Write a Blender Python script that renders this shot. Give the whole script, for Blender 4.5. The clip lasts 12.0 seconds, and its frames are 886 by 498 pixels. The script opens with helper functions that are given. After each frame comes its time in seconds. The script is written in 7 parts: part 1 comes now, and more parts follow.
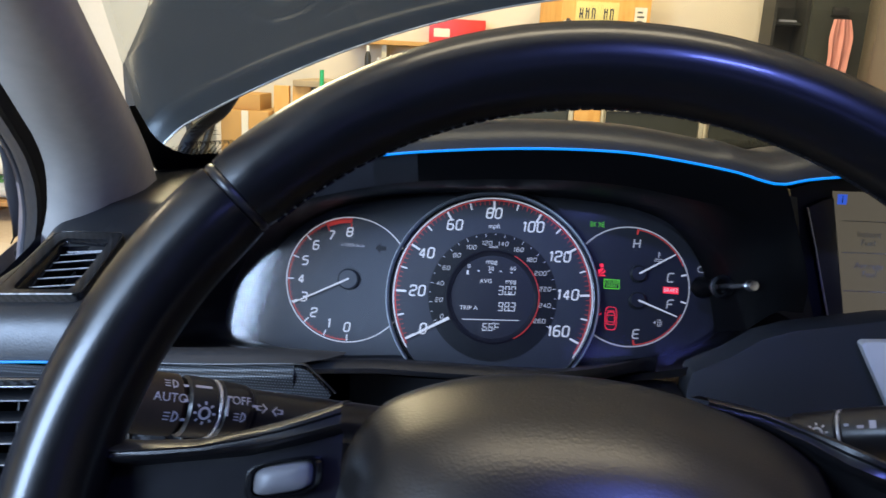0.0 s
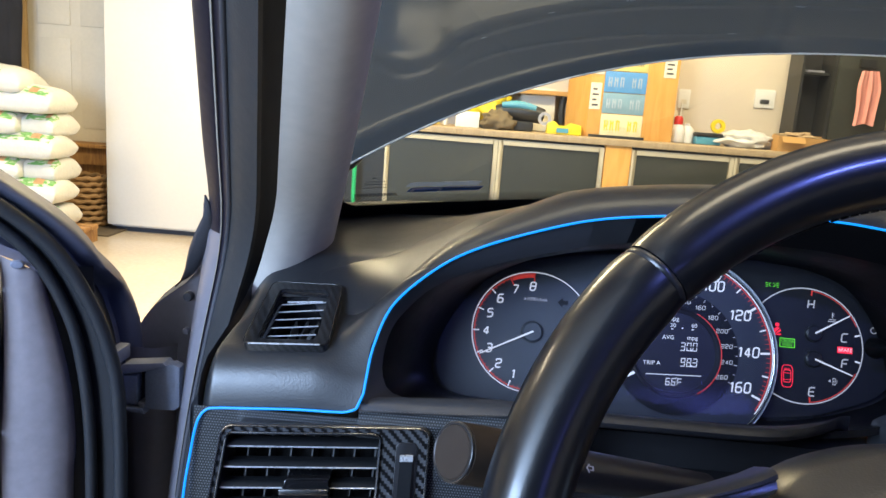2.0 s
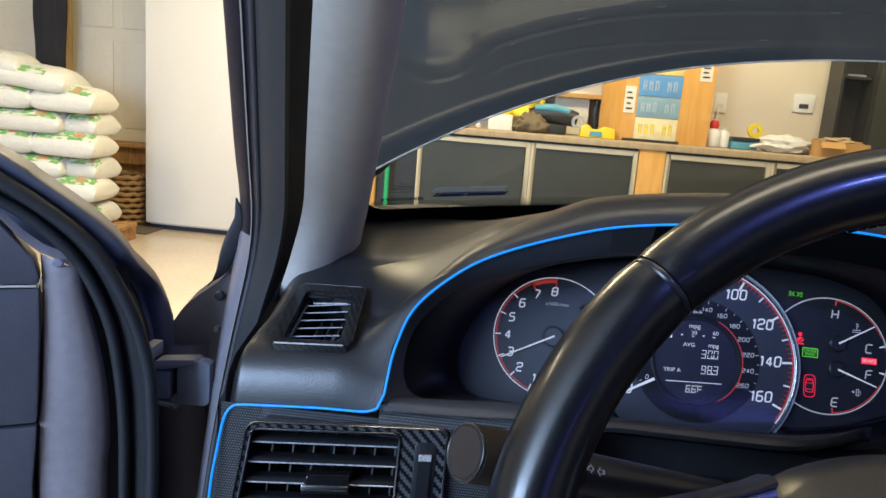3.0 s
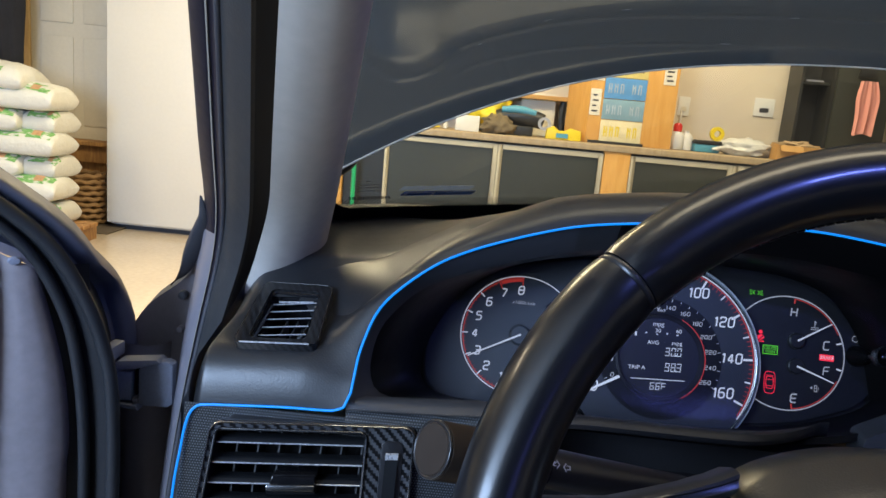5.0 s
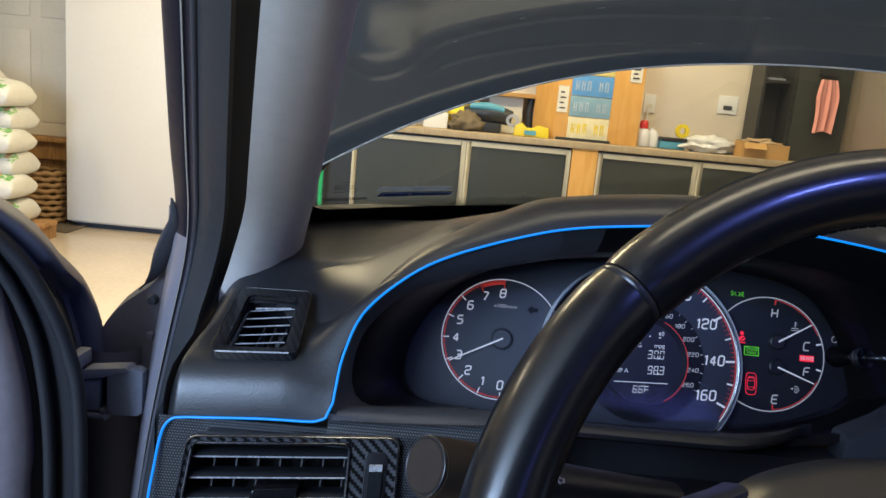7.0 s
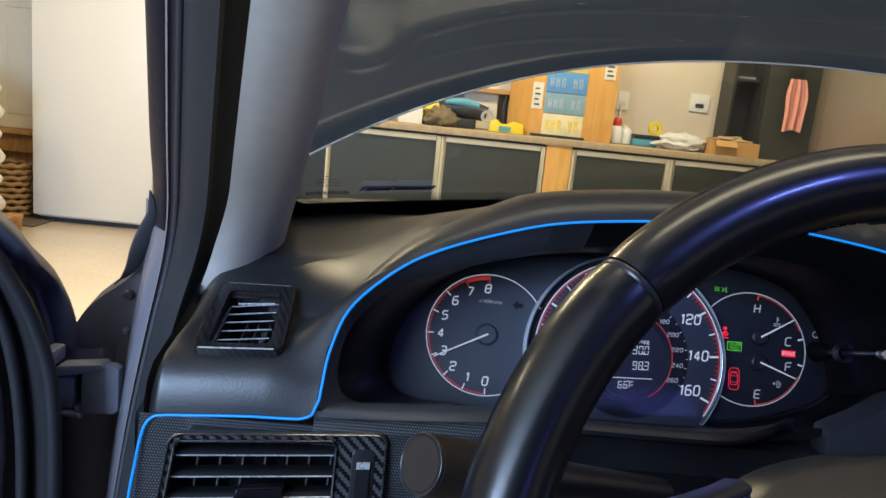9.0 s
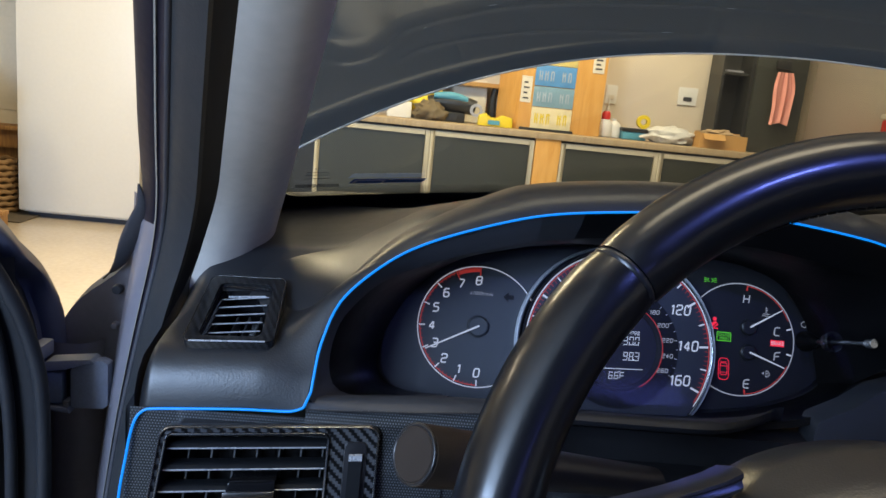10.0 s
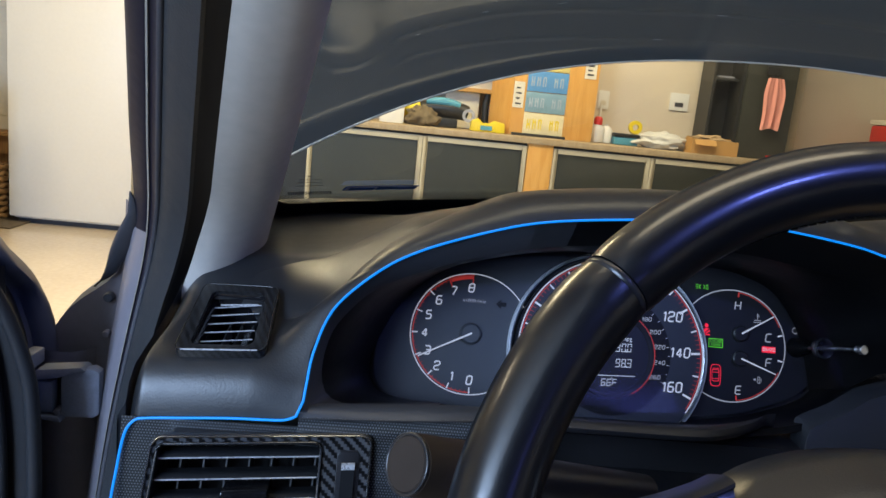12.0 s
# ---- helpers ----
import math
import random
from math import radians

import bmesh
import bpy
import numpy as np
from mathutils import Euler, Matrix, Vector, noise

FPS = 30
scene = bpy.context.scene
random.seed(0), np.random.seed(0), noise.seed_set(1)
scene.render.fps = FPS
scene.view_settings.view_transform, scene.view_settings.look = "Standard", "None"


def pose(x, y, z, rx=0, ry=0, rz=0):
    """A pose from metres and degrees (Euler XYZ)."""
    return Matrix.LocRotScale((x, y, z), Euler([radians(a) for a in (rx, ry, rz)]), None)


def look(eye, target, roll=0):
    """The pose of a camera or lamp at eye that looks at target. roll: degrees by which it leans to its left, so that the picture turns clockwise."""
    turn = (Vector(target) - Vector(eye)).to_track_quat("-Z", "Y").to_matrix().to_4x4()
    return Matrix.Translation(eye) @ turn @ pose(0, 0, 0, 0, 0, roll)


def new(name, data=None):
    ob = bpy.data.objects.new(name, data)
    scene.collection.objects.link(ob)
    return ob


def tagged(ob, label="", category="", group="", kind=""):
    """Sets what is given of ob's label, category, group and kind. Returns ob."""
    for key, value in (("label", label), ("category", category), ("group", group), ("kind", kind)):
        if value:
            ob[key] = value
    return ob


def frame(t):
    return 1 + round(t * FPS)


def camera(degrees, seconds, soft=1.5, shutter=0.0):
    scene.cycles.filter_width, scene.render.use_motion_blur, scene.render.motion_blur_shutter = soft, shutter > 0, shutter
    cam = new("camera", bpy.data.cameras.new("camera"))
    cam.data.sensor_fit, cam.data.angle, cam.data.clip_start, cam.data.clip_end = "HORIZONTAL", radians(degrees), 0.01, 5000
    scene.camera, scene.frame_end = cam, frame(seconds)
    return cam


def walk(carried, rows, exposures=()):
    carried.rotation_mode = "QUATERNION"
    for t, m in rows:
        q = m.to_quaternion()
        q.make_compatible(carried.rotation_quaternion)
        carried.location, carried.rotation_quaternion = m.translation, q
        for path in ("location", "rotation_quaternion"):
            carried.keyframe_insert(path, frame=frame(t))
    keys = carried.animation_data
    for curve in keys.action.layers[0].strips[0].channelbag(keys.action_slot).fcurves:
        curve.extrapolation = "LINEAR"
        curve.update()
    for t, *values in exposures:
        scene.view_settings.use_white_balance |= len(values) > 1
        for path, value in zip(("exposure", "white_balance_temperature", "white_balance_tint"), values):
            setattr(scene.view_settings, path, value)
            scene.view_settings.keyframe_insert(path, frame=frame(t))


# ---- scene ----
cam = camera(61.6, 12.0, soft=1.5, shutter=0.2)
PATH = [
    (0, (0.026, 0.052, 1.1), (-0.054, 1.99, 0.612), 3.0),
    (0.2, (0.001, 0.056, 1.099), (-0.096, 1.996, 0.623), 2.8),
    (0.3, (-0.012, 0.057, 1.101), (-0.125, 1.997, 0.629), 2.7),
    (0.5, (-0.05, 0.051, 1.105), (-0.169, 1.992, 0.64), 3.0),
    (0.7, (-0.101, 0.041, 1.115), (-0.234, 1.984, 0.663), 2.6),
    (0.8, (-0.126, 0.036, 1.117), (-0.253, 1.982, 0.672), 2.7),
    (1, (-0.135, 0.036, 1.115), (-0.257, 1.986, 0.685), 3.0),
    (1.5, (-0.131, 0.034, 1.114), (-0.227, 1.989, 0.707), 3.5),
    (2, (-0.121, 0.02, 1.112), (-0.22, 1.978, 0.718), 4.2),
    (2.5, (-0.112, 0.009, 1.118), (-0.294, 1.964, 0.736), 4.4),
    (3, (-0.113, 0.01, 1.117), (-0.299, 1.962, 0.721), 4.5),
    (5, (-0.113, 0.01, 1.115), (-0.211, 1.97, 0.729), 5.1),
    (5.5, (-0.112, 0.019, 1.114), (-0.205, 1.979, 0.727), 5.0),
    (6, (-0.112, 0.02, 1.113), (-0.194, 1.981, 0.728), 5.0),
    (6.5, (-0.119, 0.024, 1.117), (-0.173, 1.983, 0.722), 4.8),
    (7, (-0.125, 0.023, 1.117), (-0.134, 1.985, 0.729), 5.3),
    (9, (-0.135, 0.029, 1.114), (-0.07, 1.989, 0.722), 5.9),
    (9.5, (-0.136, 0.029, 1.113), (-0.05, 1.987, 0.713), 5.9),
    (10, (-0.136, 0.029, 1.112), (-0.041, 1.986, 0.708), 5.8),
    (10.5, (-0.135, 0.029, 1.114), (-0.039, 1.987, 0.722), 5.6),
    (11, (-0.134, 0.028, 1.115), (-0.039, 1.988, 0.728), 5.5),
    (11.5, (-0.135, 0.028, 1.114), (-0.033, 1.987, 0.725), 5.6),
    (12, (-0.136, 0.029, 1.114), (-0.023, 1.988, 0.725), 5.8),
]
walk(cam, [(t, look(eye, target, roll)) for t, eye, target, roll in PATH],
     [(0, 0.13), (0.3, 0.28), (0.5, 0.52), (0.8, 0.93), (1.2, 0.94), (1.5, 0.78), (2, 0.5), (2.5, 0.2), (3.2, 0.06), (5, -0.05), (5.5, -0.03), (7, -0.1), (9, -0.11), (12, -0.12)])

# ---- world and light ----
world = bpy.data.worlds.new("world")
scene.world = world
world.use_nodes = True
world.node_tree.nodes["Background"].inputs[0].default_value = (0.5, 0.55, 0.65, 1)
world.node_tree.nodes["Background"].inputs[1].default_value = 0.02


def area(name, at, to, size, size_y, power, colour):
    d = bpy.data.lights.new(name, "AREA")
    d.shape, d.size, d.size_y, d.energy, d.color = "RECTANGLE", size, size_y, power, colour
    ob = new(name, d)
    ob.matrix_world = look(at, to)
    return ob


WARM = (1.0, 0.855, 0.60)
area("lamp_ceiling_front", (-0.75, 3.4, 2.66), (-0.75, 3.4, 0), 2.3, 0.3, 108, (1.0, 0.81, 0.46))
# unseen lamp, added and aimed to light the dash top
area("lamp_ceiling_bench", (-1.75, 4.2, 2.60), (-0.5, 1.2, 0.9), 1.2, 0.12, 24, (1.0, 0.86, 0.58))
area("lamp_ceiling_side", (-3.5, 2.5, 2.66), (-3.5, 2.6, 0), 0.35, 1.3, 36, WARM)
# unseen lamp added overhead to warm the wheel hub and dash
area("lamp_ceiling_car", (0.15, 0.60, 2.66), (0.15, 0.55, 0), 1.3, 0.35, 11, WARM)
# unseen fill lamp that brightens the wall on the right
area("lamp_ceiling_right", (1.25, 3.6, 2.66), (1.25, 3.7, 0), 0.35, 1.3, 54, WARM)
area("lamp_rear", (-2.2, -2.4, 2.1), (-0.4, 0.5, 1.0), 2.2, 1.3, 305, (0.48, 0.67, 1.0))
area("lamp_dome", (0.22, 0.03, 1.385), (0.06, 0.32, 1.0), 0.06, 0.022, 0.8, (0.17, 0.23, 1.0))
# unseen lamp added for the violet glow in the cluster lens
area("lamp_roof_rear", (0.50, -0.85, 1.385), (0.30, 0.3, 0.95), 0.36, 0.20, 0.42, (0.18, 0.22, 1.0))


# ---- materials ----
def principled(name):
    m = bpy.data.materials.new(name)
    m.use_nodes = True
    return m, m.node_tree.nodes, m.node_tree.links, m.node_tree.nodes["Principled BSDF"]


def surface(name, colour, rough=0.5, metal=0.0, vary=0.12, scale=8.0, bump=0.0, bump_scale=300.0, coat=0.0, spec=0.5, vor=False, rvary=0.025, island=0.0, coat_rough=0.06):
    """A painted, moulded or woven surface: two scales of tone, uneven gloss, fine relief."""
    m, n, l, b = principled(name)
    tc = n.new("ShaderNodeTexCoord")
    big = n.new("ShaderNodeTexNoise")
    big.inputs["Scale"].default_value, big.inputs["Detail"].default_value = scale, 5
    fine = n.new("ShaderNodeTexNoise")
    fine.inputs["Scale"].default_value, fine.inputs["Detail"].default_value = scale * 14, 3
    l.new(tc.outputs["Object"], big.inputs["Vector"])
    l.new(tc.outputs["Object"], fine.inputs["Vector"])
    add = n.new("ShaderNodeMath")
    add.operation = "ADD"
    l.new(big.outputs["Fac"], add.inputs[0])
    l.new(fine.outputs["Fac"], add.inputs[1])
    ramp = n.new("ShaderNodeMapRange")
    ramp.inputs["From Min"].default_value, ramp.inputs["From Max"].default_value = 0.6, 1.4
    ramp.inputs["To Min"].default_value, ramp.inputs["To Max"].default_value = 1 - vary, 1 + vary
    l.new(add.outputs[0], ramp.inputs["Value"])
    mul = n.new("ShaderNodeVectorMath")
    mul.operation = "SCALE"
    mul.inputs[0].default_value = colour
    l.new(ramp.outputs[0], mul.inputs["Scale"])
    out = mul.outputs[0]
    if island:
        info = n.new("ShaderNodeObjectInfo")
        rr = n.new("ShaderNodeMapRange")
        rr.inputs["To Min"].default_value, rr.inputs["To Max"].default_value = 1 - island, 1 + island
        l.new(info.outputs["Random"], rr.inputs["Value"])
        m2 = n.new("ShaderNodeVectorMath")
        m2.operation = "SCALE"
        l.new(out, m2.inputs[0])
        l.new(rr.outputs[0], m2.inputs["Scale"])
        out = m2.outputs[0]
    l.new(out, b.inputs["Base Color"])
    rr = n.new("ShaderNodeMapRange")
    rr.inputs["From Min"].default_value, rr.inputs["From Max"].default_value = 0.3, 0.7
    rr.inputs["To Min"].default_value, rr.inputs["To Max"].default_value = max(0.02, rough - rvary), min(1, rough + rvary)
    l.new(fine.outputs["Fac"], rr.inputs["Value"])
    l.new(rr.outputs[0], b.inputs["Roughness"])
    b.inputs["Metallic"].default_value = metal
    b.inputs["Specular IOR Level"].default_value = spec
    b.inputs["Coat Weight"].default_value = coat
    b.inputs["Coat Roughness"].default_value = coat_rough
    if bump:
        if vor:
            t = n.new("ShaderNodeTexVoronoi")
            t.feature = "SMOOTH_F1"
            src = t.outputs["Distance"]
        else:
            t = n.new("ShaderNodeTexNoise")
            t.inputs["Detail"].default_value = 3
            src = t.outputs["Fac"]
        t.inputs["Scale"].default_value = bump_scale
        l.new(tc.outputs["Object"], t.inputs["Vector"])
        bp = n.new("ShaderNodeBump")
        bp.inputs["Strength"].default_value, bp.inputs["Distance"].default_value = bump, 0.6 / bump_scale
        l.new(src, bp.inputs["Height"])
        l.new(bp.outputs[0], b.inputs["Normal"])
    return m


def glow(name, colour, strength, base=(0.02, 0.02, 0.02)):
    m, n, l, b = principled(name)
    b.inputs["Base Color"].default_value = (*base, 1)
    b.inputs["Emission Color"].default_value = (*colour, 1)
    b.inputs["Emission Strength"].default_value = strength
    b.inputs["Roughness"].default_value = 0.4
    return m


def glass(name, tint=(0.93, 0.97, 0.95), rough=0.0, gloss=1.0):
    m = bpy.data.materials.new(name)
    m.use_nodes = True
    n, l = m.node_tree.nodes, m.node_tree.links
    n.clear()
    o = n.new("ShaderNodeOutputMaterial")
    tr, gl, mix, fr = n.new("ShaderNodeBsdfTransparent"), n.new("ShaderNodeBsdfGlossy"), n.new("ShaderNodeMixShader"), n.new("ShaderNodeFresnel")
    tr.inputs[0].default_value = (*tint, 1)
    gl.inputs["Roughness"].default_value = rough
    fr.inputs["IOR"].default_value = 1.45
    mu = n.new("ShaderNodeMath")
    mu.operation = "MULTIPLY"
    mu.inputs[1].default_value = gloss
    l.new(fr.outputs[0], mu.inputs[0])
    l.new(mu.outputs[0], mix.inputs[0])
    l.new(tr.outputs[0], mix.inputs[1])
    l.new(gl.outputs[0], mix.inputs[2])
    l.new(mix.outputs[0], o.inputs[0])
    return m


def carbon(name, cell, dots=False, pale=0.050):
    """Woven carbon-look foil: a twill of two greys, or a mesh of small bright dots."""
    m, n, l, b = principled(name)
    tc = n.new("ShaderNodeTexCoord")
    mp = n.new("ShaderNodeMapping")
    mp.inputs["Rotation"].default_value = (radians(14), 0, 0)
    l.new(tc.outputs["Object"], mp.inputs[0])
    sep = n.new("ShaderNodeSeparateXYZ")
    l.new(mp.outputs[0], sep.inputs[0])

    def mth(op, a, c):
        q = n.new("ShaderNodeMath")
        q.operation = op
        for i, v in enumerate((a, c)):
            if isinstance(v, (int, float)):
                q.inputs[i].default_value = v
            else:
                l.new(v, q.inputs[i])
        return q.outputs[0]

    u = mth("MULTIPLY", sep.outputs[0], 1 / cell)
    v = mth("MULTIPLY", sep.outputs[2], 1 / cell)
    if dots:
        row = mth("FLOOR", v, 0)
        u2 = mth("ADD", u, mth("MULTIPLY", row, 0.5))
        fu = mth("SUBTRACT", mth("FRACT", u2, 0), 0.5)
        fv = mth("SUBTRACT", mth("FRACT", v, 0), 0.5)
        r = mth("ADD", mth("MULTIPLY", fu, fu), mth("MULTIPLY", fv, fv))
        fac = mth("LESS_THAN", r, 0.075)
        lo, hi = (0.008, 0.009, 0.010, 1), (0.085, 0.09, 0.098, 1)
    else:
        w = mth("ADD", mth("FLOOR", u, 0), mth("FLOOR", v, 0))
        q = mth("SUBTRACT", mth("MULTIPLY", w, 0.25), mth("FLOOR", mth("MULTIPLY", w, 0.25), 0))
        fac = mth("LESS_THAN", q, 0.45)
        lo, hi = (0.003, 0.003, 0.0035, 1), (pale, pale * 1.03, pale * 1.12, 1)
    mixc = n.new("ShaderNodeMix")
    mixc.data_type = "RGBA"
    mixc.inputs[6].default_value, mixc.inputs[7].default_value = lo, hi
    l.new(fac, mixc.inputs[0])
    l.new(mixc.outputs[2], b.inputs["Base Color"])
    b.inputs["Roughness"].default_value = 0.33
    b.inputs["Coat Weight"].default_value = 0.1
    b.inputs["Specular IOR Level"].default_value = 0.35
    b.inputs["Coat Roughness"].default_value = 0.12
    bp = n.new("ShaderNodeBump")
    bp.inputs["Strength"].default_value, bp.inputs["Distance"].default_value = 0.3, 0.0003
    l.new(fac, bp.inputs["Height"])
    l.new(bp.outputs[0], b.inputs["Normal"])
    return m


def printed(name):
    """Film printed with broken patches of green, pale green and white."""
    m, n, l, b = principled(name)
    tc = n.new("ShaderNodeTexCoord")
    mp = n.new("ShaderNodeMapping")
    mp.inputs["Scale"].default_value = (9, 16, 30)
    l.new(tc.outputs["Object"], mp.inputs[0])
    t = n.new("ShaderNodeTexNoise")
    t.inputs["Scale"].default_value, t.inputs["Detail"].default_value = 1.6, 3
    l.new(mp.outputs[0], t.inputs[0])
    r = n.new("ShaderNodeValToRGB")
    r.color_ramp.interpolation = "CONSTANT"
    r.color_ramp.elements[0].color = (0.58, 0.58, 0.52, 1)
    r.color_ramp.elements[1].position, r.color_ramp.elements[1].color = 0.44, (0.34, 0.47, 0.24, 1)
    for at, colour in ((0.50, (0.13, 0.33, 0.09, 1)), (0.60, (0.20, 0.42, 0.14, 1)), (0.66, (0.55, 0.56, 0.48, 1))):
        r.color_ramp.elements.new(at).color = colour
    l.new(t.outputs["Fac"], r.inputs[0])
    l.new(r.outputs[0], b.inputs["Base Color"])
    b.inputs["Roughness"].default_value = 0.4
    return m


def timber(name, light, dark, scale=3.0, rough=0.6):
    m, n, l, b = principled(name)
    tc = n.new("ShaderNodeTexCoord")
    mp = n.new("ShaderNodeMapping")
    mp.inputs["Scale"].default_value = (12, 12, 1.2)
    l.new(tc.outputs["Object"], mp.inputs[0])
    t = n.new("ShaderNodeTexNoise")
    t.inputs["Scale"].default_value, t.inputs["Detail"].default_value, t.inputs["Distortion"].default_value = scale, 6, 1.2
    l.new(mp.outputs[0], t.inputs[0])
    r = n.new("ShaderNodeValToRGB")
    r.color_ramp.elements[0].position, r.color_ramp.elements[1].position = 0.35, 0.68
    r.color_ramp.elements[0].color, r.color_ramp.elements[1].color = (*dark, 1), (*light, 1)
    l.new(t.outputs["Fac"], r.inputs[0])
    l.new(r.outputs[0], b.inputs["Base Color"])
    b.inputs["Roughness"].default_value = rough
    return m


LEATHER = surface("leather_rim", (0.0042, 0.0044, 0.0055), 0.30, bump=0.05, bump_scale=1300, vary=0.03, scale=14, rvary=0.02, spec=0.45, coat=0.30, coat_rough=0.10)
HUB = surface("leather_hub", (0.0105, 0.0102, 0.0105), 0.36, bump=0.14, bump_scale=1100, vor=True, vary=0.06, rvary=0.01, spec=0.75)
# lining colour is darkened to stand for an unlit roof out of view
HEADLINER = surface("roof_lining_unlit", (0.05, 0.05, 0.052), 0.95, bump=0.3, bump_scale=1200, spec=0.1)
SATIN = surface("satin_black", (0.012, 0.012, 0.014), 0.30, vary=0.1, bump=0.02)
DASH = surface("dash_soft_touch", (0.0105, 0.0112, 0.0130), 0.38, spec=0.50, bump=0.10, bump_scale=800, vor=True, vary=0.08, rvary=0.02)
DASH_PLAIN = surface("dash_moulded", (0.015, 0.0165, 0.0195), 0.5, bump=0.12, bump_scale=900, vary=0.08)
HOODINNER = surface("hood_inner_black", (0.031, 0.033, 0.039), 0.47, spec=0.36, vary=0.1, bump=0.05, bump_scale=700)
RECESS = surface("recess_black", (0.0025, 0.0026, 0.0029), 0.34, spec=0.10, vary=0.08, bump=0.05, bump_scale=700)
SHROUD = surface("shroud_black", (0.011, 0.011, 0.0125), 0.38, vary=0.1, bump=0.05, bump_scale=700)
GLOSSBLACK = surface("gloss_black", (0.006, 0.006, 0.007), 0.12, vary=0.1, rvary=0.03)
KNOBFACE = surface("knob_face", (0.036, 0.0275, 0.0225), 0.5, spec=0.06, vary=0.12)
CARBON = carbon("carbon_twill", 0.0018)
CARBONDARK = carbon("carbon_twill_dark", 0.0014, False, 0.013)
DOTS = carbon("carbon_dots", 0.0018, True)
SLAT = surface("vent_slat", (0.0055, 0.006, 0.007), 0.5, spec=0.2, vary=0.1)
SLATLIP = surface("vent_lip", (0.50, 0.51, 0.54), 0.28, metal=0.5, vary=0.1)
DARKCHROME = surface("dark_chrome", (0.16, 0.165, 0.18), 0.25, metal=1.0, vary=0.06)
CHROME = surface("satin_chrome", (0.62, 0.63, 0.65), 0.22, metal=1.0, vary=0.06)
FABRIC = surface("pillar_fabric", (0.43, 0.405, 0.365), 0.92, bump=0.18, bump_scale=1400, vary=0.08, spec=0.2)
RUBBER = surface("rubber", (0.028, 0.030, 0.038), 0.6, vary=0.2, bump=0.1, bump_scale=500)
PAINT = surface("body_paint", (0.058, 0.066, 0.105), 0.52, metal=0.0, vary=0.06, coat=0.0, spec=0.35, scale=5, rvary=0.02)
HOODPAINT = surface("hood_paint", (0.0205, 0.0260, 0.0315), 0.42, metal=0.0, spec=0.2, vary=0.025, coat=0.36, coat_rough=0.2, scale=1.5, rvary=0.02)
GLINT = surface("painted_glint", (0.30, 0.31, 0.33), 0.7, vary=0.2, scale=60)
SKIN = surface("pillar_skin", (0.0095, 0.0085, 0.0155), 0.5, metal=0.0, vary=0.08, scale=9, spec=0.22)
SEAM = surface("seam_pale", (0.17, 0.16, 0.14), 0.5, vary=0.15, scale=30)
INNERJAMB = surface("jamb_plastic", (0.0165, 0.0185, 0.0215), 0.55, bump=0.25, bump_scale=900, vor=True, vary=0.08)
GAPSHADE = surface("gap_shade", (0.019, 0.022, 0.030), 0.8, vary=0.2, spec=0.2)
VANE = surface("vent_vane", (0.022, 0.023, 0.025), 0.45, vary=0.08)
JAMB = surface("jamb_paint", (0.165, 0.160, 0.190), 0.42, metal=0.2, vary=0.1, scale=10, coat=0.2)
SEALBLACK = surface("seal_black", (0.012, 0.0135, 0.017), 0.6, vary=0.2, spec=0.3)
PRIMER = surface("door_margin_paint", (0.20, 0.185, 0.205), 0.45, metal=0.1, vary=0.14, scale=9)
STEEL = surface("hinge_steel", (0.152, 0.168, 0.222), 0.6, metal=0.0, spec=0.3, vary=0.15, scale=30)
CARD = surface("door_card_leather", (0.055, 0.059, 0.078), 0.55, bump=0.25, bump_scale=900, vor=True)
SILVER = surface("satin_silver", (0.58, 0.60, 0.64), 0.4, metal=0.25, vary=0.04)
BRIGHT = surface("bright_edge", (0.55, 0.56, 0.57), 0.35, metal=0.5, vary=0.05)
DIALSHADE = surface("dial_face_shaded", (0.0050, 0.0054, 0.0066), 0.48, vary=0.04)
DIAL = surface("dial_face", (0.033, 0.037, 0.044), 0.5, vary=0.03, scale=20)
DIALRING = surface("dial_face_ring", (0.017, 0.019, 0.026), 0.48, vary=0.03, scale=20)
DIALDARK = surface("dial_face_dark", (0.003, 0.0032, 0.004), 0.42, vary=0.05, spec=0.3)
# faint violet glow stands in for the lens reflection over the display
LCD = glow("lcd_reflection", (0.11, 0.12, 0.34), 0.02, (0.004, 0.004, 0.006))
BEZEL = surface("bezel_brown", (0.085, 0.075, 0.055), 0.45, vary=0.08)
SCREEN = glow("display_glass", (0.16, 0.14, 0.105), 0.55, (0.03, 0.03, 0.03))
SWITCH = surface("switch_grey", (0.17, 0.17, 0.175), 0.38, vary=0.06)
WHITELIT = glow("marking_white", (0.83, 0.87, 1.0), 0.42, (0.3, 0.3, 0.3))
WHITEDIM = glow("marking_dim", (0.8, 0.83, 0.95), 0.26, (0.2, 0.2, 0.2))
REDLIT = glow("marking_red", (0.9, 0.07, 0.05), 0.30, (0.25, 0.02, 0.02))
REDWARN = glow("warning_red", (1.0, 0.02, 0.06), 1.0)
GREENLIT = glow("indicator_green", (0.10, 0.66, 0.03), 1.0)
BLUELED = glow("blue_light_guide", (0.0, 0.24, 0.86), 1.0, (0.0, 0.08, 0.3))
BLUEICON = glow("icon_blue", (0.05, 0.15, 0.9), 0.6)
PRINT = surface("print_grey", (0.34, 0.35, 0.41), 0.6, vary=0.05)
FRIT = surface("frit_black", (0.004, 0.004, 0.004), 0.3, vary=0.05)
LABELBLUE = surface("label_blue", (0.03, 0.12, 0.42), 0.4)
LABELWHITE = surface("label_white", (0.82, 0.86, 0.9), 0.5)
GLASS = glass("windscreen_glass", gloss=0.3)
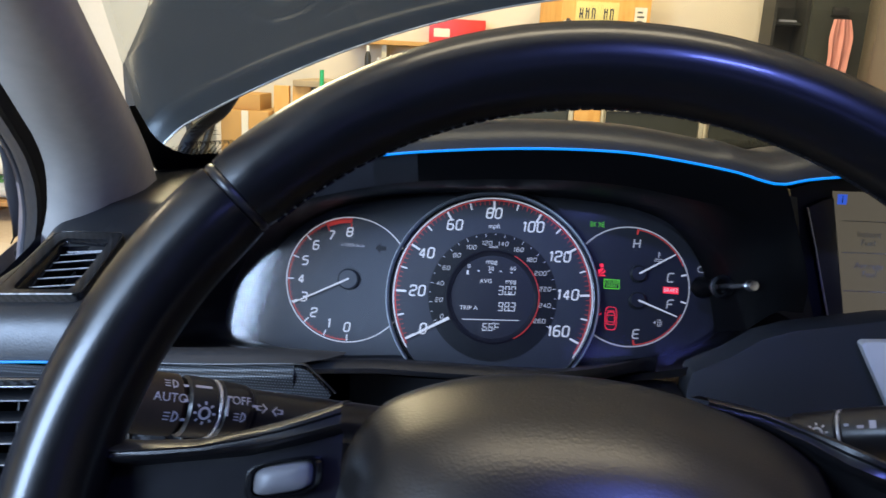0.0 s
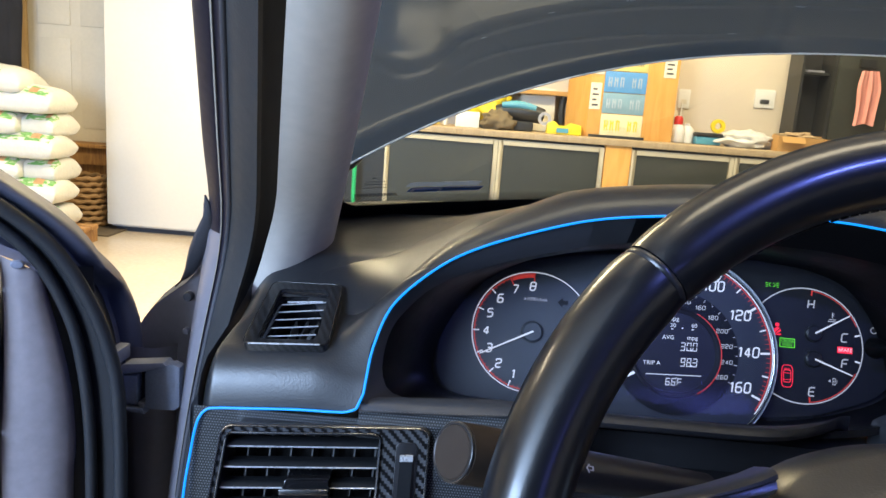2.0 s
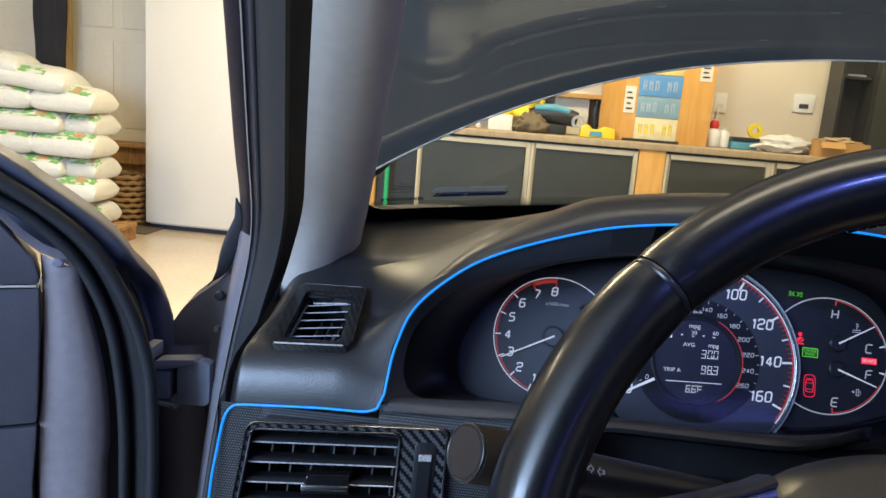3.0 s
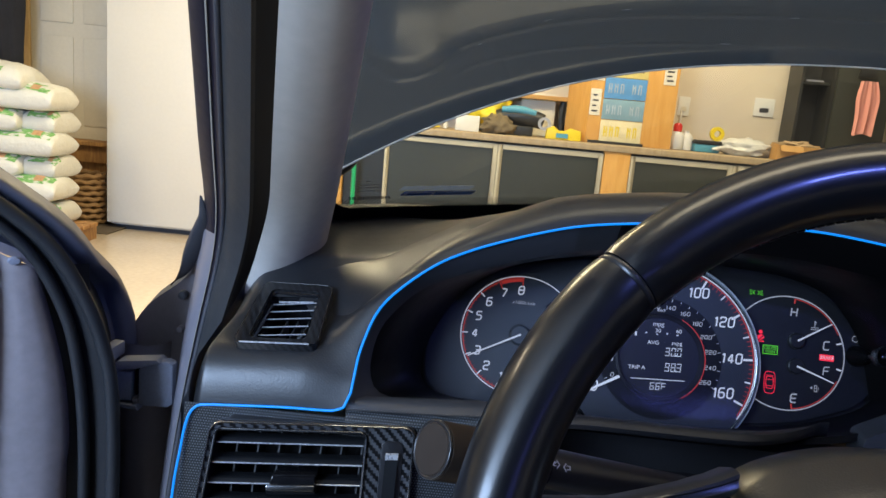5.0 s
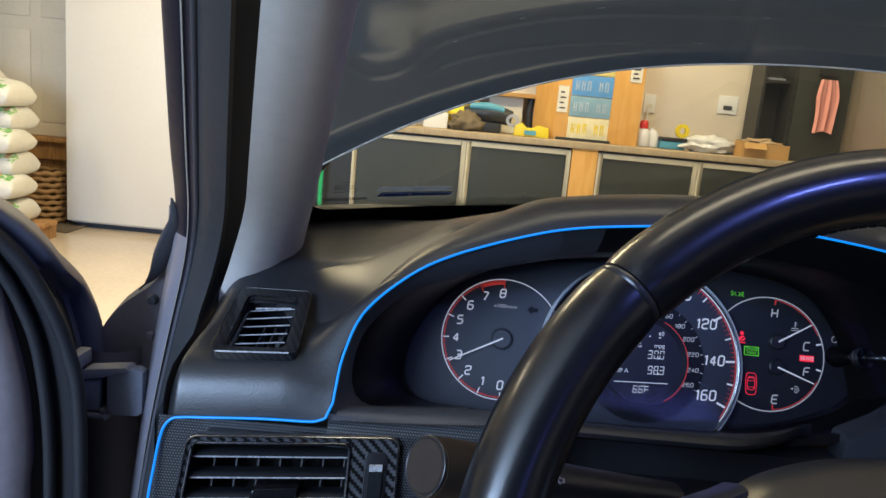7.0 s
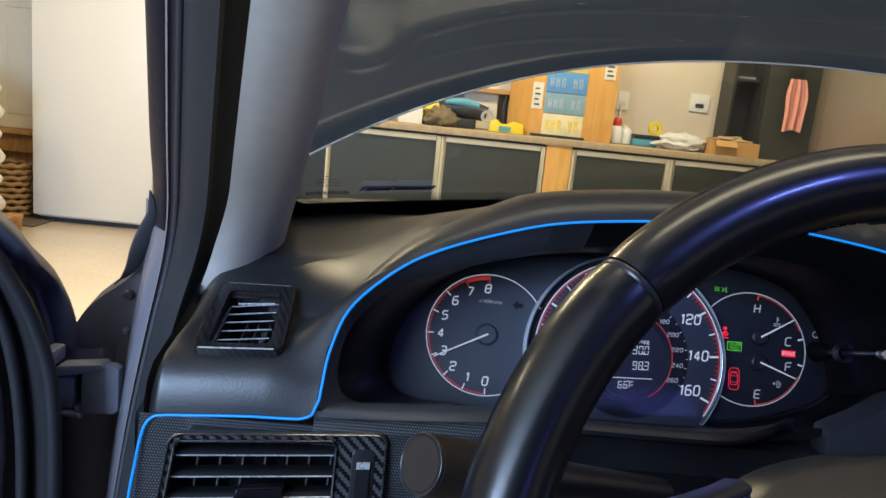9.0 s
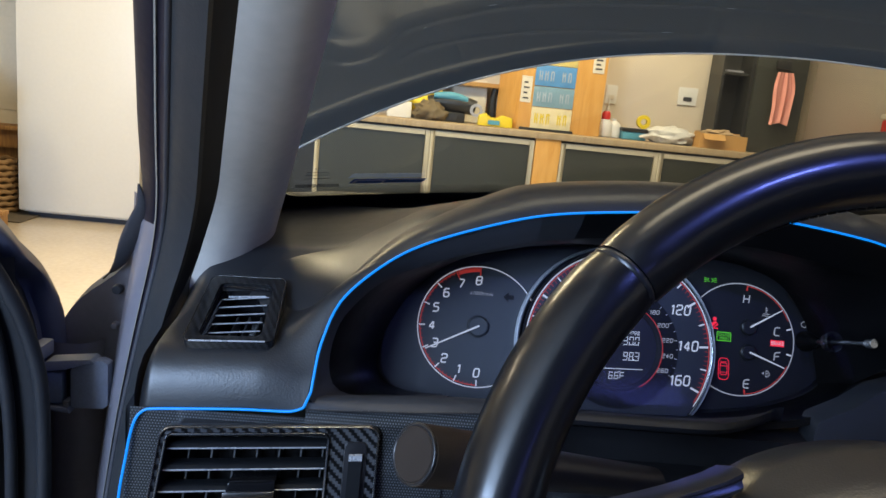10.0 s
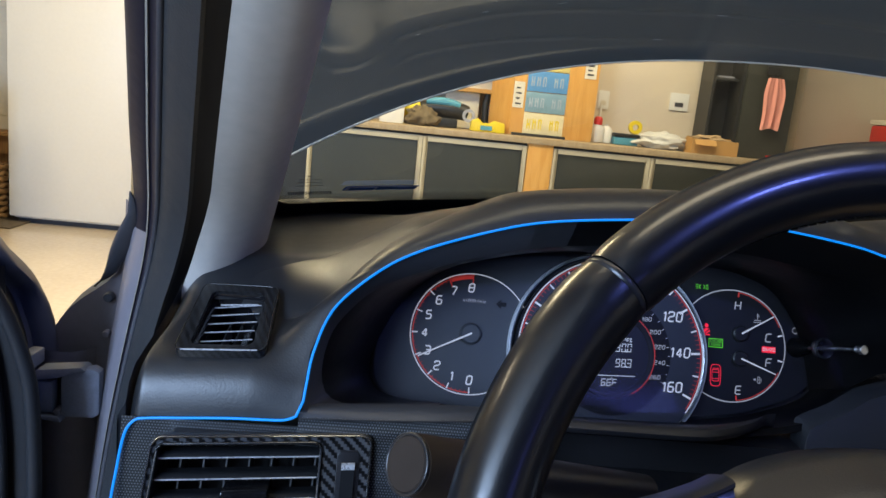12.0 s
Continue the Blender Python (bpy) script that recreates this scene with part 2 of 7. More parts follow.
LENS = glass("cluster_lens", (0.985, 0.985, 0.99), 0.09, 0.75)

WALL = surface("painted_wall", (0.74, 0.655, 0.53), 0.8, vary=0.05, bump=0.15, bump_scale=120, scale=2)
WALL2 = surface("cream_wall", (0.60, 0.55, 0.44), 0.8, vary=0.05, bump=0.1, bump_scale=120, scale=2)
CEIL = surface("ceiling_white", (0.7, 0.68, 0.63), 0.9, vary=0.04, scale=2)
FLOOR = surface("epoxy_floor", (0.54, 0.46, 0.36), 0.22, vary=0.09, scale=2.5, bump=0.03, bump_scale=60, coat=0.3)
FREEZER = surface("white_enamel", (0.65, 0.635, 0.59), 0.4, vary=0.03, scale=3, bump=0.05, bump_scale=200)
DOORCREAM = surface("cream_door_paint", (0.60, 0.555, 0.45), 0.5, vary=0.05, scale=3)
PINE = timber("pine_boards", (0.44, 0.24, 0.08), (0.25, 0.12, 0.04))
TANWOOD = timber("tan_casing", (0.62, 0.45, 0.24), (0.50, 0.34, 0.16))
PLY = timber("orange_plywood", (0.72, 0.40, 0.11), (0.62, 0.31, 0.07))
WORKTOP = timber("worktop_board", (0.43, 0.335, 0.215), (0.35, 0.26, 0.155))
CARDBOARD = surface("cardboard", (0.50, 0.28, 0.09), 0.8, vary=0.08, scale=6)
CABGREY = surface("cabinet_grey", (0.034, 0.038, 0.032), 0.5, vary=0.15, scale=4)
FRAMECREAM = surface("cabinet_frame", (0.55, 0.50, 0.38), 0.6, vary=0.08)
LOCKER = surface("dark_locker", (0.020, 0.021, 0.021), 0.5, vary=0.15, scale=4)
PINK = surface("pink_towel", (0.74, 0.33, 0.29), 0.95, vary=0.12, bump=0.5, bump_scale=400, scale=20)
BLACKCLOTH = surface("black_cloth", (0.016, 0.017, 0.022), 0.95, vary=0.3, bump=0.4, bump_scale=200)
BAGWHITE = surface("bag_film", (0.60, 0.60, 0.545), 0.38, vary=0.06, scale=14, bump=0.35, bump_scale=45, island=0.05)
BAGGREEN = printed("bag_print_green")
BAGBROWN = surface("bag_print_brown", (0.45, 0.26, 0.13), 0.4, vary=0.3, scale=40)
WHITEPLASTIC = surface("white_plastic", (0.72, 0.70, 0.66), 0.4, vary=0.06)
PLATEWHITE = surface("plate_white", (0.86, 0.86, 0.84), 0.4, vary=0.03)
BLACKPLASTIC = surface("black_plastic", (0.015, 0.016, 0.018), 0.45, vary=0.2)
REDPLASTIC = surface("red_plastic", (0.60, 0.03, 0.02), 0.4)
YELLOW = surface("yellow_plastic", (0.72, 0.55, 0.02), 0.45)
TEAL = surface("teal_plastic", (0.08, 0.30, 0.42), 0.45)
GREENPIPE = surface("green_plastic", (0.02, 0.42, 0.16), 0.45)
BLUEPLATE = surface("plate_blue", (0.10, 0.30, 0.62), 0.5, vary=0.2, scale=20)
TEALPLATE = surface("plate_teal", (0.20, 0.34, 0.44), 0.5, vary=0.2, scale=20)
CREAMPLATE = surface("plate_cream", (0.70, 0.62, 0.40), 0.5, vary=0.2, scale=20)
YELLOWPLATE = surface("plate_yellow", (0.72, 0.60, 0.22), 0.5, vary=0.2, scale=20)
PAPER = surface("paper", (0.72, 0.68, 0.58), 0.8, vary=0.08, scale=20)
PLATEINK = surface("plate_ink_pale", (0.40, 0.48, 0.58), 0.6)
LEDGE = surface("ledge_black", (0.0100, 0.0108, 0.0145), 0.5, spec=0.25, vary=0.08)
INK = surface("ink_dark", (0.05, 0.05, 0.06), 0.7)
CLEARBAG = surface("clear_plastic_bag", (0.62, 0.62, 0.60), 0.25, vary=0.15, scale=25, bump=0.6, bump_scale=60)


# ---- geometry tools ----
def cr(pts, n):
    """n points along a smooth curve through pts."""
    p = [Vector(q) for q in pts]
    p = [p[0] * 2 - p[1]] + p + [p[-1] * 2 - p[-2]]
    lens = [0.0]
    for i in range(1, len(p) - 2):
        lens.append(lens[-1] + (p[i + 1] - p[i]).length)
    out = []
    for k in range(n):
        s = lens[-1] * k / (n - 1)
        i = max(j for j in range(len(lens)) if lens[j] <= s + 1e-12)
        i = min(i, len(lens) - 2)
        t = (s - lens[i]) / max(1e-9, lens[i + 1] - lens[i])
        a, b, c, d = p[i], p[i + 1], p[i + 2], p[i + 3]
        out.append(0.5 * ((2 * b) + (c - a) * t + (2 * a - 5 * b + 4 * c - d) * t * t + (3 * b - a - 3 * c + d) * t ** 3))
    return out


class Shape:
    """Collects vertices and faces."""

    def __init__(self):
        self.v, self.f = [], []

    def grid(self, rows, wrap_u=False, wrap_v=False, flip=False, hole=None):
        o, m = len(self.v), len(rows[0])
        for r in rows:
            self.v += [tuple(q) for q in r]
        k = len(rows)
        for i in range(k if wrap_v else k - 1):
            for j in range(m if wrap_u else m - 1):
                a, b = o + i * m + j, o + i * m + (j + 1) % m
                c, d = o + ((i + 1) % k) * m + (j + 1) % m, o + ((i + 1) % k) * m + j
                if hole:
                    q = [self.v[k2] for k2 in (a, b, c, d)]
                    if hole(sum(p[0] for p in q) / 4, sum(p[1] for p in q) / 4, sum(p[2] for p in q) / 4):
                        continue
                self.f.append((a, d, c, b) if flip else (a, b, c, d))
        return self

    def cap(self, pts, flip=False):
        o = len(self.v)
        self.v += [tuple(q) for q in pts]
        f = tuple(range(o, o + len(pts)))
        self.f.append(f[::-1] if flip else f)
        return self

    def tube(self, path, r, seg=10, closed=False, flat=1.0, up=None):
        path = [Vector(q) for q in path]
        rows, prev = [], None
        for i, p in enumerate(path):
            a = path[(i - 1) % len(path)] if closed or i else p
            b = path[(i + 1) % len(path)] if closed or i < len(path) - 1 else p
            d = (b - a).normalized()
            ref = Vector(up) if up else (prev or (Vector((0, 0, 1)) if abs(d.z) < 0.9 else Vector((1, 0, 0))))
            x = (ref - d * ref.dot(d)).normalized()
            prev = x
            y = d.cross(x)
            rr = r(i / max(1, len(path) - 1)) if callable(r) else r
            rows.append([p + x * rr * math.cos(t) * flat + y * rr * math.sin(t) for t in (2 * math.pi * k / seg for k in range(seg))])
        self.grid(rows, wrap_u=True, wrap_v=closed)
        if not closed:
            self.cap(rows[0], True)
            self.cap(rows[-1])
        return self

    def prism(self, poly, fn, h0, h1):
        """A polygon given in (u, v), carried by fn(u, v, h), from h0 to h1."""
        lo, hi = [fn(u, v, h0) for u, v in poly], [fn(u, v, h1) for u, v in poly]
        self.cap(hi)
        self.cap(lo, True)
        o = len(self.v)
        self.v += [tuple(q) for q in lo + hi]
        k = len(poly)
        for i in range(k):
            j = (i + 1) % k
            self.f.append((o + i, o + j, o + k + j, o + k + i))
        return self

    def box(self, x0, x1, y0, y1, z0, z1, fn=None):
        fn = fn or (lambda a, b, c: (a, b, c))
        return self.prism([(x0, y0), (x1, y0), (x1, y1), (x0, y1)], fn, z0, z1)

    def lathe(self, profile, fn, seg=24, a0=0.0, a1=360.0):
        full = abs(a1 - a0) >= 360
        k = seg if full else seg + 1
        rows = []
        for i in range(k):
            a = radians(a0 + (a1 - a0) * i / seg)
            rows.append([fn(r * math.sin(a), r * math.cos(a), h) for r, h in profile])
        return self.grid(rows, wrap_v=full)


def mesh_of(sh, bevel=0.0, angle=35, merge=True):
    bm = bmesh.new()
    vs = [bm.verts.new(q) for q in sh.v]
    for f in sh.f:
        try:
            bm.faces.new([vs[i] for i in f])
        except ValueError:
            pass
    if merge:
        bmesh.ops.remove_doubles(bm, verts=bm.verts, dist=1e-5)
    bmesh.ops.recalc_face_normals(bm, faces=bm.faces)
    if bevel:
        es = [e for e in bm.edges if len(e.link_faces) == 2 and e.calc_face_angle(0) > radians(angle)]
        bmesh.ops.bevel(bm, geom=es, offset=bevel, segments=2, affect="EDGES", profile=0.6, clamp_overlap=True)
    me = bpy.data.meshes.new("mesh")
    bm.to_mesh(me)
    bm.free()
    me.shade_smooth()
    me.set_sharp_from_angle(angle=radians(angle))
    return me


def thing(name, at, label, category, group="", kind=""):
    ob = new(name)
    ob.location = at
    ob.empty_display_size = 0.05
    return tagged(ob, label, category, group, kind)


def part(name, sh, material, parent, label="", bevel=0.0, angle=35, shadow=True):
    me = sh if isinstance(sh, bpy.types.Mesh) else mesh_of(sh, bevel, angle)
    me.name = name
    ob = new(name, me)
    if not me.materials:
        me.materials.append(material)
    ob.parent = parent
    if parent.parent is None:
        ob.matrix_parent_inverse = Matrix.Translation(parent.location).inverted()
    if label:
        ob["label"] = label
    if not shadow:
        ob.visible_shadow = False
    return ob


def single(name, sh, material, label, category, group="", kind="", bevel=0.0, angle=35):
    me = mesh_of(sh, bevel, angle)
    me.materials.append(material)
    return tagged(new(name, me), label, category, group, kind)


def words(text, size, fn, shear=0.0, wide=1.0, align="CENTER", lift=0.0004, deep=0.0003):
    """Letters as a mesh, laid by fn(u, v, h) round (0, 0)."""
    cu = bpy.data.curves.new("letters", "FONT")
    cu.body, cu.size, cu.shear, cu.align_x, cu.align_y, cu.resolution_u = text, size, shear, align, "CENTER", 3
    cu.extrude = 0
    ob = new("letters", cu)
    me = bpy.data.meshes.new_from_object(ob.evaluated_get(bpy.context.evaluated_depsgraph_get()))
    bpy.data.objects.remove(ob)
    bpy.data.curves.remove(cu)
    for q in me.vertices:
        q.co = fn(q.co.x * wide, q.co.y, lift)
    me.materials.clear()
    return me


GLYPHS = {
    "0": [[(0, 0), (0, 1), (1, 1), (1, 0), (0, 0)]],
    "1": [[(0.25, 0.80), (0.60, 1.0), (0.60, 0.0)]],
    "2": [[(0, 0.78), (0, 1), (1, 1), (1, 0.53), (0, 0.47), (0, 0), (1, 0)]],
    "3": [[(0, 1), (1, 1), (1, 0), (0, 0)], [(0.25, 0.52), (1, 0.52)]],
    "4": [[(0.74, 0), (0.74, 1), (0, 0.26), (1.06, 0.26)]],
    "5": [[(0.96, 1), (0, 1), (0, 0.57), (1, 0.57), (1, 0), (0, 0)]],
    "6": [[(0.95, 1), (0, 1), (0, 0), (1, 0), (1, 0.56), (0, 0.56)]],
    "7": [[(0, 1), (1, 1), (0.36, 0)]],
    "8": [[(0, 0), (0, 1), (1, 1), (1, 0), (0, 0)], [(0, 0.52), (1, 0.52)]],
    "H": [[(0, 0), (0, 1)], [(1, 0), (1, 1)], [(0, 0.5), (1, 0.5)]],
    "C": [[(1, 1), (0, 1), (0, 0), (1, 0)]],
    "F": [[(1, 1), (0, 1), (0, 0)], [(0, 0.5), (0.85, 0.5)]],
    "E": [[(1, 1), (0, 1), (0, 0), (1, 0)], [(0, 0.5), (0.9, 0.5)]],
}


def strokes(text, h, wide, k, gap, fn, shear=0.14, lift=0.0006, bend=0.22):
    """Broad, square-shouldered figures of stroke width k and height h, centred on (0, 0)."""
    sh = Shape()
    widths = [wide * (0.62 if c == "1" else 1.0) for c in text]
    u0 = -(sum(widths) + gap * (len(text) - 1)) / 2
    for ch, w in zip(text, widths):
        for line in GLYPHS[ch]:
            w1 = wide if ch == "1" else w
            pts = [Vector((u0 + x * (w1 - k) + k / 2 - (0.16 * wide if ch == "1" else 0), (y - 0.5) * (h - k))) for x, y in line]
            closed = (pts[0] - pts[-1]).length < 1e-9
            loop = pts[:-1] if closed else pts
            path = []
            n = len(loop)
            for i, p in enumerate(loop):
                if not closed and i in (0, n - 1):
                    path.append(p)
                    continue
                a, b = loop[i - 1], loop[(i + 1) % n]
                r = min(bend * h, 0.48 * (p - a).length, 0.48 * (b - p).length)
                q0, q1 = p + (a - p).normalized() * r, p + (b - p).normalized() * r
                path += [q0 * (1 - t) ** 2 + p * 2 * t * (1 - t) + q1 * t * t for t in (0, 0.25, 0.5, 0.75, 1.0)]
            rows = []
            m = len(path)
            for i, p in enumerate(path):
                a = path[i - 1] if i or closed else p
                b = path[(i + 1) % m] if i < m - 1 or closed else p
                d = (b - a).normalized()
                nn = Vector((-d.y, d.x)) * k / 2
                rows.append([fn(q.x + shear * q.y, q.y, lift) for q in (p + nn, p - nn)])
            sh.grid(rows, wrap_v=closed)
        u0 += w + gap
    return sh


def turned(fn, degrees):
    """fn with its (u, v) turned anticlockwise."""
    c, s = math.cos(radians(degrees)), math.sin(radians(degrees))
    return lambda u, v, h: fn(u * c - v * s, u * s + v * c, h)


def ring(sh, fn, r0, r1, a0, a1, n, cu=0.0, cv=0.0, h=0.0004):
    """A flat ring segment."""
    rows = []
    for i in range(n + 1):
        a = radians(a0 + (a1 - a0) * i / n)
        rows.append([fn(cu + r * math.sin(a), cv + r * math.cos(a), h) for r in (r0, r1)])
    return sh.grid(rows)


def mark(sh, fn, r0, r1, a, w, cu=0.0, cv=0.0, h=0.0006, w1=None):
    """A tick along a radius."""
    s, c = math.sin(radians(a)), math.cos(radians(a))
    w1 = w if w1 is None else w1
    q = [(r0, -w / 2), (r1, -w1 / 2), (r1, w1 / 2), (r0, w / 2)]
    return sh.cap([fn(cu + r * s + k * c, cv + r * c - k * s, h) for r, k in q])


# ---- garage shell ----
def shell():
    single("floor", Shape().box(-5.2, 4.6, -4.2, 6.0, -0.12, 0.0), FLOOR, "glossy tan epoxy-coated garage floor", "floor", kind="structure")
    single("ceiling", Shape().box(-5.2, 4.6, -4.2, 6.0, 2.75, 2.9), CEIL, "plain pale garage ceiling", "ceiling", kind="structure")
    single("wall_north", Shape().box(-1.75, 4.6, 5.02, 5.2, 0, 2.75), WALL, "beige painted garage wall behind the workbench", "wall", kind="structure")
    single("wall_north_recess", Shape().box(-5.2, -1.75, 5.62, 5.8, 0, 2.75), WALL2, "cream painted garage wall behind the freezer", "wall", kind="structure")
    single("wall_return", Shape().box(-1.75, -1.6, 5.2, 5.62, 0, 2.75), WALL2, "short cream wall return", "wall", kind="structure")
    single("wall_west", Shape().box(-5.2, -5.05, -4.2, 5.62, 0, 2.75), WALL2, "cream garage side wall", "wall", kind="structure")
    single("wall_east", Shape().box(4.45, 4.6, -4.2, 5.02, 0, 2.75), WALL, "beige garage side wall", "wall", kind="structure")
    single("wall_south", Shape().box(-5.2, 4.6, -4.2, -4.05, 0, 2.75), WALL2, "plain wall at the back of the garage", "wall", kind="structure")


# batten housings are added out of view, one above each lamp position
def tube_light(at, along_x):
    t = thing("unseen_batten", at, "unseen white ceiling batten added over a lamp", "ceiling light", "garage ceiling lights")
    x, y, z = at
    a, b = (0.65, 0.05) if along_x else (0.05, 0.65)
    part("housing", Shape().box(x - a, x + a, y - b, y + b, z, z + 0.05), WHITEPLASTIC, t, bevel=0.004)


shell()
tube_light((-1.4, 3.4, 2.70), True)
tube_light((-0.1, 3.4, 2.70), True)
tube_light((-1.75, 4.2, 2.70), True)
tube_light((-3.5, 2.5, 2.70), False)
tube_light((0.15, 0.60, 2.70), True)
tube_light((1.25, 3.6, 2.70), False)



# ---- steering wheel ----
RC, RT = Vector((0.0726, 0.2438, 0.9465)), radians(26.86)
RU, RN = Vector((0, math.sin(RT), math.cos(RT))), Vector((0, -math.cos(RT), math.sin(RT)))
WC, WT = Vector((0.0695, 0.246, 0.9485)), radians(22.4)
WU, WN = Vector((0, math.sin(WT), math.cos(WT))), Vector((0, -math.cos(WT), math.sin(WT)))


def wheel_at(u, v, h=0.0):
    return WC + 0.953 * (Vector((u, 0, 0)) + WU * v + WN * h)


def rim_at(u, v, h=0.0):
    return RC + Vector((u, 0, 0)) + RU * v + RN * h


def steering_wheel():
    t = thing("steering_wheel", wheel_at(0, 0, -0.06), "black leather steering wheel with a three-spoke padded hub", "steering wheel")
    R = 0.1738

    def rim(a0, a1, r, n=40):
        rows = []
        for i in range(n + 1):
            a = radians(a0 + (a1 - a0) * i / n)
            e = min(i, n - i)
            k = r * (0.955 if e == 0 else 0.99 if e == 1 else 1)
            rows.append([rim_at((R + k * math.cos(b)) * math.cos(a), (R + k * math.cos(b)) * math.sin(a), k * 1.03 * math.sin(b)) for b in (2 * math.pi * j / 20 for j in range(20))])
        s = Shape().grid(rows, wrap_u=True)
        s.cap(rows[0], True)
        s.cap(rows[-1])
        return s

    part("rim_top", rim(46, 136.6, 0.0151, 60), LEATHER, t, "smooth black leather upper rim", angle=60)
    part("rim_side", rim(137.8, 222, 0.0155, 50), LEATHER, t, "black leather side grip of the rim", angle=60)
    part("rim_side", rim(-42, 44.8, 0.0155, 50), LEATHER, t, "black leather side grip of the rim", angle=60)
    part("rim_bottom", rim(223, 317, 0.0151, 50), LEATHER, t, angle=60)
    for a in (137.2, 45.4, 222.5, -42.5):
        part("rim_seam", rim(a - 0.5, a + 0.5, 0.0146, 4), SATIN, t)
    # stitching on the inside of the upper rim
    st = Shape()
    for i in range(60):
        a = radians(48 + 87 * i / 59)
        c = rim_at((R - 0.0150) * math.cos(a), (R - 0.0150) * math.sin(a), -0.003)
        d = Vector((-math.sin(a), 0, 0)) + RU * math.cos(a)
        st.tube([c - d * 0.0016, c + d * 0.0016], 0.0005, 5)
    part("stitching", st, SATIN, t, "black stitches along the rim")
    # padded hub
    top = [(-0.088, -0.06), (-0.089, 0.0), (-0.086, 0.022), (-0.082, 0.037), (-0.071, 0.0505), (-0.043, 0.0605), (-0.01, 0.0635), (0.02, 0.0615), (0.046, 0.0545), (0.065, 0.046), (0.077, 0.034), (0.081, 0.0), (0.079, -0.06)]
    out = cr([(u, v, 0) for u, v in top], 56)
    rows = []
    for k, h in ((1.025, -0.034), (1.02, -0.014), (1.0, -0.0095), (0.96, -0.0020), (0.925, 0.0050), (0.885, 0.0112), (0.83, 0.0176), (0.77, 0.0232), (0.70, 0.0277), (0.60, 0.0312), (0.45, 0.0332), (0.2, 0.034), (0.0, 0.0341)):
        rows.append([wheel_at(p.x * k, -0.03 + (p.y + 0.03) * k, h) for p in out])
    part("hub_pad", Shape().grid(rows), HUB, t, "domed grained black airbag cover", angle=60)

    # spokes
    def spoke(side):
        s = Shape()
        lift = 0.0 if side > 0 else -0.004
        line = [(-0.170, 0.0335, 0.0280, 0.002), (-0.158, 0.0340, 0.0285, 0.004), (-0.145, 0.0352, 0.0305, 0.004), (-0.131, 0.0368, 0.0328, 0.004), (-0.117, 0.0410, 0.0350, 0.004), (-0.104, 0.0452, 0.0385, 0.004), (-0.093, 0.0493, 0.0420, 0.003), (-0.0855, 0.0526, 0.0445, 0.001), (-0.0805, 0.0548, 0.0465, -0.003), (-0.070, 0.0590, 0.0525, -0.010), (-0.057, 0.0632, 0.0575, -0.015), (-0.040, 0.0658, 0.0610, -0.018)]
        rows = []
        line = line[:8] if side > 0 else line
        for u, top, low, h in line:
            top, low = top + lift, low + lift
            m = (top + low) / 2
            r = [(top - 0.001, h - 0.024), (top, h - 0.010), (top - 0.0004, h - 0.0035), (top - 0.0016, h - 0.0004), (m + 0.0008, h - 0.0002), (m, h - 0.0016), (m - 0.0010, h - 0.0014), (low + 0.0012, h - 0.0006), (low, h - 0.0018), (low - 0.0012, h - 0.0048), (low - 0.0028, h - 0.0095), (0.020 + lift, min(-0.006, h - 0.011)), (0.0, -0.0075), (-0.034, -0.008), (-0.036, -0.024)]
            rows.append([wheel_at(side * (u - (0.004 if v < 0.03 and u > -0.084 else 0)), v, hh) for v, hh in r] if u < -0.079 else [wheel_at(side * u, v, hh) for v, hh in r[:11]] + [wheel_at(side * -0.0845, v, -0.02) for v, hh in r[11:]])
        s.grid(rows)
        p = part("spoke", s, SATIN, t, "satin black spoke trim", angle=50)
        for cu, cv, w, h, lab in ((-0.1035, 0.0262, 0.0098, 0.0048, "pale grey rocker button"), (-0.104, 0.004, 0.0105, 0.009, "")):
            b = Shape()
            pts = [(w * math.copysign(abs(math.cos(q)) ** 0.5, math.cos(q)), h * math.copysign(abs(math.sin(q)) ** 0.5, math.sin(q))) for q in (2 * math.pi * k / 28 for k in range(28))]
            b.grid([[wheel_at(side * (cu + x * k), cv + y * k + 0.22 * (x * k), hh) for x, y in pts] for k, hh in ((1.30, -0.012), (1.28, -0.0035), (1.16, -0.0022), (1.06, -0.0040))], wrap_u=True)
            q = part("switch_bezel", b, GLOSSBLACK, p, angle=40)
            c = Shape()
            c.grid([[wheel_at(side * (cu + x * k), cv + y * k + 0.22 * (x * k), hh) for x, y in pts] for k, hh in ((1.0, -0.008), (0.97, -0.0035), (0.85, -0.0022), (0.4, -0.0014), (0.0, -0.0012))], wrap_u=True)
            part("switch", c, SWITCH if lab else GLOSSBLACK, p, lab, angle=50)
        return p

    spoke(1)
    spoke(-1)
    lower = Shape()
    rows = []
    for v, w in ((-0.05, 0.05), (-0.10, 0.035), (-0.17, 0.03)):
        rows.append([wheel_at(-w, v, -0.02), wheel_at(-w, v, 0.002), wheel_at(w, v, 0.002), wheel_at(w, v, -0.02)])
    part("lower_spoke", lower.grid(rows), SATIN, t)
    part("boss", Shape().tube([wheel_at(0, -0.005, -0.02), wheel_at(0, -0.005, -0.10)], 0.045, 24), SHROUD, t)


steering_wheel()

# ---- instrument cluster ----
CT = math.atan(0.35)
CV, CN = Vector((0, math.sin(CT), math.cos(CT))), Vector((0, -math.cos(CT), math.sin(CT)))
CO = Vector((0.0, 0.605, 0.925))
SINK = -0.0139


def cl(u, v, h=0.0):
    return CO + Vector((u, 0, 0)) + CV * v + CN * h


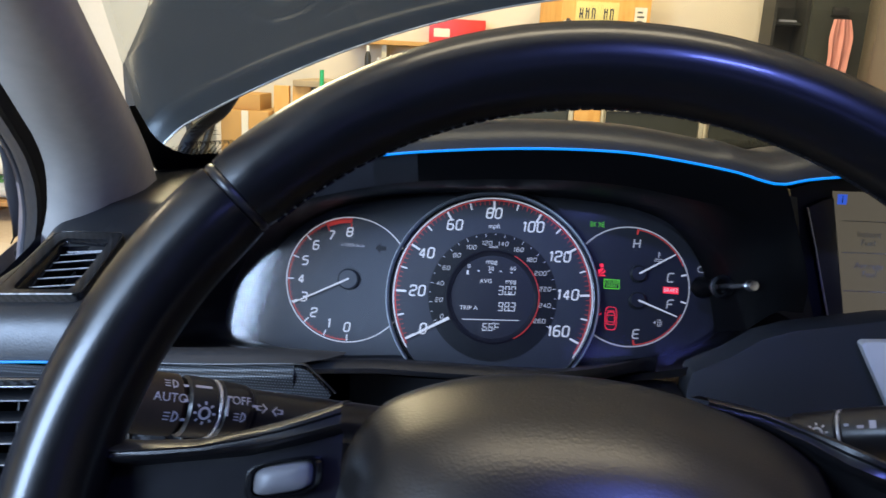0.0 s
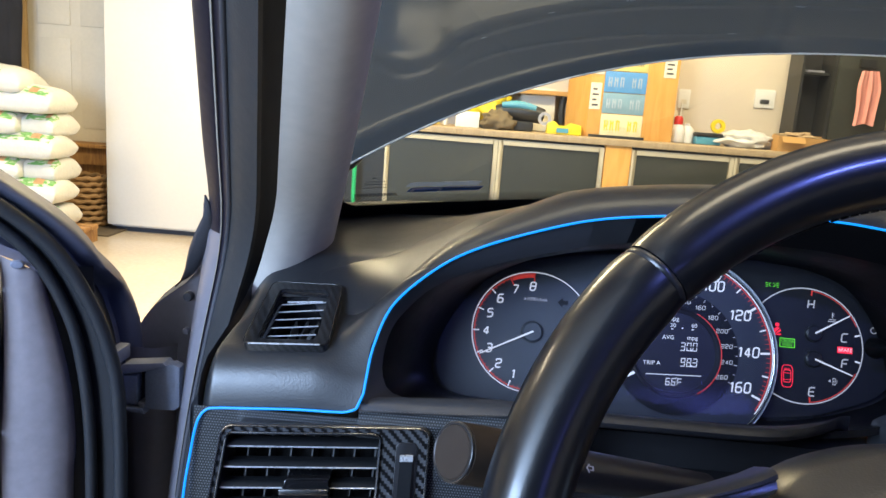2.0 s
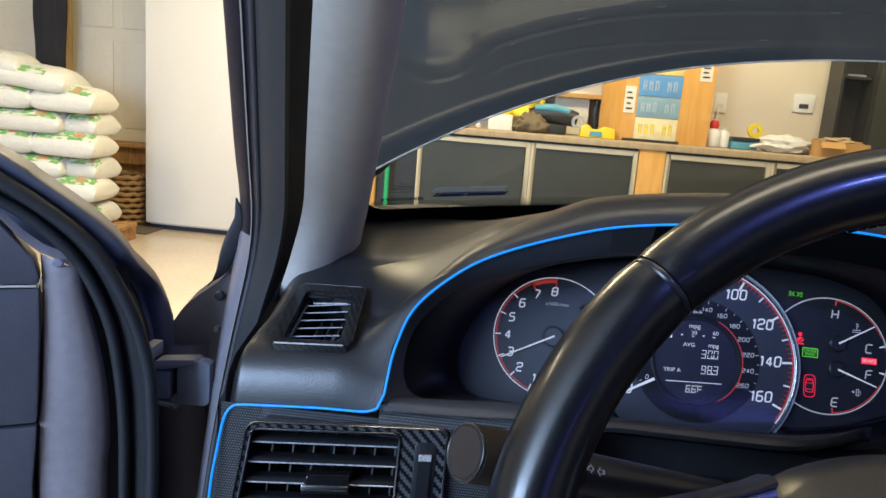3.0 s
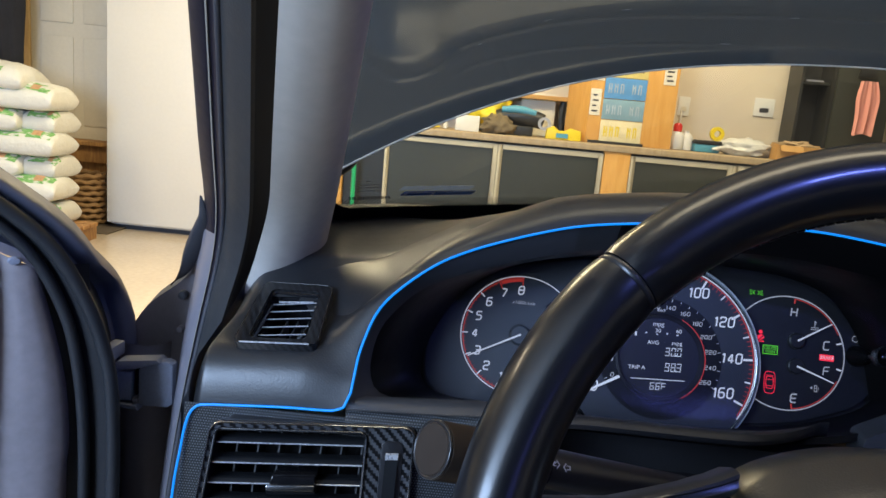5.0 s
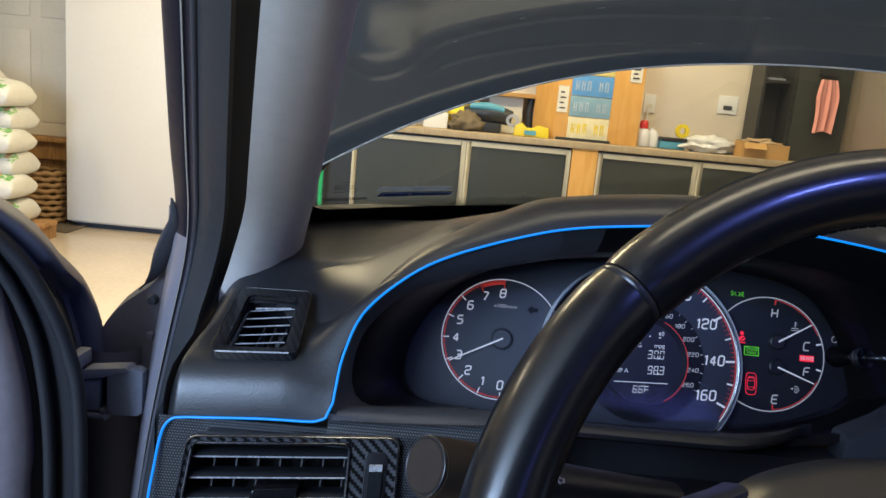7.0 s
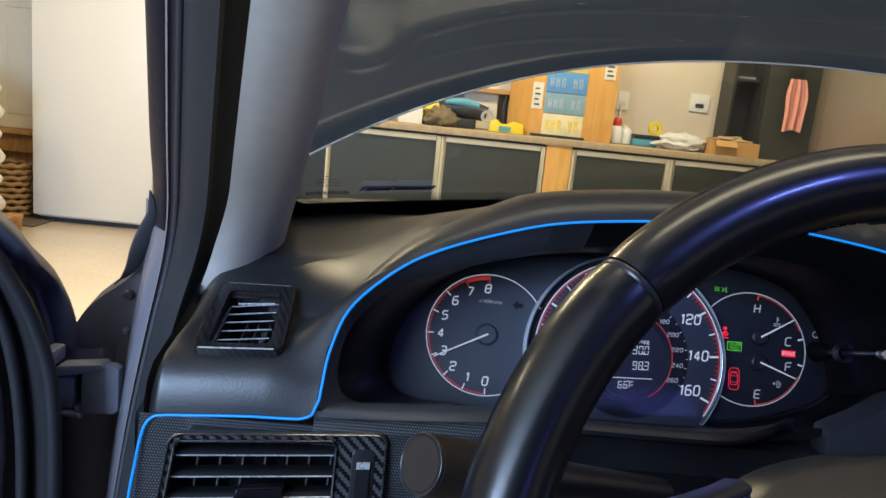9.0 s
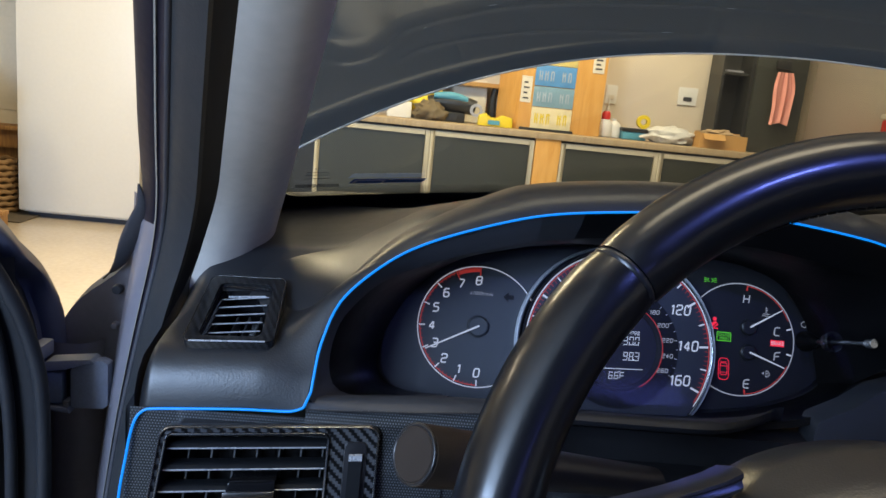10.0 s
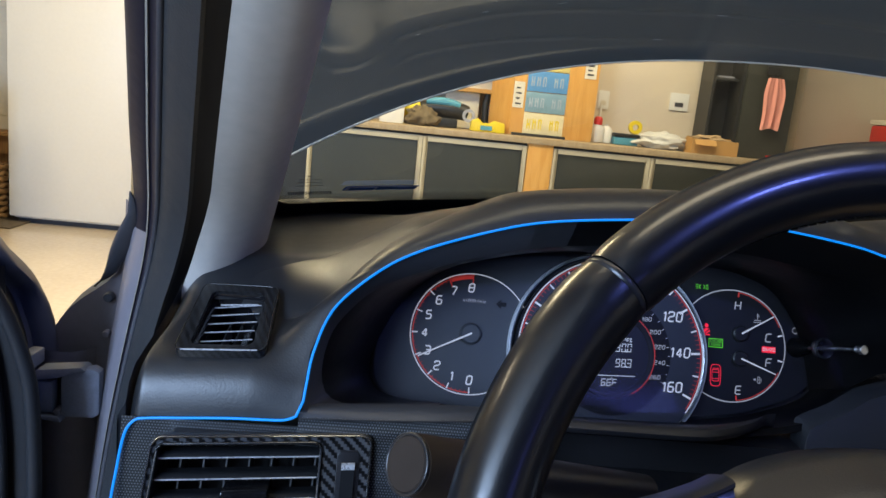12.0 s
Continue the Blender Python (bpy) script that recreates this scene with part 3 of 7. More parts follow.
SEGMENTS = {"0": "abcdef", "3": "abcdg", "9": "abcdfg", "8": "abcdefg", "6": "acdefg", "F": "aefg"}


def figures(text, w, h, gap, fn):
    """Slanted seven-segment figures, centred."""
    s = Shape()
    n = len(text.replace(".", ""))
    u0 = -(n * w + (n - 1) * gap) / 2
    k = 0.00062
    for ch in text:
        if ch == ".":
            c = u0 - gap / 2
            s.cap([fn(c + a - 0.12 * h / 2, b - h / 2, 0.0004) for a, b in ((-k, 0), (k, 0), (k, 2 * k), (-k, 2 * k))])
            continue
        bars = {"a": (0, w, h - k, h), "g": (0, w, h / 2 - k / 2, h / 2 + k / 2), "d": (0, w, 0, k), "f": (0, k, h / 2 + k, h - k * 1.3), "e": (0, k, k * 1.3, h / 2 - k), "b": (w - k, w, h / 2 + k, h - k * 1.3), "c": (w - k, w, k * 1.3, h / 2 - k)}
        for q in SEGMENTS[ch]:
            x0, x1, y0, y1 = bars[q]
            s.cap([fn(u0 + x + 0.12 * (y - h / 2), y - h / 2, 0.0004) for x, y in ((x0, y0), (x1, y0), (x1, y1), (x0, y1))])
        u0 += w + gap
    return s


def instrument_cluster():
    t = thing("instrument_cluster", cl(0.03, -0.05, SINK), "lit instrument cluster with three round dials behind one lens", "instrument cluster")
    back = lambda u, v, h: cl(u, v, h + SINK)
    outline = [(-0.138, -0.0462), (-0.1465, -0.037), (-0.1495, -0.024), (-0.1475, -0.002), (-0.136, 0.026), (-0.119, 0.047), (-0.102, 0.0585), (-0.066, 0.0690), (-0.02, 0.077), (0.05, 0.081), (0.12, 0.079), (0.157, 0.0735), (0.185, 0.062), (0.206, 0.040), (0.217, 0.014), (0.2225, -0.006), (0.208, -0.0225), (0.182, -0.0335), (0.148, -0.0425), (0.05, -0.0515), (-0.05, -0.0535), (-0.115, -0.0525)]
    smooth = [(p.x, p.y) for p in cr([(u, v, 0) for u, v in outline + outline[:1]], 110)][:-1]
    # one plate in two tones: the right half is coloured as shaded
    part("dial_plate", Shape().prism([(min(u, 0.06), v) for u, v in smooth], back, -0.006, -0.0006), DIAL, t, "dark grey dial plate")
    part("dial_plate", Shape().prism([(max(u, 0.0602), v) for u, v in smooth], back, -0.006, -0.0006), DIALSHADE, t, "right half of the dial plate, darkened for shade")
    part("housing", Shape().prism([(0.03 + (u - 0.03) * 1.11, v * 1.12) for u, v in smooth], back, -0.04, -0.0075), SHROUD, t)

    # rev counter
    tc = (-0.072, 0.007)
    TR = 0.0505
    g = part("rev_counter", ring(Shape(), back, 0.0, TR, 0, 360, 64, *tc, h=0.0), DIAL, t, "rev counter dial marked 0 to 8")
    part("scale_ring", ring(Shape(), back, TR - 0.0009, TR, -207, 62, 90, *tc), WHITELIT, g)
    part("scale_ring", ring(Shape(), back, TR - 0.0009, TR, 118, 160, 24, *tc), WHITELIT, g)
    part("red_band", ring(Shape(), back, TR - 0.0027, TR - 0.0019, -182, -27, 60, *tc), REDLIT, g)
    part("red_zone", ring(Shape(), back, TR - 0.0050, TR - 0.0022, -24, -2, 14, *tc), REDLIT, g, "red band from 7 to 8")
    for a0 in (-25.5, -1.2):
        part("red_zone_end", mark(Shape(), back, TR - 0.0085, TR - 0.0014, a0, 0.0009, *tc), REDLIT, g)
    part("red_zone_edge", ring(Shape(), back, TR - 0.0018, TR - 0.0012, -26, 0, 14, *tc, h=0.0006), REDLIT, g)
    small = Shape()
    for i in range(9):
        a = -182.6 + i * 22.5
        if i < 7:
            part("tick", mark(Shape(), back, TR - 0.0065, TR - 0.0015, a, 0.0011, *tc), WHITELIT, g)
        for k in range(1, 5):
            if i < 8:
                mark(small, back, TR - 0.0042, TR - 0.002, a + k * 4.5, 0.0003, *tc)
    tagged(part("minor_ticks", small, REDLIT, g), kind="stuff")
    for i in range(9):
        a = radians(-182.6 + i * 22.5)
        cu, cv = tc[0] + 0.0382 * math.sin(a), tc[1] + 0.0382 * math.cos(a)
        part("numeral", strokes(str(i), 0.0080, 0.0055, 0.00120, 0.001, turned(lambda u, v, h, cu=cu, cv=cv: back(cu + u, cv + v, h), 2)), WHITELIT, g)
    part("lettering", words("x1000r/min", 0.0042, lambda u, v, h: back(tc[0] + 0.001 + u, tc[1] + 0.0275 + v, h), shear=0.2), WHITEDIM, g)
    part("needle_hub", Shape().lathe([(0.0, 0.004), (0.0072, 0.004), (0.0085, 0.003), (0.0085, 0.0)], lambda u, v, h: back(tc[0] + u, tc[1] + v, h), 28), DIAL, g)
    part("hub_shadow_ring", ring(Shape(), back, 0.0085, 0.0094, 0, 360, 40, *tc, h=0.0003), SHROUD, g)
    part("needle", mark(Shape(), back, -0.001, TR - 0.003, -117, 0.0015, *tc, h=0.0045, w1=0.0011), WHITELIT, g, "white pointer")
    part("turn_arrow", Shape().cap([back(-0.048 + u, 0.0335 + v, 0.0004) for u, v in ((-0.0045, 0), (0, 0.0042), (0, 0.0018), (0.0045, 0.0018), (0.0045, -0.0018), (0, -0.0018), (0, -0.0042))]), DIALDARK, t, "unlit turn arrow")

    # speedometer, standing proud of the plate
    sc = (0.0435, 0.0)
    SR = 0.0779
    sp = part("speedometer", Shape().lathe([(0.0335, 0.0), (SR, 0.0), (SR, SINK - 0.002)], lambda u, v, h: cl(sc[0] + u, sc[1] + v, h), 96), DIALRING, t, "large speedometer dial marked 0 to 160 mph")
    part("bezel_ring", Shape().lathe([(SR + 0.0014, SINK), (SR + 0.0014, -0.0006), (SR + 0.0009, 0.0003), (SR + 0.0004, 0.0), (SR + 0.0004, SINK)], lambda u, v, h: cl(sc[0] + u, sc[1] + v, h), 96), DARKCHROME, sp, "thin polished bezel ring", angle=50)
    part("bezel_outer", Shape().lathe([(SR + 0.0066, SINK), (SR + 0.0062, -0.006), (SR + 0.0052, -0.004), (SR + 0.0040, -0.006), (SR + 0.0040, SINK)], lambda u, v, h: cl(sc[0] + u, sc[1] + v, h), 96), SILVER, sp, angle=50)
    part("scale_ring", ring(Shape(), cl, SR - 0.0012, SR - 0.0002, -124, 124, 120, *sc), WHITELIT, sp)
    part("red_band", ring(Shape(), cl, SR - 0.0026, SR - 0.0018, -122, 122, 110, *sc), REDLIT, sp)
    red = Shape()
    for i in range(0, 161, 2):
        a = -119.1 + i * 234 / 160
        if i % 20 == 0:
            part("tick", mark(Shape(), cl, SR - 0.0105, SR - 0.0028, a, 0.0017, *sc), WHITELIT, sp)
        elif i % 10 == 0:
            part("tick", mark(Shape(), cl, SR - 0.0078, SR - 0.0028, a, 0.0012, *sc), WHITELIT, sp)
        else:
            mark(red, cl, SR - 0.0058, SR - 0.0028, a, 0.0004, *sc)
    tagged(part("minor_ticks", red, REDLIT, sp), kind="stuff")
    for i, rr in zip(range(0, 161, 20), (0.0597, 0.0585, 0.0612, 0.0626, 0.0645, 0.0624, 0.0606, 0.0582, 0.0575)):
        a = radians(-119.1 + i * 234 / 160)
        part("numeral", strokes(str(i), 0.0090, 0.0058, 0.00125, 0.0010, turned(lambda u, v, h, a=a, rr=rr: cl(sc[0] + rr * math.sin(a) + u, sc[1] + 0.001 + rr * math.cos(a) + v, h), 2.1)), WHITELIT, sp)
    part("lettering", words("mph", 0.0052, turned(lambda u, v, h: cl(sc[0] - 0.002 + u, 0.0552 + v, h), 2.1), shear=0.2), WHITELIT, sp)
    inner = part("inner_ring", ring(Shape(), cl, 0.0345, 0.0500, 0, 360, 80, *sc, h=0.0003), DIALDARK, t, "dark inner ring marked in km/h")
    part("lettering", words("km/h", 0.0034, turned(lambda u, v, h: cl(sc[0] - 0.0015 + u, 0.0390 + v, h), 2.1), shear=0.2, lift=0.0008), WHITELIT, inner)
    kt = Shape()
    for i in range(0, 261, 10):
        a = -116 + i * 231 / 260
        mark(kt, cl, 0.0478 if i % 20 else 0.0468, 0.0494, a, 0.0005, *sc, h=0.0007)
    tagged(part("km_ticks", kt, WHITEDIM, inner), kind="stuff")
    for i in range(0, 261, 20):
        a = radians(-116 + i * 231 / 260)
        rr = 0.0432 - 0.0007 * len(str(i))
        part("numeral", strokes(str(i), 0.0036, 0.0027, 0.00055, 0.0006, turned(lambda u, v, h, a=a, rr=rr: cl(sc[0] + rr * math.sin(a) + u, sc[1] + 0.001 + rr * math.cos(a) + v, h), 2.1), lift=0.0008), WHITEDIM, inner)
    lcd = part("trip_display", Shape().lathe([(0.0, -0.003), (0.0325, -0.003), (0.0340, 0.0005), (0.0352, 0.0022), (0.0366, 0.0010), (0.0366, 0.0)], lambda u, v, h: cl(sc[0] + u, sc[1] + v, h), 64), LCD, t, "round black trip display with white figures", angle=25)
    part("accent_ring", ring(Shape(), cl, 0.0356, 0.0363, 25, 150, 40, *sc, h=0.0026), REDLIT, lcd)
    d = lambda cu, cv: turned(lambda u, v, h: cl(sc[0] + cu + u, cv + v, h - 0.003), 2.3)
    for text, size, cu, cv in (("mpg", 0.0052, -0.0022, 0.0275), ("0", 0.0046, -0.0196, 0.0228), ("30", 0.0046, -0.0023, 0.0219), ("60", 0.0046, 0.0149, 0.0230), ("AVG", 0.0046, -0.0057, 0.0119), ("mpg", 0.0048, 0.0137, 0.0130), ("TRIP A", 0.0046, -0.0180, -0.0097), ("o", 0.003, 0.0022, -0.0200)):
        part("display_text", words(text, size, d(cu, cv), wide=1.05), WHITELIT, lcd)
    for text, cu, cv in (("30.0", 0.0098, 0.0060), ("98.3", 0.0102, -0.0066)):
        part("display_figures", figures(text, 0.0036, 0.0068, 0.0012, d(cu + 0.0015, cv - 0.0004)), WHITELIT, lcd)
    part("display_figures", figures("66F", 0.0034, 0.0058, 0.0012, d(0.0, -0.0235)), WHITELIT, lcd)
    f = d(0, 0)
    for x0, x1, y0, y1 in ((-0.0232, 0.0212, -0.0182, -0.0176), (-0.0205, -0.0189, 0.0170, 0.0205), (-0.0118, -0.0104, 0.0195, 0.0206), (0.0055, 0.0069, 0.0195, 0.0206), (-0.0030, -0.0012, 0.0188, 0.0196), (0.0135, 0.0155, 0.0188, 0.0196)):
        part("display_bar", Shape().cap([f(x0, y0, 0.0004), f(x1, y0, 0.0004), f(x1, y1, 0.0004), f(x0, y1, 0.0004)]), WHITELIT, lcd)
    part("needle", mark(Shape(), cl, 0.0375, SR - 0.004, -119.5, 0.0024, *sc, h=0.003, w1=0.0014), WHITELIT, sp, "white pointer resting on zero")

    # fuel and temperature
    fc = (0.151, 0.0155)
    FR = 0.0478
    # face colour carries the shade on this side of the cluster
    fu = part("fuel_gauge", ring(Shape(), back, 0.0, FR, 0, 360, 64, *fc, h=0.0), DIALSHADE, t, "combined temperature and fuel dial")
    part("scale_ring", ring(Shape(), back, FR - 0.0010, FR, -48, 215, 90, *fc), WHITEDIM, fu)
    part("red_band", ring(Shape(), back, FR - 0.0022, FR - 0.0015, 8, 66, 24, *fc), REDLIT, fu)
    part("red_band", ring(Shape(), back, FR - 0.0022, FR - 0.0015, 115, 172, 24, *fc), REDLIT, fu)
    for a, m in ((75, WHITELIT), (103, WHITELIT), (7, REDLIT), (173, REDLIT)):
        part("tick", mark(Shape(), back, FR - 0.0058, FR - 0.0014, a, 0.0013, *fc), m, fu)
    for ch, cu, cv in (("H", 0.156, 0.0500), ("C", 0.1835, 0.0245), ("F", 0.1840, 0.0035), ("E", 0.158, -0.0215)):
        part("numeral", strokes(ch, 0.0078, 0.0058, 0.0011, 0.001, turned(lambda u, v, h, cu=cu, cv=cv: back(cu + u, cv + v, h), 2)), WHITEDIM, fu)
    for hv, ang in ((0.026, 59), (0.005, 110)):
        hub = (0.158, hv)
        part("needle_hub", Shape().lathe([(0.0, 0.0045), (0.0055, 0.0045), (0.0066, 0.0035), (0.0066, 0.0)], lambda u, v, h, hub=hub: back(hub[0] + u, hub[1] + v, h), 24), SHROUD, fu)
        part("needle", mark(Shape(), back, 0.0, 0.0322, ang, 0.0015, *hub, h=0.005, w1=0.0009), WHITELIT, fu, "white pointer")
    # small symbols
    s = Shape()
    for x0, x1, y0, y1 in ((-0.0003, 0.0003, -0.001, 0.004), (-0.003, 0.003, -0.0022, -0.0016), (0.0003, 0.0016, 0.0012, 0.0017), (0.0003, 0.0016, 0.0026, 0.0031), (-0.0035, 0.0035, -0.0038, -0.0032)):
        s.cap([back(0.1735 + x, 0.0405 + y, 0.0005) for x, y in ((x0, y0), (x1, y0), (x1, y1), (x0, y1))])
    part("temperature_symbol", s, WHITEDIM, t)
    s = Shape()
    for x0, x1, y0, y1 in ((-0.0012, 0.0016, -0.003, -0.0024), (-0.001, -0.0005, -0.0024, 0.0024), (0.0009, 0.0014, -0.0024, 0.0024), (-0.001, 0.0014, 0.002, 0.0025), (-0.001, 0.0014, -0.0002, 0.0002), (0.0022, 0.0026, -0.0018, 0.0014)):
        s.cap([back(0.1755 + x, -0.0115 + y, 0.0005) for x, y in ((x0, y0), (x1, y0), (x1, y1), (x0, y1))])
    s.cap([back(0.1715 + x, -0.0115 + y, 0.0005) for x, y in ((0.0015, -0.0012), (0.0015, 0.0012), (-0.0007, 0))])
    part("fuel_pump_symbol", s, WHITEDIM, t)
    s = Shape()
    for sx in (-1, 1):
        ring(s, back, 0.0012, 0.0017, 0 if sx > 0 else 180, 180 if sx > 0 else 360, 10, 0.124 + sx * 0.0009, 0.0635)
        for k in (-1, 0, 1):
            s.cap([back(0.124 + sx * (0.0033 + q), 0.0635 + k * (0.0013 + 0.25 * q) + w, 0.0004) for q, w in ((0, -0.00025), (0.0022, -0.00025), (0.0022, 0.00025), (0, 0.00025))])
    part("lamp_symbol", s, GREENLIT, t, "green parking-light symbol")
    fr = Shape()
    for x0, x1, y0, y1 in ((-0.0062, 0.0062, 0.0032, 0.0038), (-0.0062, 0.0062, -0.0038, -0.0032), (-0.0062, -0.0056, -0.0032, 0.0032), (0.0056, 0.0062, -0.0032, 0.0032)):
        fr.cap([back(0.1375 + x, 0.0165 + y, 0.0003) for x, y in ((x0, y0), (x1, y0), (x1, y1), (x0, y1))])
    b = part("cruise_symbol", fr, GREENLIT, t, "green CRUISE MAIN indicator")
    for text, cv in (("CRUISE", 0.0014), ("MAIN", -0.0016)):
        part("lettering", words(text, 0.0036, lambda u, v, h, cv=cv: back(0.1375 + u, 0.0165 + cv + v, h + 0.0003), wide=0.9), GREENLIT, b)
    b = part("brake_symbol", Shape().cap([back(0.184 + u, 0.0145 + v, 0.0003) for u, v in ((-0.0060, -0.0026), (0.0060, -0.0026), (0.0060, 0.0026), (-0.0060, 0.0026))]), REDWARN, t, "red BRAKE warning")
    part("lettering", words("BRAKE", 0.0042, lambda u, v, h: back(0.184 + u, 0.0145 + v, h + 0.0005), wide=0.9), WHITELIT, b)
    s = Shape()
    oval = lambda w, h, n: [(w * math.copysign(abs(math.cos(a)) ** n, math.cos(a)), h * math.copysign(abs(math.sin(a)) ** n, math.sin(a))) for a in (2 * math.pi * k / 32 for k in range(33))]
    carry = lambda q: [back(0.138 + x, -0.0105 + y, 0.0005) for x, y in q]
    s.grid([carry(oval(0.0047, 0.0092, 0.5)), carry(oval(0.0042, 0.0087, 0.5))])
    s.grid([carry(oval(0.0033, 0.0052, 0.45)), carry(oval(0.0028, 0.0047, 0.45))])
    for y0, y1 in ((0.0022, 0.0026), (-0.0030, -0.0026), (0.0056, 0.0060)):
        s.cap([back(0.138 + x, -0.0105 + y, 0.0005) for x, y in ((-0.0030, y0), (0.0030, y0), (0.0026, y1), (-0.0026, y1))])
    part("open_door_symbol", s, REDWARN, t, "red open-door symbol")
    part("open_door_flap", Shape().cap([back(0.1285 + x, -0.0085 + y, 0.0005) for x, y in ((-0.002, -0.0012), (0.002, 0.0006), (0.002, 0.0018), (-0.002, 0.0))]), REDWARN, t)
    s = Shape().cap([back(0.129 + 0.0017 * math.cos(a), 0.0308 + 0.0017 * math.sin(a), 0.0005) for a in (2 * math.pi * k / 14 for k in range(14))])
    for q in ([(-0.0026, 0.0008), (0.0004, 0.0022), (0.0022, 0.0016), (-0.0022, -0.0030)], [(0.0028, 0.0010), (0.0030, -0.0010), (-0.0012, -0.0036), (-0.0006, -0.0024)], [(-0.0034, -0.0042), (0.0034, -0.0042), (0.0028, -0.0030), (-0.0016, -0.0036)]):
        s.cap([back(0.129 + x, 0.0266 + y, 0.0005) for x, y in q])
    part("belt_symbol", s, REDWARN, t, "red seat-belt warning")
    s = ring(Shape(), back, 0.0022, 0.0027, 0, 360, 20, 0.207, 0.0325)
    part("reset_symbol", s, WHITEDIM, t)
    kn = (Vector((0.2215, 0.555, 0.9611)) - Vector((0.2085, 0.627, 0.937))).normalized()
    kx = Vector((0, 0, 1)).cross(kn).normalized()
    ky = kn.cross(kx)
    stem = lambda u, v, h: Vector((0.2085, 0.627, 0.937)) + kx * u + ky * v + kn * h
    part("trip_knob", Shape().lathe([(0.0, 0.072), (0.0024, 0.072), (0.0024, 0.0)], stem, 18), GLOSSBLACK, t, "black trip-reset stalk")
    part("trip_knob_tip", Shape().lathe([(0.0, 0.0775), (0.0034, 0.0772), (0.0042, 0.0760), (0.0042, 0.0715), (0.0, 0.0715)], stem, 20), CHROME, t, "polished round end")
    part("trip_knob_collar", Shape().lathe([(0.0050, 0.026), (0.0085, 0.030), (0.0092, 0.034), (0.0078, 0.037), (0.0055, 0.033), (0.0050, 0.026)], stem, 28), DARKCHROME, t, "clear ring collar")
    part("trip_knob_boot", Shape().lathe([(0.0105, -0.012), (0.0085, 0.004), (0.0055, 0.014), (0.0030, 0.018)], stem, 24), RECESS, t)
    # clear cover over all the dials
    lens = lambda u, v, h: Vector((u, 0.585, 0.925)) + Vector((0, math.sin(radians(20.5)), math.cos(radians(20.5)))) * v + Vector((0, -0.97, 0.26)) * h
    part("lens_cover", Shape().prism([(0.1 + (u - 0.1) * (1.45 if u > 0.1 else 1.03), v * 1.06) for u, v in smooth], lens, 0.0, 0.0012), LENS, t, "clear plastic cover", shadow=False)


instrument_cluster()


# ---- dashboard ----
# edge of the binnacle, from the foot at the side vent over the top to the centre display
EDGE = [(-0.1880, 0.4645, 0.9185), (-0.1872, 0.472, 0.932), (-0.1850, 0.484, 0.951), (-0.175, 0.499, 0.976), (-0.148, 0.513, 1.000), (-0.119, 0.523, 1.015), (-0.074, 0.532, 1.030), (-0.036, 0.537, 1.039), (0.017, 0.541, 1.045), (0.070, 0.543, 1.0485), (0.119, 0.543, 1.0490), (0.155, 0.541, 1.046), (0.191, 0.538, 1.041), (0.209, 0.535, 1.0365), (0.222, 0.534, 1.0355), (0.245, 0.537, 1.040), (0.32, 0.545, 1.047), (0.45, 0.55, 1.05)]
# where the grey funnel ends and the black recess begins
FUNNEL = [(-0.100, 0.525, 0.9025), (-0.145, 0.510, 0.9065), (-0.165, 0.503, 0.9080), (-0.176, 0.503, 0.9125), (-0.1805, 0.504, 0.921), (-0.1814, 0.505, 0.933), (-0.1785, 0.508, 0.950), (-0.171, 0.514, 0.964), (-0.150, 0.526, 0.983), (-0.113, 0.538, 0.998), (-0.071, 0.550, 1.009), (-0.02, 0.562, 1.018), (0.06, 0.566, 1.024), (0.12, 0.566, 1.024), (0.17, 0.562, 1.018), (0.205, 0.556, 1.012), (0.228, 0.552, 1.000), (0.240, 0.548, 0.970), (0.243, 0.552, 0.955), (0.243, 0.556, 0.944)]
RIM = [(-0.095, 0.598, 0.8735), (-0.125, 0.598, 0.8745), (-0.144, 0.600, 0.879), (-0.1515, 0.604, 0.888), (-0.153, 0.608, 0.897), (-0.149, 0.614, 0.915), (-0.133, 0.624, 0.945), (-0.109, 0.632, 0.969), (-0.072, 0.640, 0.986), (-0.02, 0.643, 0.996), (0.05, 0.644, 1.000), (0.12, 0.644, 0.998), (0.158, 0.641, 0.993), (0.187, 0.636, 0.980), (0.208, 0.627, 0.951), (0.217, 0.616, 0.918), (0.221, 0.608, 0.894)]


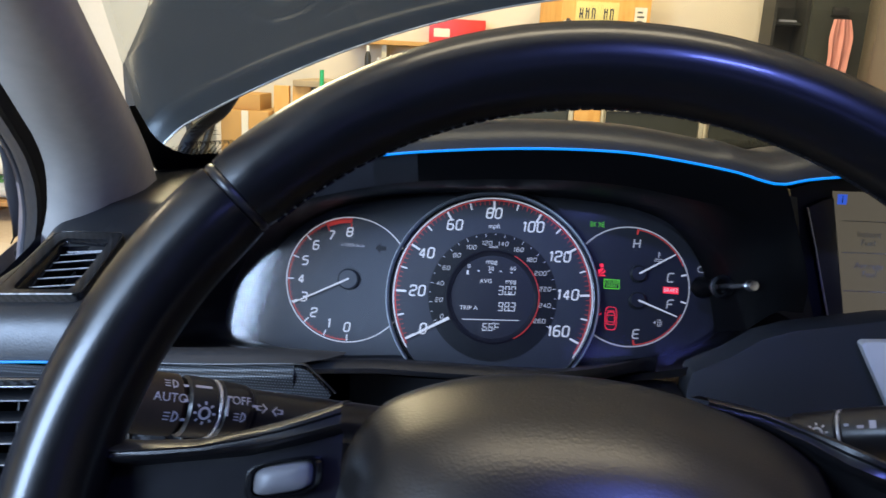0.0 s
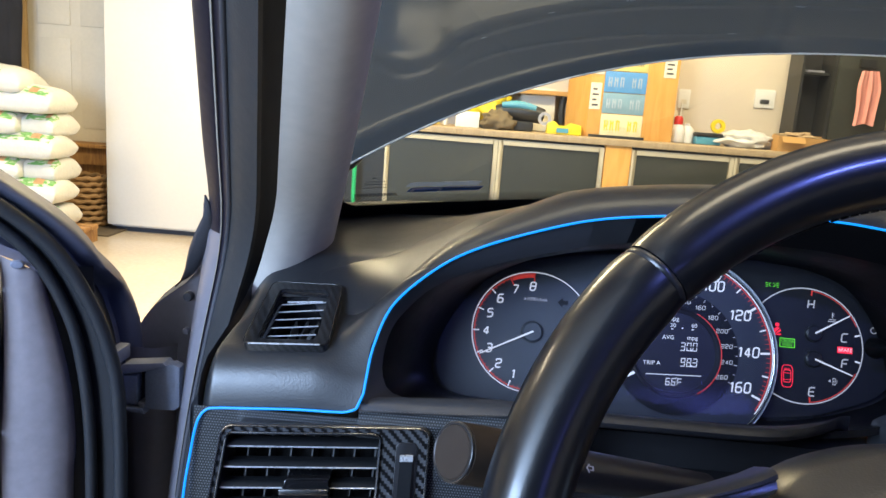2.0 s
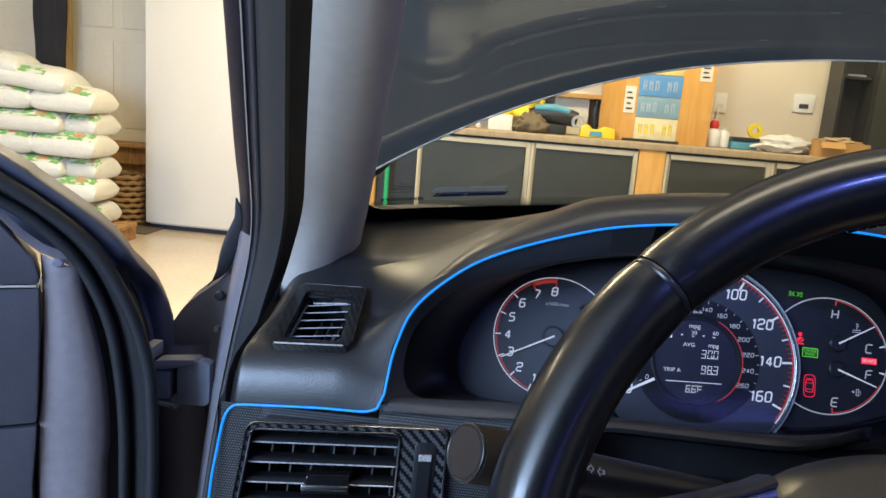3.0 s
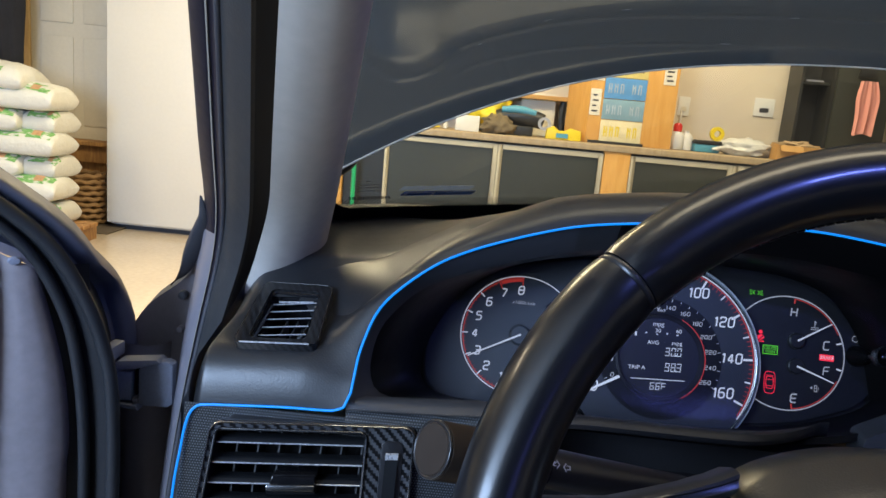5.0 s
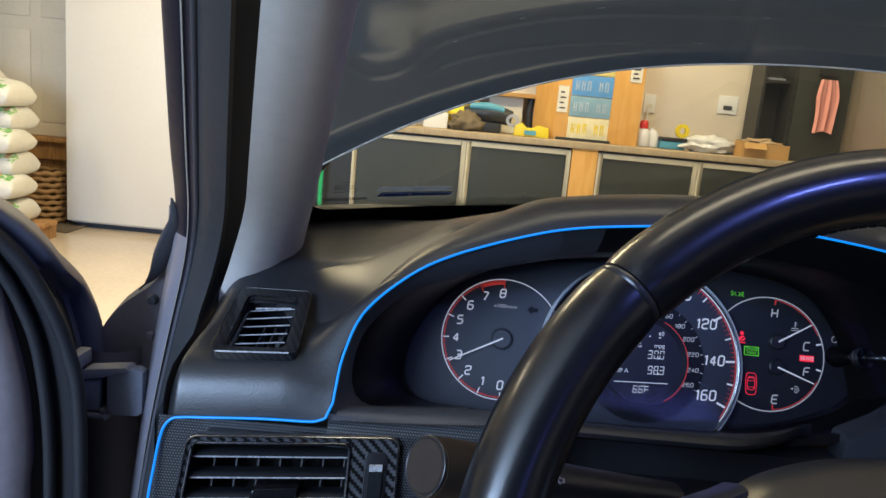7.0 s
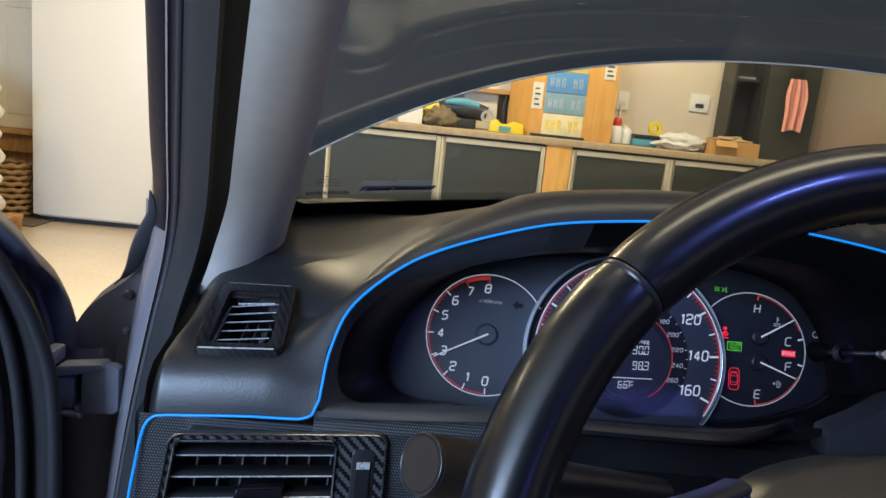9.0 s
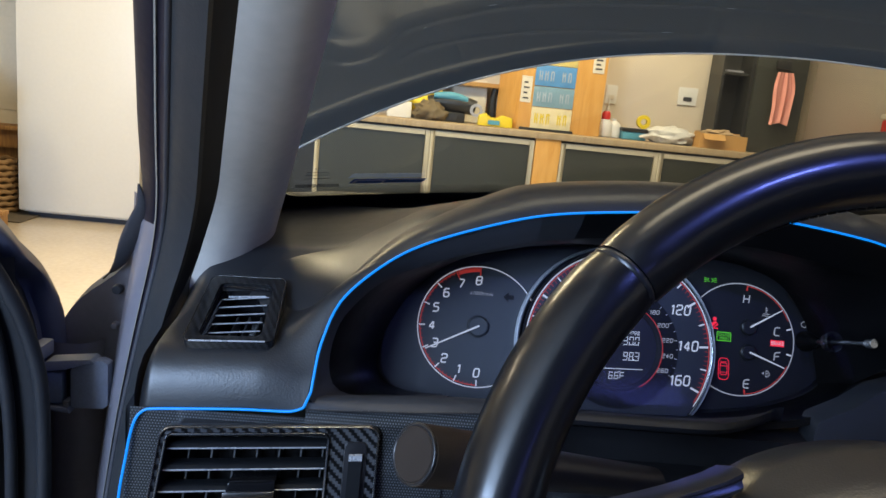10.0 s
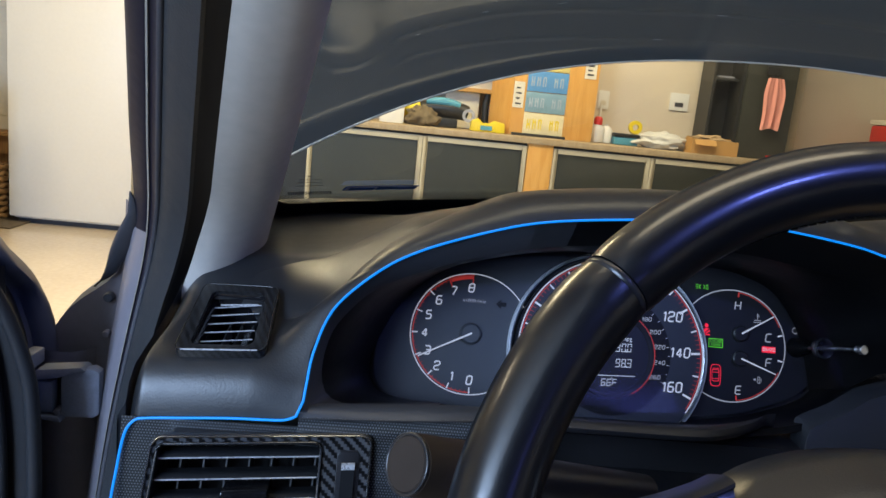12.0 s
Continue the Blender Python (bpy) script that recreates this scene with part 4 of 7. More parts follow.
def dashboard():
    t = thing("dashboard", (0.2, 0.6, 0.80), "black soft-touch dashboard with a hooded instrument binnacle", "dashboard")
    n = 90
    e = cr(EDGE, n)
    # hood over the dials: from the light guide out over the crest and down behind
    rows = [e]
    cen = Vector((0.04, 0.56, 0.93))
    for k, (out, dy, dz) in enumerate(((0.0, 0.003, 0.0), (0.003, 0.005, 0.0015), (0.006, 0.010, 0.0035), (0.0085, 0.017, 0.005), (0.0096, 0.026, 0.0056), (0.0100, 0.040, 0.0058), (0.0100, 0.060, 0.0050), (0.009, 0.09, 0.002), (0.007, 0.13, -0.006), (0.004, 0.19, -0.020), (0.0, 0.25, -0.042), (-0.004, 0.33, -0.075))):
        r = []
        for i, p in enumerate(e):
            s = i / (n - 1)
            w = min(1.0, max(0.0, (s - 0.05) / 0.25))
            d = Vector((p.x - cen.x, 0, (p.z - cen.z) * 1.3))
            d = d.normalized() if s < 0.62 else Vector((0, 0, 1))
            r.append(p + d * out * (0.15 + 0.85 * w) + Vector((0, dy * (0.1 + 0.9 * w), dz * w)))
        rows.append(r)
    part("binnacle_hood", Shape().grid(rows), DASH, t, "grained soft-touch hood over the dials", angle=60)
    # black recess, and funnel whose tone steps darker to paint the shade inside
    f = cr(FUNNEL, n)
    ein = cr([(-0.100, 0.4755, 0.9190), (-0.150, 0.4720, 0.9170), (-0.180, 0.4680, 0.9150)] + EDGE[:15] + [(0.236, 0.540, 1.010), (0.250, 0.540, 0.972), (0.253, 0.544, 0.957), (0.254, 0.548, 0.946)], n)
    mid = [a.lerp(b, 0.5) + Vector((0, -0.002, 0)) for a, b in zip(ein, f)]
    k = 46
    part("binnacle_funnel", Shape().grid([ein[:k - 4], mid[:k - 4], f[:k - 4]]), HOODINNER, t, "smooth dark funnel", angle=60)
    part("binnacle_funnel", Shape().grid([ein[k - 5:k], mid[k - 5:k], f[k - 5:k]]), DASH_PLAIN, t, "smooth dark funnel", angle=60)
    part("binnacle_side", Shape().grid([ein[k - 1:], mid[k - 1:], f[k - 1:]]), RECESS, t, "inner side of the binnacle, blackened for shade", angle=60)
    r = cr(RIM, n)
    m1 = [a.lerp(b, 0.12) + (Vector((0.03, 0.57, 0.94)) - a).normalized() * 0.003 for a, b in zip(f, r)]
    m2 = [a.lerp(b, 0.6) for a, b in zip(f, r)]
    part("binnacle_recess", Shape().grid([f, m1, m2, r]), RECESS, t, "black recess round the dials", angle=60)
    # shelf at the foot of the dials
    s = Shape()
    xs = [-0.175 + 0.336 * i / 40 for i in range(41)]
    bow = lambda x: 0.012 * max(0, (x - 0.03) / 0.2) ** 2 - 0.004 * min(1.0, max(0.0, (-0.03 - x) / 0.05))
    back_off = lambda x, y: y + max(0.0, 0.552 - y) * min(1.0, max(0.0, (x - 0.07) / 0.085)) ** 1.5
    s.grid([[Vector((x, back_off(x, y), z + bow(x) - 0.25 * (back_off(x, y) - y))) for x in xs] for y, z in ((0.612, 0.877), (0.602, 0.8725), (0.592, 0.8735), (0.560, 0.885), (0.50, 0.9115), (0.485, 0.917), (0.479, 0.9178), (0.4755, 0.915), (0.4765, 0.9115), (0.486, 0.907), (0.54, 0.892))])
    part("binnacle_shelf", s, LEDGE, t, "satin black ledge under the dials", angle=50)
    inn = cr([cl(0.10, -0.0505, SINK + 0.002), cl(0.148, -0.0445, SINK + 0.002), cl(0.185, -0.0350, SINK + 0.002), cl(0.212, -0.0235, SINK + 0.002), cl(0.232, -0.004, SINK + 0.004), cl(0.262, 0.004, SINK + 0.006)], 40)
    outw = cr([(0.10, 0.545, 0.8895), (0.140, 0.548, 0.8925), (0.178, 0.552, 0.8975), (0.208, 0.555, 0.9085), (0.2295, 0.556, 0.9235), (0.270, 0.562, 0.934)], 40)
    mids = [a.lerp(b, 0.5) + Vector((0, 0, -0.003)) for a, b in zip(inn, outw)]
    lip = [b + Vector((0, -0.004, -0.004)) for b in outw]
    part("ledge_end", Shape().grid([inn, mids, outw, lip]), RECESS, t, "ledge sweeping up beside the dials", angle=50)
    edge = cr([(-0.190, 0.4665, 0.9165), (-0.150, 0.4720, 0.9172), (-0.100, 0.4755, 0.9192), (-0.050, 0.4765, 0.9195)], 30)
    foot = cr([(-0.190, 0.4645, 0.9120), (-0.13, 0.4670, 0.9140), (-0.078, 0.4675, 0.9178)], 30)
    part("ledge_front", Shape().grid([[p + Vector((0, 0.016, -0.002)) for p in edge], [p + Vector((0, 0.006, 0.0003)) for p in edge], [p.lerp(q, 0.35) + Vector((0, 0, 0.0009)) for p, q in zip(edge, foot)], foot]), HOODINNER, t, "front lip of the ledge", angle=60)
    part("foil_roll", Shape().grid([[p + Vector((0, dy, dz)) for p in foot] for dy, dz in ((0.0004, 0.0), (0.0008, -0.0036), (-0.0006, -0.0054), (-0.0020, -0.0066), (-0.0026, -0.0080), (-0.0024, -0.0105), (-0.0012, -0.016), (0.0, -0.022))]), DOTS, t, "rounded dotted edge under the ledge", angle=60)
    # light guide
    low = [(-0.300, 0.440, 0.80), (-0.299, 0.447, 0.835), (-0.298, 0.451, 0.858), (-0.2965, 0.455, 0.875), (-0.295, 0.4575, 0.889), (-0.2925, 0.4595, 0.900), (-0.288, 0.461, 0.9055), (-0.281, 0.4615, 0.907), (-0.26, 0.462, 0.9085), (-0.23, 0.4625, 0.9105), (-0.206, 0.4625, 0.9113), (-0.197, 0.4625, 0.9122), (-0.1912, 0.463, 0.9147)]
    path = cr(low, 60) + cr(EDGE, 120)[1:]
    part("light_guide", Shape().tube([p + Vector((0, -0.0015, 0.0)) for p in path], 0.00085, 8), BLUELED, t, "thin glowing blue light strip", angle=60)
    # block that carries the side vent and sweeps up into the binnacle
    prof = [(0.4640, 0.9105), (0.4642, 0.9125), (0.4650, 0.916), (0.467, 0.924), (0.472, 0.935), (0.482, 0.9435), (0.500, 0.948), (0.530, 0.9552), (0.560, 0.9650), (0.585, 0.9765), (0.597, 0.9820), (0.606, 0.9846), (0.64, 0.9868), (0.68, 0.9885), (0.72, 0.9895), (0.80, 0.9895)]
    right = [(0.4640, -0.1925, 0.9125), (0.4655, -0.1900, 0.918), (0.471, -0.1888, 0.930), (0.484, -0.1875, 0.951), (0.499, -0.178, 0.976), (0.513, -0.151, 1.000), (0.523, -0.122, 1.014), (0.532, -0.080, 1.027), (0.56, -0.060, 1.0385), (0.60, -0.045, 1.0405), (0.66, -0.045, 1.035), (0.72, -0.06, 1.020), (0.80, -0.08, 0.996)]
    pc = cr([(0, y, z) for y, z in prof], 80)
    rows = []
    for p in pc:
        k = max(i for i in range(len(right)) if right[i][0] <= p.y + 1e-9 or i == 0)
        k = min(k, len(right) - 2)
        f0 = min(1.0, max(0.0, (p.y - right[k][0]) / (right[k + 1][0] - right[k][0])))
        xr = right[k][1] + (right[k + 1][1] - right[k][1]) * f0
        zr = right[k][2] + (right[k + 1][2] - right[k][2]) * f0 - 0.0015
        row = []
        for i in range(61):
            s0 = i / 60
            x = -0.2945 + (xr + 0.2945) * s0
            e0 = max(0.0, 0.06 - s0) / 0.06
            up = max(0.0, (x + 0.222) / max(0.006, xr + 0.222)) if x > -0.222 else 0.0
            up = up * up * (3 - 2 * up)
            row.append((x, p.y + 0.004 * e0, p.z - 0.012 * e0 ** 2 - 0.075 * max(0.0, -0.222 - x) + (max(zr, p.z - 0.004) - p.z) * up))
        rows.append(row)
    vent_hole = lambda x, y, z: -0.270 - 0.04 * (y - 0.48) < x < -0.2195 - 0.06 * (y - 0.48) and 0.486 < y < 0.554 - 0.18 * (x + 0.27)
    part("side_block", Shape().grid(rows, hole=vent_hole), DASH, t, "grained block beside the binnacle", angle=60)
    # driver-side slope from the light guide up to the crest, which climbs into the hood
    crest = cr([(-0.2650, 0.588, 0.9740), (-0.2400, 0.591, 0.9772), (-0.214, 0.592, 0.9810), (-0.185, 0.588, 0.9890), (-0.150, 0.578, 1.0075), (-0.122, 0.570, 1.0235), (-0.078, 0.562, 1.0365), (-0.036, 0.560, 1.0440)], 50)
    foot = cr([(x - 0.0005, y + 0.001, z - 0.0006) for x, y, z in EDGE[:8]], 50)
    rows = [[a.lerp(b, f) + Vector((0, 0, 0.0008 * math.sin(math.pi * f))) for a, b in zip(foot, crest)] for f in (0, 0.08, 0.2, 0.35, 0.5, 0.65, 0.8, 0.92, 1.0)]
    rows += [[b + Vector((0, dy, dz)) for b in crest] for dy, dz in ((0.006, 0.0006), (0.016, 0.0008), (0.035, 0.0002), (0.07, -0.004), (0.11, -0.014))]
    part("shoulder", Shape().grid(rows), DASH, t, "grained slope beside the hood", angle=60)
    s = Shape().grid([[(-0.2965 - 0.004 * (i < 3), y, z - 0.011 - d) for i, (y, z) in enumerate(prof)] for d in (0, 0.05, 0.14)])
    part("dash_end", s, DASH_PLAIN, t)
    # top pad running to the windscreen
    rows = []
    for j in range(15):
        y = 0.56 + 0.46 * j / 14 if j else 0.56
        rows.append([(x, y, 0.9885 - 0.016 * max(0.0, min(1.0, (0.88 - y) / 0.08)) * (x < 0.25) + 0.012 * math.sin(min(1, max(0, (x + 0.25) / 0.3)) * math.pi / 2) - 0.02 * max(0, (y - 0.9) / 0.12) - 0.006 * ((x < -0.24) * (-0.24 - x) / 0.05)) for x in [-0.292 + 1.3 * i / 60 for i in range(61)]])
    part("top_pad", Shape().grid(rows, hole=lambda x, y, z: x < 0.62 and y < 0.725), DASH, t, "grained dashboard top", angle=60)
    # lower panel with carbon-look foil
    lean = lambda x, z, h=0.0: (x, 0.4635 + 0.03 * (x + 0.20) + 0.12 * (z - 0.903) - h, z)
    s = Shape()
    zs = [0.60 + 0.307 * i / 60 for i in range(61)]
    s.grid([[lean(x, z) for x in [-0.2965 - 0.02 * (0.907 - z) + 0.1965 * i / 80 for i in range(81)]] for z in zs], hole=lambda x, y, z: -0.268 < x < -0.150 and 0.797 < z < 0.899)
    part("foil_panel", s, DOTS, t, "dotted carbon-look panel round the lower vent", angle=60)
    s = Shape()
    s.grid([[lean(x, z, -0.002) for x in [-0.100 + 0.040 * i / 6 for i in range(7)]] for z in (0.80, 0.84, 0.86, 0.87)])
    part("foil_panel_inner", s, DOTS, t)
    s = Shape()
    pts = [(-0.139, 0.9080), (-0.100, 0.9105), (-0.076, 0.9150), (-0.069, 0.9130), (-0.0545, 0.8995), (-0.064, 0.886), (-0.100, 0.878), (-0.139, 0.872)]
    s.prism(pts, lambda u, v, h: (u, 0.470 + 0.2 * (v - 0.9) - h, v), 0, 0.004)
    part("foil_insert", s, DOTS, t, bevel=0.0012)
    part("trim_line", Shape().tube(cr([(-0.190, 0.4645, 0.9120), (-0.13, 0.4670, 0.9140), (-0.078, 0.4675, 0.9178), (-0.068, 0.468, 0.9155), (-0.0525, 0.4695, 0.8995)], 30), 0.0007, 8), SATIN, t)
    # filler added to darken the gap below the ledge
    part("knee_panel", Shape().box(-0.055, 0.178, 0.535, 0.56, 0.60, 0.884), SHROUD, t, "dark fill added for the shade behind the steering column")
    part("lower_body", Shape().box(-0.30, 1.1, 0.50, 0.95, 0.45, 0.86), SHROUD, t)
    # panel right of the column
    s = Shape()
    pts = [(0.178, 0.60), (0.178, 0.86), (0.1805, 0.890), (0.1835, 0.8995), (0.190, 0.9030), (0.2095, 0.912), (0.2295, 0.925), (0.2504, 0.9320), (0.3144, 0.9435), (0.45, 0.955), (0.45, 0.60)]
    s.prism(pts, lambda u, v, h: (u, 0.545 + 0.25 * (v - 0.9) - h, v), -0.02, 0.004)
    part("centre_panel", s, DASH_PLAIN, t, "smooth dark panel beside the column", bevel=0.003)
    s = Shape().prism([(0.2918, 0.9285), (0.2945, 0.9310), (0.345, 0.9340), (0.345, 0.876), (0.314, 0.886)], lambda u, v, h: (u, 0.535 + 0.25 * (v - 0.9) - h, v), -0.004, 0.004)
    part("silver_trim", s, SILVER, t, "satin silver trim at the centre stack", bevel=0.002)
    part("trim_recess", Shape().prism([(0.3105, 0.915), (0.313, 0.919), (0.340, 0.922), (0.340, 0.898), (0.318, 0.903)], lambda u, v, h: (u, 0.535 + 0.25 * (v - 0.9) - h, v), 0.003, 0.0046), GLOSSBLACK, t)


dashboard()


def centre_display():
    t = thing("centre_display", (0.36, 0.66, 0.90), "dim centre information display in a brown-black surround", "display")
    # side wall of the binnacle, surround and screen
    s = Shape()
    rows = [[(0.222, 0.60, 1.022), (0.252, 0.63, 1.016), (0.286, 0.662, 1.008)], [(0.232, 0.60, 0.96), (0.262, 0.63, 0.955), (0.298, 0.662, 0.955)], [(0.240, 0.59, 0.895), (0.270, 0.63, 0.897), (0.318, 0.662, 0.902)]]
    part("side_wall", s.grid(rows), DASH_PLAIN, t, angle=60)
    sc = lambda u, v, h: (u, 0.672 + 0.12 * (v - 0.96) - h, v)
    part("surround", Shape().prism([(0.286, 1.012), (0.315, 1.022), (0.60, 1.036), (0.60, 0.90), (0.318, 0.902)], sc, -0.03, 0.0), DASH_PLAIN, t)
    part("bezel", Shape().prism([(0.2995, 0.999), (0.3115, 1.006), (0.3200, 1.0085), (0.3400, 0.911), (0.3275, 0.9075)], sc, 0.0, 0.006), BEZEL, t, "grey-brown bezel", bevel=0.002)
    part("edge_strip", Shape().tube(cr([sc(0.2995, 0.999, 0.005), sc(0.309, 0.968, 0.006), sc(0.3185, 0.936, 0.006), sc(0.3270, 0.908, 0.006)], 16), 0.0009, 8), BRIGHT, t)
    scr = part("screen", Shape().prism([(0.3205, 1.0125), (0.58, 1.020), (0.58, 0.914), (0.3408, 0.9115)], sc, 0.0, 0.003), SCREEN, t, "dim screen listing fuel economy")
    lines = Shape()
    for u, v in ((0.330, 0.989), (0.333, 0.963), (0.338, 0.931)):
        lines.cap([sc(u + a, v + b, 0.0036) for a, b in ((0, 0), (0.2, 0.004), (0.2, 0.0046), (0, 0.0006))])
    part("screen_lines", lines, PRINT, scr)
    for text, u, v in (("Instant", 0.353, 0.979), ("Fuel", 0.353, 0.972), ("Average", 0.356, 0.953), ("Fuel", 0.357, 0.946)):
        part("screen_text", words(text, 0.0072, lambda a, b, h, u=u, v=v: sc(u + a, v + b, 0.0036)), PRINT, scr)
    part("screen_icon", Shape().prism([(0.3240, 1.0025), (0.3315, 1.0025), (0.3315, 1.0108), (0.3240, 1.0108)], sc, 0.003, 0.0036), BLUEICON, scr)
    part("screen_icon_mark", words("i", 0.009, lambda a, b, h: sc(0.3277 + a, 1.0066 + b, 0.0041)), PRINT, scr)


centre_display()


def side_vent():
    t = thing("side_air_vent", (-0.245, 0.515, 0.95), "small demister vent with a carbon-look frame and bright slats", "air vent")
    A, B, C, D = Vector((-0.272, 0.482, 0.9428)), Vector((-0.2165, 0.4815, 0.9467)), Vector((-0.2215, 0.5505, 0.9672)), Vector((-0.2752, 0.5604, 0.9627))
    nrm = (B - A).cross(D - A).normalized()
    q = lambda u, v, h=0.0: (A * (1 - u) + B * u) * (1 - v) + (D * (1 - u) + C * u) * v + nrm * h

    def rounded(u0, u1, v0, v1, r, n=6):
        out = []
        for cu, cv, a0 in ((u1 - r, v1 - r, 0), (u0 + r, v1 - r, 90), (u0 + r, v0 + r, 180), (u1 - r, v0 + r, 270)):
            for k in range(n + 1):
                a = radians(a0 + 90 * k / n)
                out.append((cu + r * math.cos(a), cv + r * math.sin(a)))
        return out

    outer, inner, deep = rounded(-0.02, 1.03, -0.02, 1.07, 0.10), rounded(0.13, 0.86, 0.09, 0.96, 0.08), rounded(0.22, 0.82, 0.16, 0.93, 0.04)
    grown = lambda k: [(0.505 + (u - 0.505) * k, 0.525 + (v - 0.525) * k) for u, v in outer]
    rows = [[q(u, v, -0.012) for u, v in outer], [q(u, v, 0.0010) for u, v in outer], [q(u, v, 0.0024) for u, v in grown(0.985)], [q(u, v, 0.0026) for u, v in grown(0.955)], [q(u, v, 0.0012) for u, v in inner], [q(u, v, -0.0015) for u, v in inner]]
    part("frame", Shape().grid(rows, wrap_u=True), CARBONDARK, t, "carbon-look vent frame", angle=40)
    lip = [q(u, v, 0.0022) for u, v in grown(0.99)]
    part("outer_lip", Shape().tube(lip, 0.0005, 6, closed=True), GLOSSBLACK, t, "thin polished edge", angle=60)
    part("lower_lip", Shape().tube([q(0.07 + 0.86 * k / 12, -0.012, 0.0026) for k in range(13)], 0.0006, 6), SLATLIP, t)
    rows = [[q(u, v, -0.0012) for u, v in inner], [q(u, v, -0.0075) for u, v in deep], [q(u, v, -0.03) for u, v in deep]]
    part("well", Shape().grid(rows, wrap_u=True).cap([q(u, v, -0.03) for u, v in deep]), GLOSSBLACK, t, "deep glossy well", angle=40)
    for k in range(6):
        va, vb = 0.262 + 0.136 * k, 0.318 + 0.1435 * k
        if k == 5:
            va, vb = 0.855, 0.905
        a, b = q(0.185, va, -0.0058), q(0.80, vb, -0.0058)
        if k == 5:
            a, b = a.lerp(b, 0.12), a.lerp(b, 0.92)
        prof = [(-0.0004, -0.0006), (-0.0004, 0.0005), (0.0040, -0.0012), (0.0040, -0.0022)]
        s = Shape().grid([[p + Vector((0, w, h)) for w, h in prof] for p in (a, b)], wrap_u=True)
        s.cap([a + Vector((0, w, h)) for w, h in prof], True).cap([b + Vector((0, w, h)) for w, h in prof])
        sl = part("slat", s, SLAT, t)
        part("slat_edge", Shape().tube([a + Vector((0, -0.0006, 0)), b + Vector((0, -0.0006, 0))], 0.00045 if k < 5 else 0.0007, 6), SLATLIP, sl)
    for k in range(3):
        u = 0.38 + 0.15 * k
        part("vane", Shape().box(-0.0005, 0.0005, 0.0, 0.034, -0.013, -0.0035, lambda a, b, c, u=u: q(u, 0.26, c - 0.0105) + Vector((a, b, 0.25 * b))), VANE, t)


side_vent()


def lower_vent():
    t = thing("dash_air_vent", (-0.2, 0.45, 0.80), "wide dashboard vent with dark slats, thumbwheel and carbon-look frame", "air vent")
    base = lambda x, z, h=0.0: Vector((x, 0.4555 + 0.18 * (x + 0.20) + 0.2 * (z - 0.903) - h, z))
    z0, z1 = 0.795, 0.9068
    x0, x1, xm = -0.2718, -0.1425, -0.1738
    lean = lambda z: 0.10 * (z - 0.9)

    def outline(xa, xb, za, zb, r, n=6):
        out = []
        for cu, cv, a0 in ((xb - r, zb - r, 0), (xa + r, zb - r, 90), (xa + r, za + r, 180), (xb - r, za + r, 270)):
            for k in range(n + 1):
                a = radians(a0 + 90 * k / n)
                out.append((cu + r * math.cos(a) + lean(cv) * (cu < -0.22), cv + r * math.sin(a)))
        return out

    o1, o2 = outline(x0, x1, z0, z1, 0.007), outline(-0.2672, xm, z0 + 0.004, z1 - 0.0050, 0.004)
    sh = Shape()
    sh.grid([[base(-0.2100 + (x + 0.2100) * 0.97, min(z, 0.9005), -0.014) for x, z in o1], [base(x, z, 0.004) for x, z in o1], [base(x, z, 0.0052) for x, z in [(-0.2070 + (x + 0.2070) * 0.985, 0.848 + (z - 0.848) * 0.985) for x, z in o1]]], wrap_u=True)
    part("frame_edge", sh, SHROUD, t, "satin frame edge", angle=40)
    o3 = [(-0.2070 + (x + 0.2070) * 0.985, 0.848 + (z - 0.848) * 0.985) for x, z in o1]
    sh = Shape().grid([[base(x, z, 0.005) for x, z in o3], [base(x, z, 0.004) for x, z in o2]], wrap_u=True)
    part("frame", sh, CARBON, t, "carbon-look vent frame", angle=50)
    sh = Shape().tube([base(x, z, 0.0052) for x, z in o2], 0.0011, 6, closed=True)
    part("inner_rim", sh, DARKCHROME, t, "thin bright inner rim", angle=60)
    sh = Shape().tube([base(x, z, 0.0052) for x, z in o3], 0.0007, 6, closed=True)
    part("outer_rim", sh, CHROME, t, "thin bright outer rim", angle=60)
    sh = Shape().grid([[base(x, z, 0.004) for x, z in o2], [base(-0.226 + (x + 0.226) * 0.96, z, -0.05) for x, z in o2]], wrap_u=True)
    sh.cap([base(x, z, -0.05) for x, z in o2])
    part("well", sh, SHROUD, t)
    for k in range(8):
        z = 0.8920 - 0.0127 * k
        s = Shape()
        xa, xb = -0.2672 + lean(z) + 0.001, xm - 0.001
        prof = [(0.002, -0.0008), (-0.0015, 0.0002), (0.0, 0.0022), (0.004, 0.0027), (0.0085, 0.0024), (0.0085, 0.0012), (0.004, -0.0002)]
        s.grid([[base(x, z) + Vector((0, w, h)) for w, h in prof] for x in (xa, xb)], wrap_u=True)
        s.cap([base(xa, z) + Vector((0, w, h)) for w, h in prof], True).cap([base(xb, z) + Vector((0, w, h)) for w, h in prof])
        sl = part("slat", s, SLAT, t, angle=50)
        part("slat_edge", Shape().tube([base(xa, z, 0.0018), base(xb, z, 0.0018)], 0.0005, 6), SLATLIP, sl)
        if k == 2:
            b = Shape().prism([(-0.2325, -0.0035), (-0.2020, -0.0035), (-0.2030, 0.0080), (-0.2295, 0.0080)], lambda u, v, h, z=z: base(u, z + v, h), -0.006, 0.0085)
            part("slider_knob", b, GLOSSBLACK, sl, "sliding vent tab with a chrome front", bevel=0.0012)
            part("slider_front", Shape().box(-0.2320, -0.2025, -0.0005, 0.0030, 0.0085, 0.0102, lambda a, b2, c, z=z: base(a, z + b2, c)), CHROME, sl, bevel=0.0006)
